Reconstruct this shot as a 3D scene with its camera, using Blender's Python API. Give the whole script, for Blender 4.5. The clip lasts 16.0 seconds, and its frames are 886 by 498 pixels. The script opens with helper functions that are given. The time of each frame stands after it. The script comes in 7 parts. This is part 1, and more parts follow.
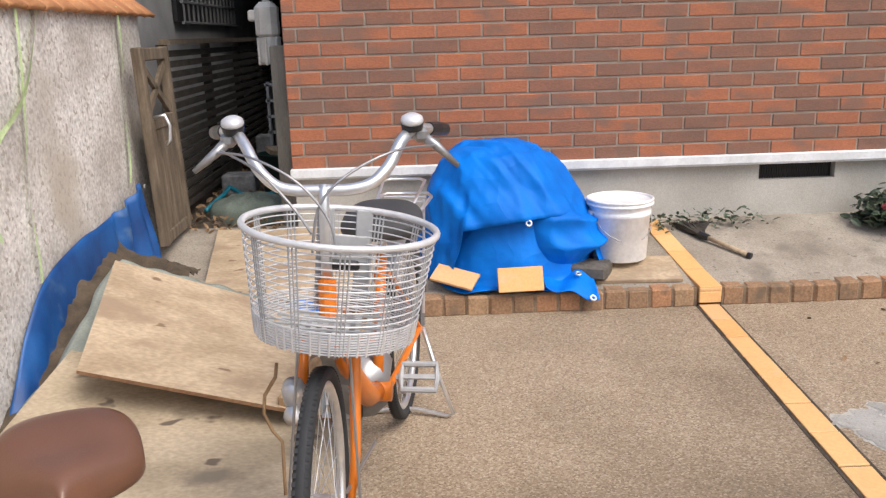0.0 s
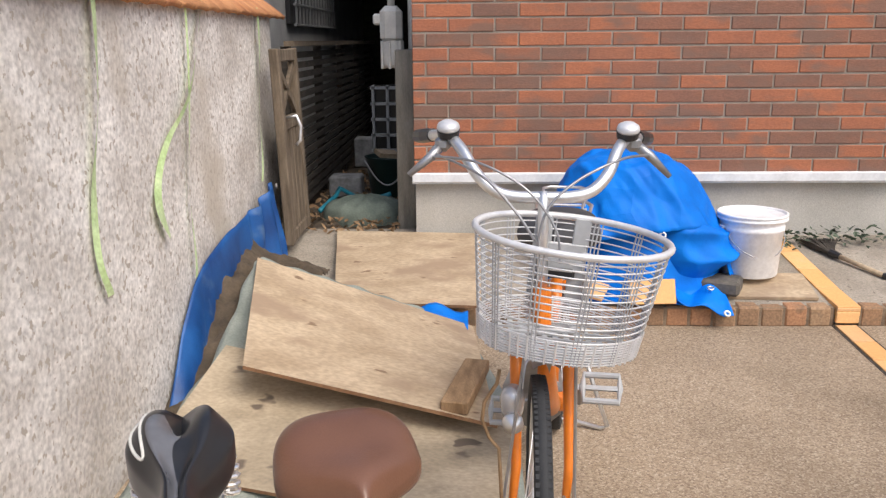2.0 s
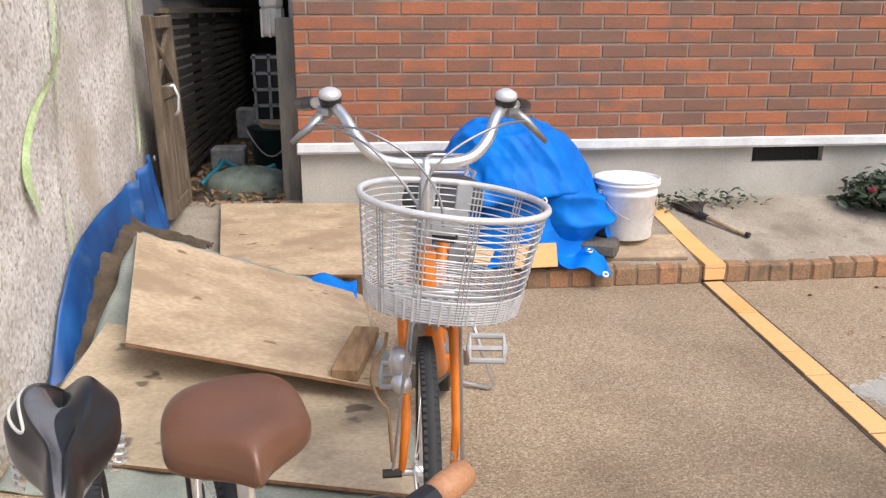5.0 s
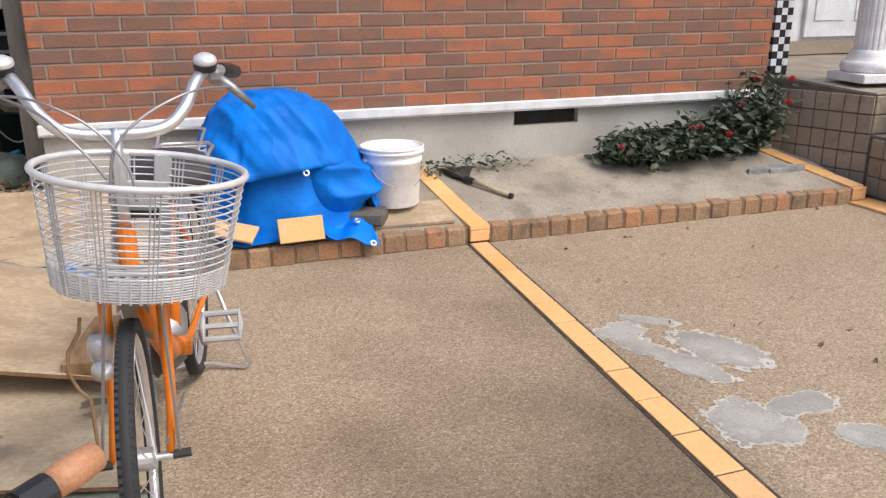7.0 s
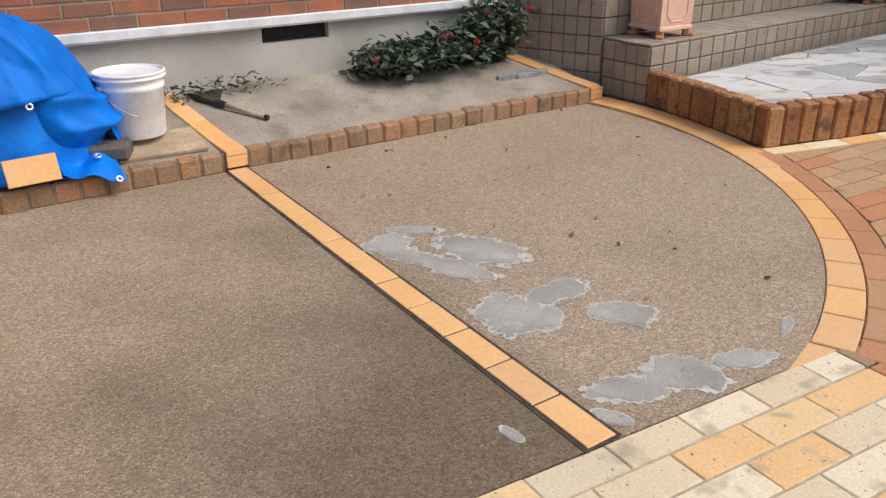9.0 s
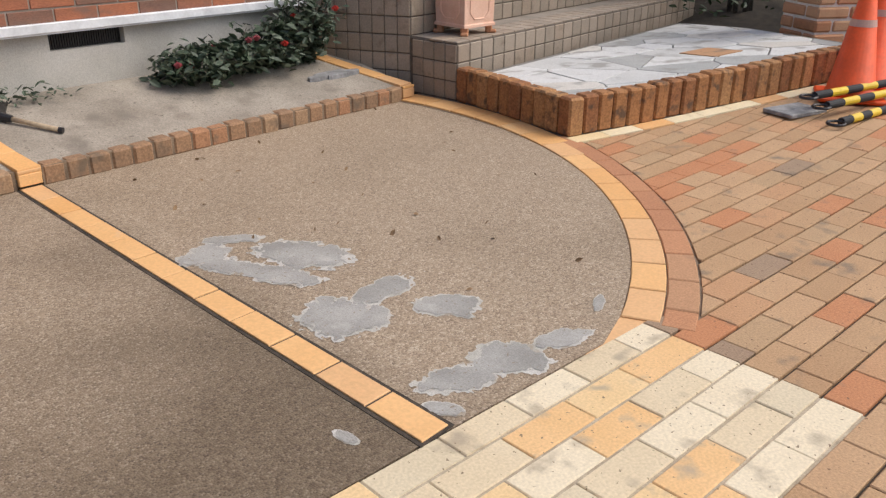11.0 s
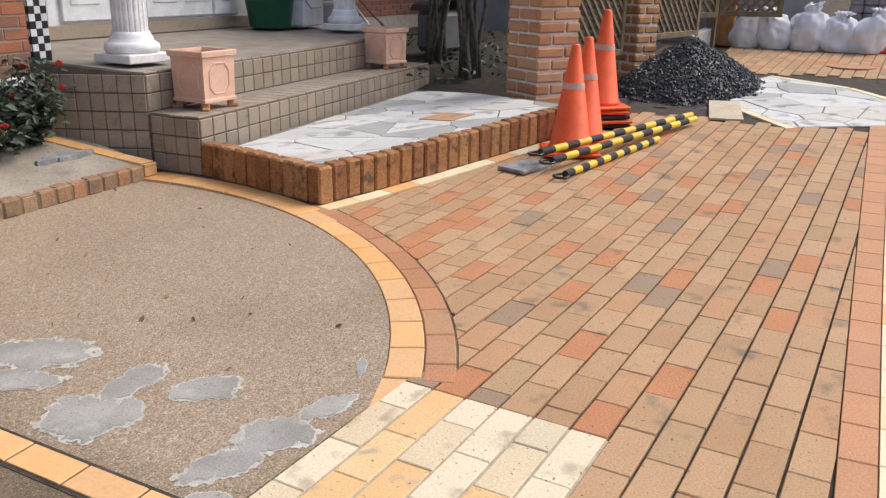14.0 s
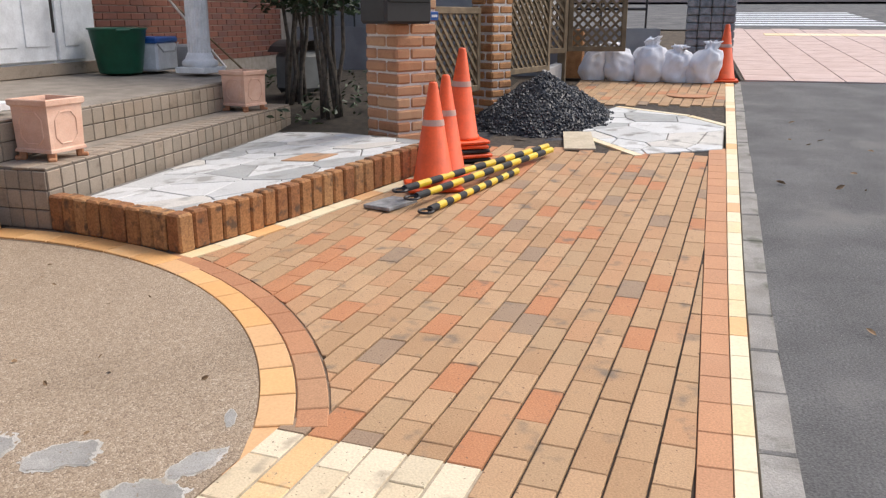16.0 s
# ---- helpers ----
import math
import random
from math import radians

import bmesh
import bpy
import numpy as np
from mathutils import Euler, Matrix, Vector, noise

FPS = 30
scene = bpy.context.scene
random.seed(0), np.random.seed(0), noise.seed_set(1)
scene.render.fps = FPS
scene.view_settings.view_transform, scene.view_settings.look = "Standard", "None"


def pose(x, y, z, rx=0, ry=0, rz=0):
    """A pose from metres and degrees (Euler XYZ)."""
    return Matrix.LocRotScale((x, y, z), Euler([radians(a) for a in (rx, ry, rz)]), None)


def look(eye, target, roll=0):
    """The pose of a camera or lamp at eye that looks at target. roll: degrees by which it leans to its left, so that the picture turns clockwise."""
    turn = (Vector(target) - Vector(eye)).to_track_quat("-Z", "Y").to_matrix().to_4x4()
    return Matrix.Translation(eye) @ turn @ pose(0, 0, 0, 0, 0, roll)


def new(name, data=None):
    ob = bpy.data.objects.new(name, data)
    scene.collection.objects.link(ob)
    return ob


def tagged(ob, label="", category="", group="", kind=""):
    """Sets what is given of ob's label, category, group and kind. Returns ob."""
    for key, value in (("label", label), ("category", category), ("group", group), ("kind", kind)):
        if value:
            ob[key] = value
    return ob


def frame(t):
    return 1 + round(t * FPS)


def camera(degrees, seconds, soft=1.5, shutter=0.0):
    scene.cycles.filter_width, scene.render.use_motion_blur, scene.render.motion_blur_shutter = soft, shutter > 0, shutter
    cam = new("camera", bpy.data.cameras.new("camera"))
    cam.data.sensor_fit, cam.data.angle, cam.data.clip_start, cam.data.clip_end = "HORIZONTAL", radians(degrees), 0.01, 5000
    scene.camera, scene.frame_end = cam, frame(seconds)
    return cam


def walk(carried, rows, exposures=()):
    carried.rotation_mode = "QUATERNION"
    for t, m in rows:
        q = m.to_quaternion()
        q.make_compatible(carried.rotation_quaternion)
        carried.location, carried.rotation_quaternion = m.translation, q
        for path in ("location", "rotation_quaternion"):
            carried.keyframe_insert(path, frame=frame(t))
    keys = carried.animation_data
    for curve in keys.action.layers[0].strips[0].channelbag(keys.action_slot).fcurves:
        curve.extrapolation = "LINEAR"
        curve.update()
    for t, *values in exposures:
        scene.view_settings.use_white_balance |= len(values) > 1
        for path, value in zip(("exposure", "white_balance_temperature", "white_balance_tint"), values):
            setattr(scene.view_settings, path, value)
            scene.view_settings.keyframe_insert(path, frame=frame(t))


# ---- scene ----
cam = camera(56.4, 16.0, soft=1.3)
PATH = [
    (0, (0.642, -4.295, 1.237), (0.7, -2.36, 0.732), -1.7),
    (0.5, (0.594, -4.283, 1.235), (0.487, -2.356, 0.708), 0.0),
    (1, (0.443, -4.257, 1.244), (0.332, -2.327, 0.731), -1.6),
    (1.5, (0.342, -4.266, 1.246), (0.285, -2.329, 0.753), -1.6),
    (2, (0.283, -4.278, 1.244), (0.221, -2.34, 0.755), -0.5),
    (2.5, (0.272, -4.281, 1.238), (0.191, -2.352, 0.716), -0.3),
    (3, (0.276, -4.279, 1.238), (0.227, -2.353, 0.698), -0.2),
    (3.2, (0.278, -4.279, 1.235), (0.224, -2.354, 0.694), -0.2),
    (5.3, (0.299, -4.314, 1.24), (0.578, -2.414, 0.683), 0.0),
    (5.5, (0.335, -4.288, 1.21), (0.666, -2.391, 0.668), -0.1),
    (6, (0.346, -4.323, 1.231), (0.791, -2.452, 0.683), 0.0),
    (6.5, (0.432, -4.314, 1.203), (0.982, -2.48, 0.625), 0.1),
    (7, (0.52, -4.338, 1.206), (1.147, -2.539, 0.597), -0.2),
    (7.5, (0.57, -4.348, 1.198), (1.386, -2.631, 0.576), -0.2),
    (8, (0.59, -4.344, 1.185), (1.52, -2.692, 0.546), -0.2),
    (8.5, (0.596, -4.33, 1.171), (1.605, -2.766, 0.44), -0.5),
    (9, (0.574, -4.32, 1.171), (1.648, -2.826, 0.387), -0.2),
    (9.2, (0.567, -4.321, 1.166), (1.67, -2.853, 0.373), 0.1),
    (11.5, (0.598, -4.33, 1.169), (2.045, -3.18, 0.406), 0.4),
    (12, (0.598, -4.337, 1.173), (2.104, -3.247, 0.435), 0.6),
    (12.5, (0.593, -4.342, 1.179), (2.157, -3.31, 0.478), 0.7),
    (13, (0.597, -4.358, 1.179), (2.219, -3.395, 0.513), 0.5),
    (13.5, (0.602, -4.363, 1.18), (2.284, -3.493, 0.535), 0.7),
    (14, (0.601, -4.366, 1.182), (2.332, -3.585, 0.555), 0.9),
    (14.5, (0.608, -4.374, 1.183), (2.384, -3.682, 0.576), 0.9),
    (15, (0.603, -4.384, 1.189), (2.412, -3.751, 0.616), 0.5),
    (15.5, (0.602, -4.394, 1.184), (2.442, -3.832, 0.636), 0.2),
    (16, (0.603, -4.396, 1.192), (2.462, -3.891, 0.651), 0.1),
]
walk(cam, [(t, look(eye, target, roll)) for t, eye, target, roll in PATH],
     exposures=[(0.0, 0.5), (3.0, 0.5), (6.0, 0.6), (7.0, 0.48), (8.0, 0.42), (9.0, 0.2), (11.5, 0.22), (13.0, 0.35), (15.5, 0.42), (16.0, 0.47)])

# ---- light: a bright overcast day ----
world = bpy.data.worlds.new("sky")
scene.world = world
world.use_nodes = True
wn = world.node_tree
sky = wn.nodes.new("ShaderNodeTexSky")
sky.sky_type, sky.sun_disc = "NISHITA", False
sky.sun_elevation, sky.sun_rotation = radians(53), radians(138)
sky.dust_density, sky.air_density, sky.ozone_density = 4.0, 1.0, 1.0
wn.nodes["Background"].inputs["Strength"].default_value = 0.15
wn.links.new(sky.outputs[0], wn.nodes["Background"].inputs[0])
sun = new("sun", bpy.data.lights.new("sun", "SUN"))
sun.data.energy, sun.data.angle, sun.data.color = 1.4, radians(35), (1.0, 0.96, 0.9)
sun.matrix_basis = look((0, 0, 0), (-0.5, 0.55, -1.0))

# ---- materials ----
def nodes_of(name):
    m = bpy.data.materials.new(name)
    m.use_nodes = True
    return m, m.node_tree, m.node_tree.nodes["Principled BSDF"]


def surface(name, low, high, scale=6.0, rough=0.7, fine=120.0, bump=0.3, metal=0.0, fine_mix=0.35, stretch=(1, 1, 1),
            stain=None, stain_scale=1.3, stain_at=0.58, spot=None, spot_scale=90.0, spot_at=0.7, choices=None, coat=0.0, bump_scale=None):
    """A worn surface: two base colours mixed by broad noise, fine grain, stains with a shape of their own, specks, and a choice of colours piece by piece."""
    m, t, b = nodes_of(name)
    pos = t.nodes.new("ShaderNodeNewGeometry")
    mp = t.nodes.new("ShaderNodeMapping")
    mp.inputs["Scale"].default_value = stretch
    t.links.new(pos.outputs["Position"], mp.inputs["Vector"])

    def noise_tex(s, detail=4.0):
        n = t.nodes.new("ShaderNodeTexNoise")
        n.inputs["Scale"].default_value, n.inputs["Detail"].default_value = s, detail
        t.links.new(mp.outputs[0], n.inputs["Vector"])
        return n.outputs["Fac"]

    def ramp(fac, stops, constant=False):
        r = t.nodes.new("ShaderNodeValToRGB")
        r.color_ramp.interpolation = "CONSTANT" if constant else "LINEAR"
        while len(r.color_ramp.elements) < len(stops):
            r.color_ramp.elements.new(0.5)
        for e, (p, c) in zip(r.color_ramp.elements, stops):
            e.position, e.color = p, (*c, 1)
        t.links.new(fac, r.inputs[0])
        return r.outputs[0]

    def mix(fac, a, c, mode="MIX"):
        x = t.nodes.new("ShaderNodeMix")
        x.data_type, x.blend_type = "RGBA", mode
        for key, value in ((0, fac), (6, a), (7, c)):
            if isinstance(value, bpy.types.NodeSocket):
                t.links.new(value, x.inputs[key])
            else:
                x.inputs[key].default_value = value if key == 0 else (*value, 1)
        return x.outputs[2]

    col = ramp(noise_tex(scale), [(0.35, low), (0.65, high)])
    if choices:
        info = t.nodes.new("ShaderNodeObjectInfo")
        isl = t.nodes.new("ShaderNodeNewGeometry")
        add = t.nodes.new("ShaderNodeMath")
        add.operation = "ADD"
        frac = t.nodes.new("ShaderNodeMath")
        frac.operation = "FRACT"
        t.links.new(info.outputs["Random"], add.inputs[0])
        t.links.new(isl.outputs["Random Per Island"], add.inputs[1])
        t.links.new(add.outputs[0], frac.inputs[0])
        tint = ramp(frac.outputs[0], choices, True)
        col = mix(0.75, col, tint)
    grain = noise_tex(fine, 3.0)
    col = mix(fine_mix, col, ramp(grain, [(0.3, (0.45, 0.45, 0.45)), (0.7, (1.25, 1.25, 1.25))]), "MULTIPLY")
    if stain:
        col = mix(ramp(noise_tex(stain_scale, 6.0), [(stain_at, (0, 0, 0)), (stain_at + 0.12, (0.85, 0.85, 0.85))]), col, stain)
    if spot:
        col = mix(ramp(noise_tex(spot_scale, 2.0), [(spot_at, (0, 0, 0)), (spot_at + 0.04, (1, 1, 1))]), col, spot)
    t.links.new(col, b.inputs["Base Color"])
    b.inputs["Roughness"].default_value, b.inputs["Metallic"].default_value = rough, metal
    if coat:
        b.inputs["Coat Weight"].default_value = coat
    if bump:
        bp = t.nodes.new("ShaderNodeBump")
        bp.inputs["Strength"].default_value, bp.inputs["Distance"].default_value = bump, 0.004
        t.links.new(noise_tex(bump_scale or fine, 4.0), bp.inputs["Height"])
        t.links.new(bp.outputs[0], b.inputs["Normal"])
    return m


def plain(name, colour, rough=0.5, metal=0.0, bump=0.0):
    """A smooth made surface with slight unevenness of tone."""
    c2 = tuple(v * 0.82 for v in colour)
    return surface(name, c2, colour, 9.0, rough, 60.0, bump, metal, 0.15)


BRICK_TONES = [(0.0, (0.345, 0.125, 0.066)), (0.16, (0.4, 0.142, 0.07)), (0.36, (0.3, 0.122, 0.072)), (0.5, (0.19, 0.105, 0.076)), (0.68, (0.165, 0.098, 0.075)), (0.78, (0.37, 0.132, 0.066)), (0.9, (0.24, 0.114, 0.075))]
M_WALLBRICK = surface("wall_brick", (0.24, 0.11, 0.072), (0.46, 0.165, 0.078), 9, 0.8, 130, 0.5, choices=BRICK_TONES, fine_mix=0.35, stretch=(0.6, 1, 1.4), stain=(0.19, 0.112, 0.082), stain_scale=7, stain_at=0.5)
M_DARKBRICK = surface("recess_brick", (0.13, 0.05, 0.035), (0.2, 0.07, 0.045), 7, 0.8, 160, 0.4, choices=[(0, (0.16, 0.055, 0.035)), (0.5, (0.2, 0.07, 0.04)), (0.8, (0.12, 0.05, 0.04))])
M_MORTAR = surface("mortar", (0.26, 0.225, 0.185), (0.35, 0.31, 0.265), 12, 0.95, 200, 0.4)
M_CONCRETE = surface("concrete", (0.42, 0.4, 0.355), (0.54, 0.52, 0.475), 2.5, 0.9, 220, 0.35, stain=(0.32, 0.3, 0.26), stain_scale=2.2, stain_at=0.62)
M_PLATFORM = surface("worn_concrete", (0.27, 0.235, 0.19), (0.39, 0.345, 0.285), 3, 0.92, 110, 0.7, fine_mix=0.5, stain=(0.19, 0.165, 0.135), stain_scale=3.6, stain_at=0.56, spot=(0.17, 0.145, 0.115), spot_scale=55, spot_at=0.66)
M_WHITE = plain("white_paint", (0.78, 0.8, 0.82), 0.45)
M_COLUMN = plain("white_plaster", (0.86, 0.86, 0.86), 0.6, bump=0.1)
M_STUCCO = surface("stucco", (0.5, 0.465, 0.425), (0.78, 0.755, 0.72), 3.4, 0.95, 60, 1.0, fine_mix=0.6, stain=(0.45, 0.4, 0.33), stain_scale=1.5, stain_at=0.54, spot=(0.4, 0.36, 0.31), spot_scale=42, spot_at=0.6, bump_scale=45)
M_ROOF = surface("roof_tile", (0.42, 0.17, 0.07), (0.55, 0.27, 0.12), 8, 0.8, 90, 0.5)
M_EDGEBRICK = surface("edge_brick", (0.2, 0.12, 0.07), (0.38, 0.22, 0.125), 13, 0.9, 90, 1.0, fine_mix=0.55, choices=[(0, (0.34, 0.2, 0.11)), (0.3, (0.43, 0.215, 0.11)), (0.5, (0.29, 0.18, 0.105)), (0.8, (0.38, 0.25, 0.145))], stain=(0.15, 0.11, 0.075), stain_scale=8, stain_at=0.55, bump_scale=45)
M_SOLDIER = surface("soldier_brick", (0.2, 0.09, 0.038), (0.46, 0.23, 0.09), 22, 0.9, 80, 1.0, choices=[(0, (0.38, 0.175, 0.066)), (0.35, (0.29, 0.12, 0.048)), (0.7, (0.44, 0.235, 0.1))], fine_mix=0.65, stain=(0.085, 0.055, 0.036), stain_scale=14, stain_at=0.54, bump_scale=30)
M_PILLAR = surface("pillar_brick", (0.42, 0.21, 0.11), (0.54, 0.31, 0.17), 12, 0.85, 130, 0.8, choices=[(0, (0.52, 0.27, 0.145)), (0.4, (0.44, 0.205, 0.1)), (0.7, (0.54, 0.33, 0.19))], stain=(0.36, 0.17, 0.09), stain_scale=8, stain_at=0.58)
M_PILLAR2 = surface("orange_pillar_brick", (0.33, 0.15, 0.06), (0.5, 0.25, 0.1), 12, 0.85, 130, 0.8)
M_JOINT = surface("pale_joint", (0.6, 0.56, 0.5), (0.72, 0.68, 0.63), 15, 0.95, 200, 0.4)
M_ORANGE = surface("orange_tile", (0.66, 0.36, 0.13), (0.76, 0.46, 0.2), 5, 0.6, 90, 0.15, choices=[(0, (0.74, 0.4, 0.15)), (0.45, (0.78, 0.46, 0.2)), (0.8, (0.7, 0.42, 0.21))], fine_mix=0.18, stain=(0.62, 0.44, 0.27), stain_scale=7, stain_at=0.64)
M_CREAM = surface("cream_tile", (0.7, 0.58, 0.36), (0.8, 0.7, 0.5), 6, 0.65, 90, 0.15, choices=[(0, (0.8, 0.7, 0.48)), (0.6, (0.78, 0.6, 0.33))], fine_mix=0.2, stain=(0.55, 0.45, 0.3), stain_scale=8, stain_at=0.66)
PAVER_TONES = [(0, (0.45, 0.28, 0.145)), (0.26, (0.5, 0.315, 0.17)), (0.48, (0.41, 0.245, 0.122)), (0.64, (0.49, 0.265, 0.13)), (0.78, (0.5, 0.19, 0.075)), (0.88, (0.43, 0.285, 0.155)), (0.955, (0.28, 0.2, 0.135))]
M_PAVER = surface("clay_paver", (0.42, 0.26, 0.15), (0.51, 0.34, 0.2), 5, 0.85, 150, 0.5, choices=PAVER_TONES, fine_mix=0.35, stain=(0.17, 0.135, 0.1), stain_scale=6.5, stain_at=0.6, spot=(0.18, 0.1, 0.06), spot_scale=65, spot_at=0.68)
M_PALEPAVER = surface("pale_paver", (0.6, 0.48, 0.31), (0.74, 0.63, 0.45), 5, 0.8, 130, 0.3, choices=[(0, (0.66, 0.54, 0.36)), (0.3, (0.76, 0.66, 0.48)), (0.5, (0.76, 0.44, 0.17)), (0.72, (0.62, 0.53, 0.37)), (0.86, (0.76, 0.52, 0.25))], fine_mix=0.25, stain=(0.38, 0.31, 0.22), stain_scale=9, stain_at=0.57, spot=(0.22, 0.16, 0.1), spot_scale=70, spot_at=0.68)
M_BROWNRING = surface("brown_ring_paver", (0.42, 0.2, 0.1), (0.52, 0.27, 0.14), 6, 0.85, 140, 0.4, choices=[(0, (0.5, 0.24, 0.12)), (0.5, (0.46, 0.26, 0.14)), (0.8, (0.44, 0.2, 0.1))], stain=(0.27, 0.15, 0.09), stain_scale=7, stain_at=0.64)
M_SALMON = surface("salmon_paver", (0.5, 0.25, 0.13), (0.58, 0.31, 0.17), 6, 0.85, 140, 0.35, choices=[(0, (0.55, 0.28, 0.145)), (0.6, (0.5, 0.26, 0.14))], spot=(0.25, 0.12, 0.07), spot_scale=80, spot_at=0.72)
M_GROUT = surface("dark_joint_sand", (0.04, 0.032, 0.024), (0.085, 0.066, 0.05), 20, 1.0, 200, 0.5)
M_PALEJOINT = surface("pale_joint_sand", (0.38, 0.31, 0.215), (0.5, 0.42, 0.31), 20, 1.0, 200, 0.5)
M_EARTHJOINT = surface("brown_mortar", (0.17, 0.12, 0.08), (0.27, 0.2, 0.135), 14, 0.95, 160, 0.6)
M_GREYTILE = surface("grey_brown_tile", (0.26, 0.215, 0.165), (0.38, 0.315, 0.25), 6, 0.6, 120, 0.2, choices=[(0, (0.35, 0.285, 0.22)), (0.4, (0.29, 0.24, 0.185)), (0.75, (0.32, 0.25, 0.185))], stain=(0.19, 0.145, 0.105), stain_scale=9, stain_at=0.6)
M_PORCHTOP = surface("porch_floor", (0.22, 0.19, 0.155), (0.31, 0.27, 0.225), 5, 0.7, 160, 0.3, stain=(0.17, 0.14, 0.11), stain_scale=4, stain_at=0.6)
M_TILEGROUT = surface("tile_joint", (0.11, 0.088, 0.068), (0.165, 0.135, 0.105), 20, 0.95, 150, 0.3)
M_FLAG = surface("pale_flagstone", (0.42, 0.42, 0.41), (0.68, 0.68, 0.66), 4, 0.75, 110, 0.5, choices=[(0, (0.66, 0.66, 0.64)), (0.4, (0.56, 0.56, 0.54)), (0.7, (0.33, 0.335, 0.32)), (0.82, (0.62, 0.58, 0.51))], fine_mix=0.35, stain=(0.27, 0.26, 0.235), stain_scale=5.5, stain_at=0.55)
M_FLAGJOINT = surface("flag_joint", (0.14, 0.13, 0.115), (0.24, 0.22, 0.2), 12, 0.95, 150, 0.4)
M_ASPHALT = surface("asphalt", (0.1, 0.098, 0.096), (0.15, 0.147, 0.143), 2.2, 0.95, 110, 1.0, stain=(0.17, 0.162, 0.15), stain_scale=1.1, stain_at=0.58, fine_mix=0.75, spot=(0.24, 0.23, 0.21), spot_scale=150, spot_at=0.68)
M_GUTTER = surface("gutter_concrete", (0.24, 0.225, 0.2), (0.36, 0.34, 0.31), 5, 0.95, 150, 0.8, stain=(0.13, 0.13, 0.1), stain_scale=6, stain_at=0.56)
M_EARTH = surface("earth", (0.06, 0.045, 0.03), (0.12, 0.09, 0.06), 9, 1.0, 90, 1.0)
M_PINK = surface("pink_paving", (0.52, 0.38, 0.33), (0.6, 0.46, 0.41), 3, 0.85, 100, 0.3)
M_STEEL = plain("bright_steel", (0.84, 0.84, 0.84), 0.33, 0.85)
M_GREYSTEEL = plain("grey_steel", (0.4, 0.4, 0.41), 0.4, 0.7)
M_BIKEORANGE = plain("orange_paint", (0.75, 0.2, 0.015), 0.3)
M_RUBBER = plain("black_rubber", (0.025, 0.026, 0.028), 0.75, bump=0.3)
M_BLACK = plain("black_plastic", (0.02, 0.02, 0.022), 0.3)
M_GREYPLASTIC = plain("grey_plastic", (0.43, 0.44, 0.45), 0.5)
M_WIRE = plain("pale_wire", (0.72, 0.72, 0.73), 0.35, 0.3)
M_LEATHER = surface("brown_leather", (0.125, 0.058, 0.035), (0.165, 0.078, 0.047), 5, 0.29, 300, 0.12, fine_mix=0.12)
M_TAN = surface("tan_leather", (0.42, 0.2, 0.1), (0.5, 0.25, 0.13), 9, 0.6, 200, 0.15)
M_TARP = surface("blue_tarp", (0.0, 0.125, 0.52), (0.0, 0.2, 0.76), 4, 0.55, 260, 0.8, bump_scale=16, fine_mix=0.12, stain=(0.03, 0.24, 0.7), stain_scale=5, stain_at=0.72)
M_TARP.node_tree.nodes["Principled BSDF"].inputs["Specular IOR Level"].default_value = 0.2


def crumple(m, scale, deep):
    """Sharp creases between flat facets, as in a stiff plastic sheet."""
    t = m.node_tree
    b = t.nodes["Principled BSDF"]
    pos, bend, mix_v, vor, bp = (t.nodes.new(k) for k in ("ShaderNodeNewGeometry", "ShaderNodeTexNoise", "ShaderNodeVectorMath", "ShaderNodeTexVoronoi", "ShaderNodeBump"))
    bend.inputs["Scale"].default_value, bend.inputs["Detail"].default_value = 5.0, 2.0
    mix_v.operation = "MULTIPLY_ADD"
    mix_v.inputs[1].default_value = (0.16, 0.16, 0.16)
    vor.inputs["Scale"].default_value = scale
    bp.inputs["Strength"].default_value, bp.inputs["Distance"].default_value = 0.55, deep
    t.links.new(pos.outputs["Position"], bend.inputs["Vector"])
    t.links.new(bend.outputs["Color"], mix_v.inputs[0])
    t.links.new(pos.outputs["Position"], mix_v.inputs[2])
    t.links.new(mix_v.outputs[0], vor.inputs["Vector"])
    t.links.new(vor.outputs["Distance"], bp.inputs["Height"])
    old = b.inputs["Normal"].links[0].from_socket
    t.links.new(old, bp.inputs["Normal"])
    t.links.new(bp.outputs[0], b.inputs["Normal"])


crumple(M_TARP, 5.5, 0.03)
M_TARPDARK = surface("old_blue_tarp", (0.004, 0.045, 0.18), (0.012, 0.1, 0.33), 6, 0.5, 200, 0.25, fine_mix=0.2, stain=(0.1, 0.18, 0.32), stain_scale=7, stain_at=0.6)
M_SHEET = surface("grey_green_sheet", (0.2, 0.225, 0.2), (0.3, 0.33, 0.29), 6, 0.6, 150, 0.3)
M_PLY = surface("plywood", (0.38, 0.285, 0.185), (0.5, 0.39, 0.265), 4.5, 0.8, 48, 0.3, fine_mix=0.4, stretch=(1.0, 1.7, 1.0), stain=(0.3, 0.215, 0.145), stain_scale=3.4, stain_at=0.55, spot=(0.2, 0.13, 0.08), spot_scale=8.5, spot_at=0.69)
M_PLYDIRTY = surface("dirty_plywood", (0.34, 0.275, 0.19), (0.49, 0.4, 0.285), 3.2, 0.85, 60, 0.25, fine_mix=0.35, stretch=(1.0, 1.8, 1.0), stain=(0.16, 0.135, 0.105), stain_scale=3.4, stain_at=0.56, spot=(0.13, 0.1, 0.075), spot_scale=7, spot_at=0.66)
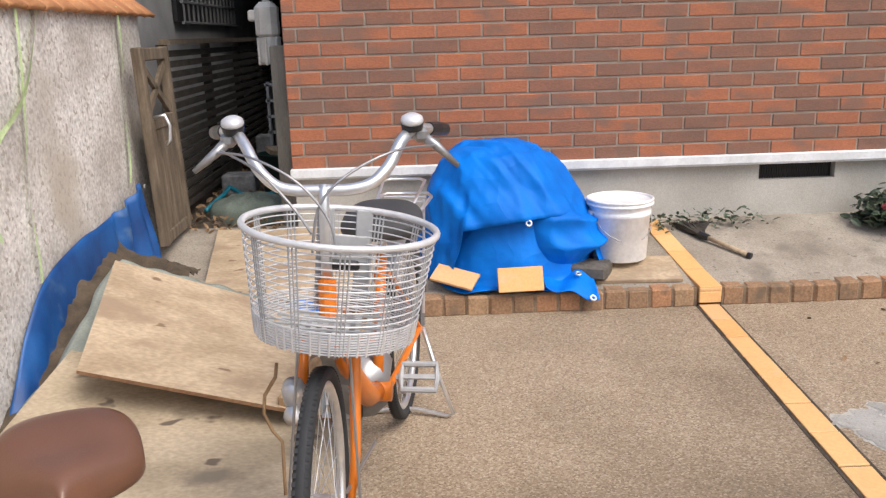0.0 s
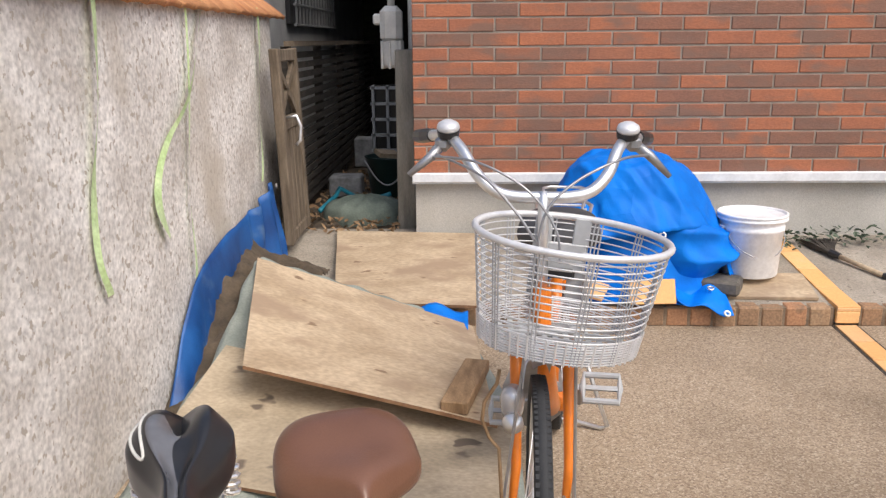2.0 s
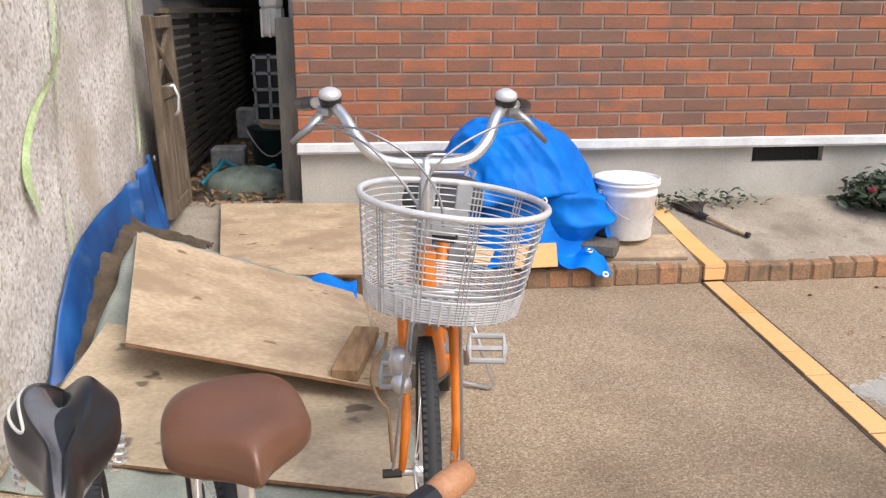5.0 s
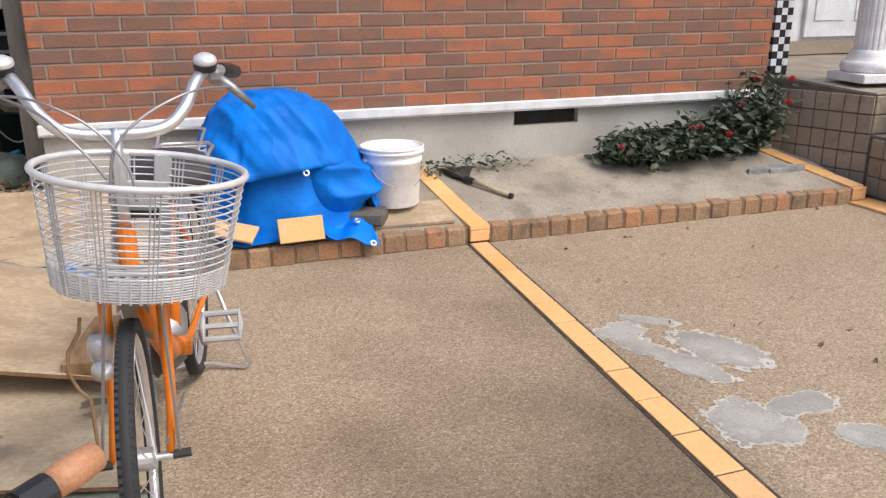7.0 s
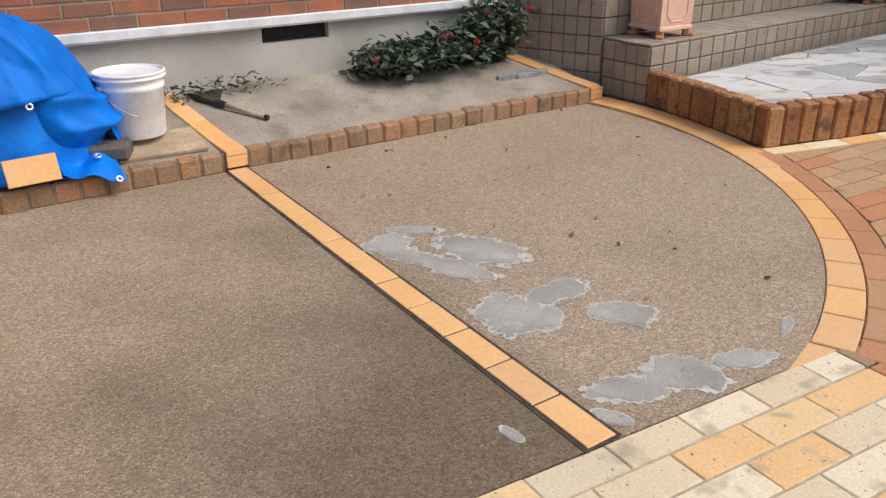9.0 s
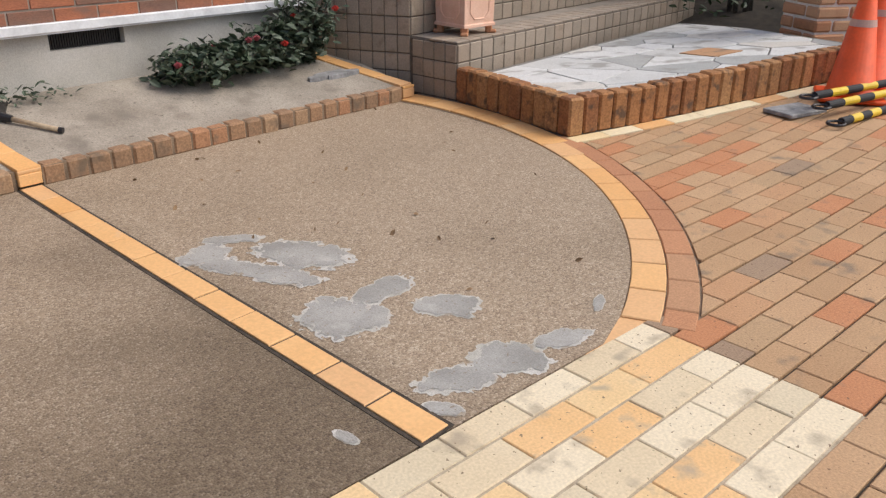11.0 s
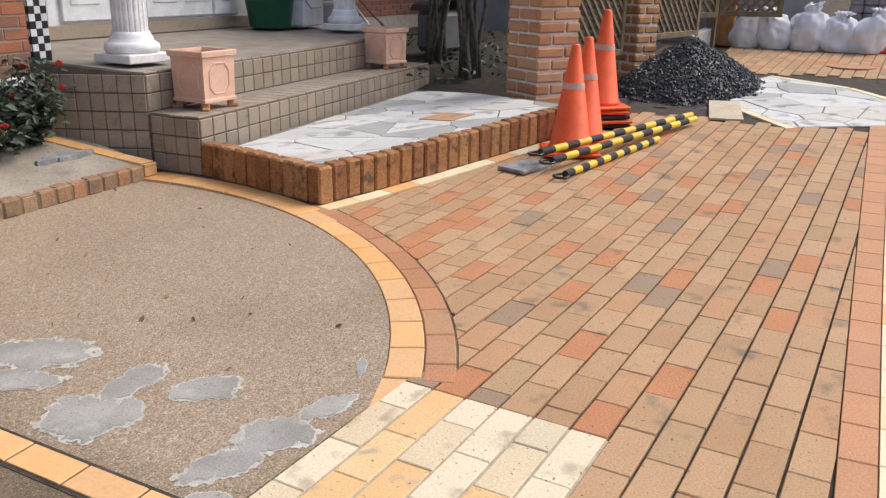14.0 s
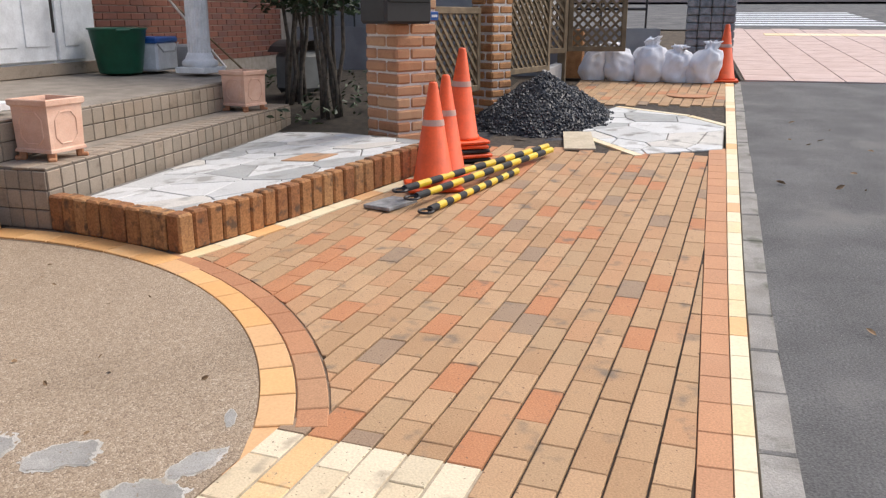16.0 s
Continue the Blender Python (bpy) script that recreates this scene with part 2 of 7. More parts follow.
M_WOODEDGE = surface("ply_edge", (0.2, 0.1, 0.05), (0.3, 0.17, 0.09), 20, 0.9, 90, 0.3)
M_BLOCK = surface("wood_block", (0.2, 0.12, 0.06), (0.34, 0.22, 0.12), 9, 0.85, 80, 0.3, stretch=(4, 1, 1))
M_OLDWOOD = surface("weathered_wood", (0.1, 0.075, 0.05), (0.2, 0.155, 0.11), 8, 0.9, 90, 0.6, stretch=(4, 4, 0.6))
M_GREYWOOD = surface("grey_post_wood", (0.2, 0.185, 0.155), (0.3, 0.28, 0.24), 8, 0.9, 90, 0.6, stretch=(4, 4, 0.5))
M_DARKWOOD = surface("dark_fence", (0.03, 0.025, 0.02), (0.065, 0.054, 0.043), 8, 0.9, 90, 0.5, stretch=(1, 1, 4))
M_LATTICE = surface("lattice_wood", (0.15, 0.108, 0.064), (0.235, 0.175, 0.105), 8, 0.85, 90, 0.4)
M_BUCKET = plain("white_plastic", (0.93, 0.93, 0.93), 0.4)
# dark soil, with the shade under the trees put into its colour
M_DARKSOIL = surface("shaded_soil", (0.018, 0.014, 0.01), (0.045, 0.035, 0.024), 9, 1.0, 70, 1.0)
M_PALEBOARD = surface("pale_board", (0.5, 0.42, 0.29), (0.6, 0.52, 0.38), 8, 0.8, 80, 0.3)
M_GREEN = plain("green_plastic", (0.008, 0.1, 0.055), 0.35)
M_DARKGREEN = plain("dark_green_plastic", (0.012, 0.035, 0.03), 0.4)
M_CANVAS = surface("green_canvas", (0.12, 0.15, 0.125), (0.2, 0.24, 0.2), 9, 0.9, 120, 0.3)
M_HOSE = plain("blue_hose", (0.02, 0.22, 0.3), 0.4)
M_TAPE = surface("green_tape", (0.45, 0.6, 0.28), (0.58, 0.72, 0.4), 20, 0.5, 90, 0.1)
M_TERRA = surface("pale_terracotta", (0.7, 0.42, 0.3), (0.78, 0.52, 0.39), 10, 0.8, 160, 0.3, fine_mix=0.2)
M_TERRAFOOT = surface("terracotta_foot", (0.4, 0.17, 0.08), (0.5, 0.24, 0.12), 10, 0.8, 120, 0.3)
M_CONE = plain("cone_orange", (0.88, 0.105, 0.014), 0.5)
M_REFLECT = plain("cone_band", (0.62, 0.4, 0.33), 0.4)
M_YELLOW = plain("pole_yellow", (0.8, 0.56, 0.03), 0.4)
M_GRAVEL = surface("dark_crushed_stone", (0.02, 0.022, 0.027), (0.07, 0.075, 0.085), 14, 0.5, 60, 0.6, choices=[(0, (0.016, 0.018, 0.022)), (0.45, (0.035, 0.038, 0.046)), (0.8, (0.085, 0.09, 0.102)), (0.93, (0.16, 0.165, 0.175))])
M_BAG = surface("white_sack", (0.74, 0.74, 0.77), (0.84, 0.84, 0.86), 8, 0.75, 220, 0.3, fine_mix=0.12)
M_LEAF = surface("leaf", (0.035, 0.06, 0.03), (0.075, 0.105, 0.06), 12, 0.5, 60, 0.0, choices=[(0, (0.035, 0.06, 0.032)), (0.4, (0.06, 0.09, 0.052)), (0.75, (0.09, 0.115, 0.075))])
M_TREELEAF = surface("tree_leaf", (0.02, 0.04, 0.016), (0.045, 0.075, 0.03), 12, 0.55, 60, 0.0)
M_FLOWER = plain("red_petal", (0.62, 0.06, 0.045), 0.5)
M_PINKFLOWER = plain("pink_petal", (0.5, 0.12, 0.14), 0.5)
M_BARK = surface("bark", (0.06, 0.05, 0.04), (0.13, 0.11, 0.085), 20, 0.95, 80, 1.0)
M_DARKMETAL = plain("dark_metal", (0.03, 0.027, 0.025), 0.5)
M_PATCH = surface("cement_patch", (0.28, 0.27, 0.245), (0.4, 0.385, 0.355), 6, 0.75, 200, 0.4, stain=(0.5, 0.48, 0.44), stain_scale=8, stain_at=0.6, spot=(0.24, 0.19, 0.14), spot_scale=80, spot_at=0.66)
M_PATCHRIM = surface("cement_rim", (0.44, 0.42, 0.37), (0.58, 0.555, 0.51), 9, 0.9, 220, 0.5, stain=(0.33, 0.27, 0.2), stain_scale=16, stain_at=0.55)
M_GREYBLOCK = surface("split_block", (0.2, 0.2, 0.2), (0.33, 0.33, 0.33), 14, 0.9, 60, 1.0)
M_DARKSTONE = surface("dark_stone", (0.075, 0.066, 0.055), (0.14, 0.125, 0.105), 14, 0.9, 60, 0.8)
M_GREYWALL = surface("grey_render", (0.28, 0.28, 0.28), (0.36, 0.36, 0.36), 4, 0.9, 120, 0.3)
M_BLUELID = plain("blue_plastic", (0.02, 0.11, 0.4), 0.4)
M_DARKVINYL = plain("dark_vinyl", (0.05, 0.05, 0.053), 0.6)
M_GREYVINYL = plain("grey_vinyl", (0.13, 0.13, 0.14), 0.25)
M_GREYBIN = plain("grey_bin_plastic", (0.16, 0.17, 0.17), 0.5)
M_CLEAR = plain("clear_lamp", (0.6, 0.6, 0.62), 0.12, 0.4)
M_BEIGE = plain("meter_paint", (0.62, 0.61, 0.57), 0.5)


def aggregate_material():
    """Washed pebble concrete: small round stones in many browns, with large faint stains and a darker band along the
    strip.
    """
    m, t, b = nodes_of("washed_aggregate")
    pos = t.nodes.new("ShaderNodeNewGeometry")
    vor = t.nodes.new("ShaderNodeTexVoronoi")
    vor.inputs["Scale"].default_value = 185
    big = t.nodes.new("ShaderNodeTexNoise")
    big.inputs["Scale"].default_value, big.inputs["Detail"].default_value = 1.15, 5
    for n in (vor, big):
        t.links.new(pos.outputs["Position"], n.inputs["Vector"])
    sep = t.nodes.new("ShaderNodeSeparateColor")
    t.links.new(vor.outputs["Color"], sep.inputs[0])
    r = t.nodes.new("ShaderNodeValToRGB")
    stops = [(0.0, (0.2, 0.145, 0.098)), (0.2, (0.288, 0.215, 0.144)), (0.6, (0.35, 0.268, 0.184)), (0.85, (0.42, 0.332, 0.236)), (1.0, (0.52, 0.43, 0.325))]
    while len(r.color_ramp.elements) < len(stops):
        r.color_ramp.elements.new(0.5)
    for e, (p, c) in zip(r.color_ramp.elements, stops):
        e.position, e.color = p, (*c, 1)
    t.links.new(sep.outputs[0], r.inputs[0])
    d = t.nodes.new("ShaderNodeValToRGB")
    d.color_ramp.elements[0].position, d.color_ramp.elements[0].color = 0.5, (1, 1, 1, 1)
    d.color_ramp.elements[1].position, d.color_ramp.elements[1].color = 0.72, (0.84, 0.83, 0.81, 1)
    t.links.new(big.outputs["Fac"], d.inputs[0])
    x = t.nodes.new("ShaderNodeMix")
    x.data_type, x.blend_type = "RGBA", "MULTIPLY"
    x.inputs[0].default_value = 1.0
    t.links.new(r.outputs[0], x.inputs[6])
    t.links.new(d.outputs[0], x.inputs[7])
    # darker band on both sides of the orange dividing strip, stronger at front left
    sx = t.nodes.new("ShaderNodeSeparateXYZ")
    t.links.new(pos.outputs["Position"], sx.inputs[0])
    wob = t.nodes.new("ShaderNodeTexNoise")
    wob.inputs["Scale"].default_value, wob.inputs["Detail"].default_value = 2.2, 5
    t.links.new(pos.outputs["Position"], wob.inputs["Vector"])

    def calc(op, a, c):
        n = t.nodes.new("ShaderNodeMath")
        n.operation = op
        for k, v in enumerate((a, c)):
            if isinstance(v, bpy.types.NodeSocket):
                t.links.new(v, n.inputs[k])
            else:
                n.inputs[k].default_value = v
        return n.outputs[0]

    away = calc("ABSOLUTE", calc("SUBTRACT", sx.outputs[0], calc("ADD", 1.99, calc("MULTIPLY", sx.outputs[1], 0.06))), 0.0)
    left = calc("LESS_THAN", sx.outputs[0], 1.85)
    fall = calc("MULTIPLY", away, calc("SUBTRACT", 0.95, calc("MULTIPLY", left, 0.74)))
    darkening = calc("SUBTRACT", calc("ADD", calc("ADD", 0.2, calc("MULTIPLY", left, -0.02)), calc("MULTIPLY", wob.outputs["Fac"], 0.62)), fall)
    low = calc("MULTIPLY", calc("MAXIMUM", calc("SUBTRACT", -1.7, sx.outputs[1]), 0.0), calc("ADD", 0.06, calc("MULTIPLY", left, 0.24)))
    darkening = calc("ADD", darkening, low)
    dr = t.nodes.new("ShaderNodeValToRGB")
    dr.color_ramp.elements[0].position, dr.color_ramp.elements[0].color = 0.34, (1, 1, 1, 1)
    dr.color_ramp.elements[1].position, dr.color_ramp.elements[1].color = 0.82, (0.46, 0.44, 0.405, 1)
    t.links.new(darkening, dr.inputs[0])
    x2 = t.nodes.new("ShaderNodeMix")
    x2.data_type, x2.blend_type = "RGBA", "MULTIPLY"
    x2.inputs[0].default_value = 1.0
    t.links.new(x.outputs[2], x2.inputs[6])
    t.links.new(dr.outputs[0], x2.inputs[7])
    t.links.new(x2.outputs[2], b.inputs["Base Color"])
    b.inputs["Roughness"].default_value = 0.8
    bp = t.nodes.new("ShaderNodeBump")
    bp.invert = True
    bp.inputs["Strength"].default_value, bp.inputs["Distance"].default_value = 0.7, 0.003
    t.links.new(vor.outputs["Distance"], bp.inputs["Height"])
    t.links.new(bp.outputs[0], b.inputs["Normal"])
    return m


M_AGGREGATE = aggregate_material()


# ---- building tools ----
class Shape:
    """A growing mesh: points and faces."""

    def __init__(self):
        self.v, self.f = [], []

    def add(self, verts, faces, m=None):
        n = len(self.v)
        self.v += [tuple(m @ Vector(p)) for p in verts] if m else [tuple(p) for p in verts]
        self.f += [tuple(n + i for i in f) for f in faces]
        return self

    def box(self, c, s, m=None, bevel=0.0):
        x, y, z = (k / 2 for k in s)
        if not bevel:
            vs = [(c[0] + i * x, c[1] + j * y, c[2] + k * z) for i in (-1, 1) for j in (-1, 1) for k in (-1, 1)]
            return self.add(vs, [(0, 1, 3, 2), (4, 6, 7, 5), (0, 4, 5, 1), (2, 3, 7, 6), (0, 2, 6, 4), (1, 5, 7, 3)], m)
        e = min(bevel, x * 0.9, y * 0.9, z * 0.9)
        index, vs = {}, []
        for i in (-1, 1):
            for j in (-1, 1):
                for k in (-1, 1):
                    for a in range(3):
                        p = [x - e, y - e, z - e]
                        p[a] += e
                        index[i, j, k, a] = len(vs)
                        vs.append((c[0] + i * p[0], c[1] + j * p[1], c[2] + k * p[2]))
        fs = []
        order = ((-1, -1), (1, -1), (1, 1), (-1, 1))
        for a in range(3):
            o = [q for q in range(3) if q != a]
            for side in (-1, 1):
                ring = []
                for p, q in order:
                    key = [0, 0, 0]
                    key[a], key[o[0]], key[o[1]] = side, p, q
                    ring.append(index[(*key, a)])
                fs.append(tuple(ring if (side == 1) == (a != 1) else ring[::-1]))
        for a in range(3):
            o = [q for q in range(3) if q != a]
            for p, q in order:
                ends = []
                for side in (-1, 1):
                    key = [0, 0, 0]
                    key[a], key[o[0]], key[o[1]] = side, p, q
                    ends.append((index[(*key, o[0])], index[(*key, o[1])]))
                fs.append((ends[0][0], ends[1][0], ends[1][1], ends[0][1]))
        for i in (-1, 1):
            for j in (-1, 1):
                for k in (-1, 1):
                    fs.append(tuple(index[i, j, k, a] for a in range(3)))
        return self.add(vs, fs, m)

    def prism(self, poly, z0, z1, m=None, bevel=0.0):
        """poly: points in plan, anticlockwise; z0 and z1 may be functions of x, y."""
        n = len(poly)
        low = z0 if callable(z0) else (lambda x, y: z0)
        top = z1 if callable(z1) else (lambda x, y: z1)
        vs = [(x, y, low(x, y)) for x, y in poly]
        if bevel:
            cx, cy = sum(p[0] for p in poly) / n, sum(p[1] for p in poly) / n
            vs += [(x, y, top(x, y) - bevel) for x, y in poly]
            ins = []
            for x, y in poly:
                d = math.hypot(cx - x, cy - y) or 1
                k = min(bevel * 1.2 / d, 0.4)
                ins.append((x + (cx - x) * k, y + (cy - y) * k))
            vs += [(x, y, top(x, y)) for x, y in ins]
            fs = [tuple(range(2 * n, 3 * n)), tuple(range(n))[::-1]]
            for r in (0, n):
                fs += [(r + i, r + (i + 1) % n, r + n + (i + 1) % n, r + n + i) for i in range(n)]
        else:
            vs += [(x, y, top(x, y)) for x, y in poly]
            fs = [tuple(range(n, 2 * n)), tuple(range(n))[::-1]] + [(i, (i + 1) % n, n + (i + 1) % n, n + i) for i in range(n)]
        return self.add(vs, fs, m)

    def tube(self, pts, r, n=8, closed=False, m=None, caps=True):
        """A round rod along points; r a number or one for each point."""
        pts = [Vector(p) for p in pts]
        rs = r if isinstance(r, (list, tuple)) else [r] * len(pts)
        vs, fs, last, count = [], [], None, len(pts)
        for i, p in enumerate(pts):
            a, c = (pts[i - 1], pts[(i + 1) % count]) if closed else (pts[max(i - 1, 0)], pts[min(i + 1, count - 1)])
            d = (c - a).normalized()
            side = d.orthogonal().normalized() if last is None else (last - d * last.dot(d)).normalized()
            last, up = side, d.cross(side)
            vs += [p + (side * math.cos(2 * math.pi * k / n) + up * math.sin(2 * math.pi * k / n)) * rs[i] for k in range(n)]
        for i in range(count if closed else count - 1):
            j = (i + 1) % count
            fs += [(i * n + k, i * n + (k + 1) % n, j * n + (k + 1) % n, j * n + k) for k in range(n)]
        if caps and not closed:
            fs += [tuple(range(n))[::-1], tuple(range((count - 1) * n, count * n))]
        return self.add(vs, fs, m)

    def lathe(self, profile, n=24, m=None, sx=1.0, sy=1.0, close=True):
        vs = [(r * sx * math.cos(2 * math.pi * k / n), r * sy * math.sin(2 * math.pi * k / n), z) for r, z in profile for k in range(n)]
        fs = [(i * n + k, i * n + (k + 1) % n, (i + 1) * n + (k + 1) % n, (i + 1) * n + k) for i in range(len(profile) - 1) for k in range(n)]
        if close:
            fs += [tuple(range(n))[::-1], tuple(range((len(profile) - 1) * n, len(profile) * n))]
        return self.add(vs, fs, m)

    def grid(self, fn, nu, nv, m=None, wrap=False):
        vs = [fn(i / (nu if wrap else nu - 1), j / (nv - 1)) for i in range(nu) for j in range(nv)]
        fs = []
        for i in range(nu if wrap else nu - 1):
            k = (i + 1) % nu
            fs += [(i * nv + j, k * nv + j, k * nv + j + 1, i * nv + j + 1) for j in range(nv - 1)]
        return self.add(vs, fs, m)

    def mesh(self, name, material, smooth=False):
        me = bpy.data.meshes.new(name)
        me.from_pydata(self.v, [], self.f)
        me.materials.append(material)
        if smooth:
            me.polygons.foreach_set("use_smooth", [True] * len(me.polygons))
        me.update()
        return me


def placed(ob):
    return placed(ob.parent) @ ob.matrix_parent_inverse @ ob.matrix_basis if ob.parent else ob.matrix_basis.copy()


def part(name, shape, material, parent=None, label="", smooth=False):
    """Links a shape, built in world coordinates, as one mesh object, under a thing or part if one is given."""
    ob = new(name, shape if isinstance(shape, bpy.types.Mesh) else shape.mesh(name, material, smooth))
    if parent:
        ob.parent = parent
        ob.matrix_parent_inverse = placed(parent).inverted()
    if label:
        ob["label"] = label
    return ob


def thing(name, at, label, category, group="", kind=""):
    ob = new(name)
    ob.empty_display_size = 0.1
    ob.matrix_basis = Matrix.Translation(at)
    return tagged(ob, label, category, group, kind)


def single(name, shape, material, label, category, smooth=False, group="", kind=""):
    return tagged(part(name, shape, material, None, "", smooth), label, category, group, kind)


def piece(name, me, parent, m):
    ob = new(name, me)
    ob.parent = parent
    ob.matrix_parent_inverse = placed(parent).inverted()
    ob.matrix_basis = m
    return ob


def solid(ob, thick, offset=-1.0):
    mod = ob.modifiers.new("thickness", "SOLIDIFY")
    mod.thickness, mod.offset = thick, offset
    return ob


def rise(x):
    """The street climbs gently past the driveway."""
    if x < 3.6:
        return 0.0
    if x < 5.0:
        return 0.055 * (x - 3.6) ** 2 / 2.8
    return 0.055 * (min(x, 45.0) - 4.3)


def clip(poly, nx, ny, d):
    """The part of a polygon with nx * x + ny * y <= d."""
    out = []
    for i, p in enumerate(poly):
        q = poly[(i + 1) % len(poly)]
        a, c = nx * p[0] + ny * p[1] - d, nx * q[0] + ny * q[1] - d
        if a <= 0:
            out.append(p)
        if (a < 0 < c) or (c < 0 < a):
            k = a / (a - c)
            out.append((p[0] + (q[0] - p[0]) * k, p[1] + (q[1] - p[1]) * k))
    return out


def area(poly):
    return 0.5 * sum(p[0] * q[1] - q[0] * p[1] for p, q in zip(poly, poly[1:] + poly[:1]))


def left_of(poly, a, c):
    """The part of a polygon on the left of the line from a to c."""
    dx, dy = c[0] - a[0], c[1] - a[1]
    return clip(poly, dy, -dx, dy * a[0] - dx * a[1])


def inset(poly, gap):
    out = list(poly)
    for p, q in zip(poly, poly[1:] + poly[:1]):
        n = math.hypot(q[0] - p[0], q[1] - p[1])
        if n < 1e-6:
            continue
        nx, ny = (q[1] - p[1]) / n, -(q[0] - p[0]) / n
        out = clip(out, nx, ny, nx * p[0] + ny * p[1] - gap)
        if len(out) < 3:
            return []
    return out


def rng(a, c):
    return random.uniform(a, c)


# ---- ground ----
def ramp_z(y):
    """The apron before the house wall slopes up to it."""
    return 0.088 + (min(max(y, -0.72), 0.0) + 0.72) * 0.205


xs = [-60, -20, -6, -3, -1, 1, 3, 3.6, 4, 4.4, 5, 6, 7, 8, 10, 12, 16, 22, 30, 45, 120, 600]
ys = [-600, -100, -30, -12, -8, -6, -5, -4, -3, -2, -1, 0.5, 3, 8, 30, 100, 600]
sh = Shape()
sh.add([(x, y, rise(x) - 0.06) for x in xs for y in ys], [(i * len(ys) + j, (i + 1) * len(ys) + j, (i + 1) * len(ys) + j + 1, i * len(ys) + j + 1) for i in range(len(xs) - 1) for j in range(len(ys) - 1)])
single("ground", sh, M_EARTH, "bare dark earth round the paved yard", "ground", kind="structure")

CX, CY, RAD = 1.76, -0.93, 2.48
arc = [(CX + RAD * math.cos(a), CY + RAD * math.sin(a)) for a in [radians(5.0 - k * 74.5 / 40) for k in range(41)]]
sh = Shape().prism([(-0.8, -0.74), (-0.8, -3.02), (2.45, -3.304)] + arc[::-1], -0.15, 0.0)
single("driveway", sh, M_AGGREGATE, "brown washed pebble concrete driveway with faint stains, a darker band and grey patches", "driveway", kind="structure")


def blob(cx, cy, a, c, turn, seed, z, n=44):
    r = random.Random(seed)
    ph = [r.uniform(0, 6.28) for _ in range(5)]
    pts = []
    for i in range(n):
        t = 2 * math.pi * i / n
        k = 1 + 0.16 * math.sin(2 * t + ph[0]) + 0.17 * math.sin(3 * t + ph[1]) + 0.1 * math.sin(5 * t + ph[2]) + 0.07 * math.sin(9 * t + ph[3]) + 0.05 * math.sin(14 * t + ph[4])
        x, y = a * k * math.cos(t), c * k * math.sin(t)
        pts.append((cx + x * math.cos(turn) - y * math.sin(turn), cy + x * math.sin(turn) + y * math.cos(turn)))
    return pts


# thin cement films left on the pebbles: each a few overlapping lobes (x, y, length, width, turn) with a ragged edge
PATCHES = [
    [(2.04, -1.93, 0.11, 0.08, 0.3), (2.04, -2.06, 0.11, 0.07, -1.2), (2.12, -2.26, 0.15, 0.07, -1.2), (2.28, -2.18, 0.2, 0.11, -1.25), (2.2, -1.88, 0.12, 0.045, -0.7)],
    [(2.06, -2.63, 0.15, 0.13, -0.9), (2.28, -2.59, 0.17, 0.062, 0.05)],
    [(2.32, -2.82, 0.11, 0.078, -0.75)],
    [(2.02, -3.12, 0.12, 0.07, -0.5), (2.2, -3.16, 0.12, 0.1, -0.6), (2.39, -3.2, 0.11, 0.05, -0.35)],
    [(1.9, -3.19, 0.06, 0.03, -1.2)],
    [(1.655, -3.09, 0.045, 0.02, -1.5)],
    [(2.66, -3.16, 0.06, 0.02, 0.45)],
]


def film_mesh(lobes, level, z):
    """The part of the ground where the lobes, roughened by noise, rise above a level; no further than the driveway."""
    def f(x, y):
        best = -9.0
        for lx, ly, a, c, turn in lobes:
            dx, dy = x - lx, y - ly
            p, q = (dx * math.cos(turn) + dy * math.sin(turn)) / a, (dy * math.cos(turn) - dx * math.sin(turn)) / c
            best = max(best, 1.12 - p * p - q * q)
        n = 0.55 * noise.noise((x * 11, y * 11, 3)) + 0.5 * noise.noise((x * 27, y * 27, 6)) + 0.4 * noise.noise((x * 70, y * 70, 9))
        return min(best + n - level, 60 * (y + 3.083 + 0.088 * x))

    x0, x1 = min(l[0] - 1.5 * l[2] for l in lobes), max(l[0] + 1.5 * l[2] for l in lobes)
    y0, y1 = min(l[1] - 1.5 * l[2] for l in lobes), max(l[1] + 1.5 * l[2] for l in lobes)
    n, m = int((x1 - x0) / 0.01) + 1, int((y1 - y0) / 0.01) + 1
    val = {(i, j): (x0 + 0.01 * i, y0 + 0.01 * j, f(x0 + 0.01 * i, y0 + 0.01 * j)) for i in range(n + 1) for j in range(m + 1)}
    out = Shape()
    for i in range(n):
        for j in range(m):
            for tri in (((i, j), (i + 1, j), (i + 1, j + 1)), ((i, j), (i + 1, j + 1), (i, j + 1))):
                pts, poly = [val[k] for k in tri], []
                for a, c in zip(pts, pts[1:] + pts[:1]):
                    if a[2] > 0:
                        poly.append((a[0], a[1], z))
                    if a[2] * c[2] < 0:
                        w = a[2] / (a[2] - c[2])
                        poly.append((a[0] + (c[0] - a[0]) * w, a[1] + (c[1] - a[1]) * w, z))
                if len(poly) >= 3:
                    out.add(poly, [tuple(range(len(poly)))])
    return out


for lobes in PATCHES:
    ob = thing("cement_patch", (lobes[0][0], lobes[0][1], 0), "thin worn grey cement film on the pebble driveway", "patch", group="patches on the driveway")
    part("rim", film_mesh(lobes, 0.14, 0.0015), M_PATCHRIM, ob, "paler ragged rim")
    part("film", film_mesh(lobes, 0.38, 0.003), M_PATCH, ob)

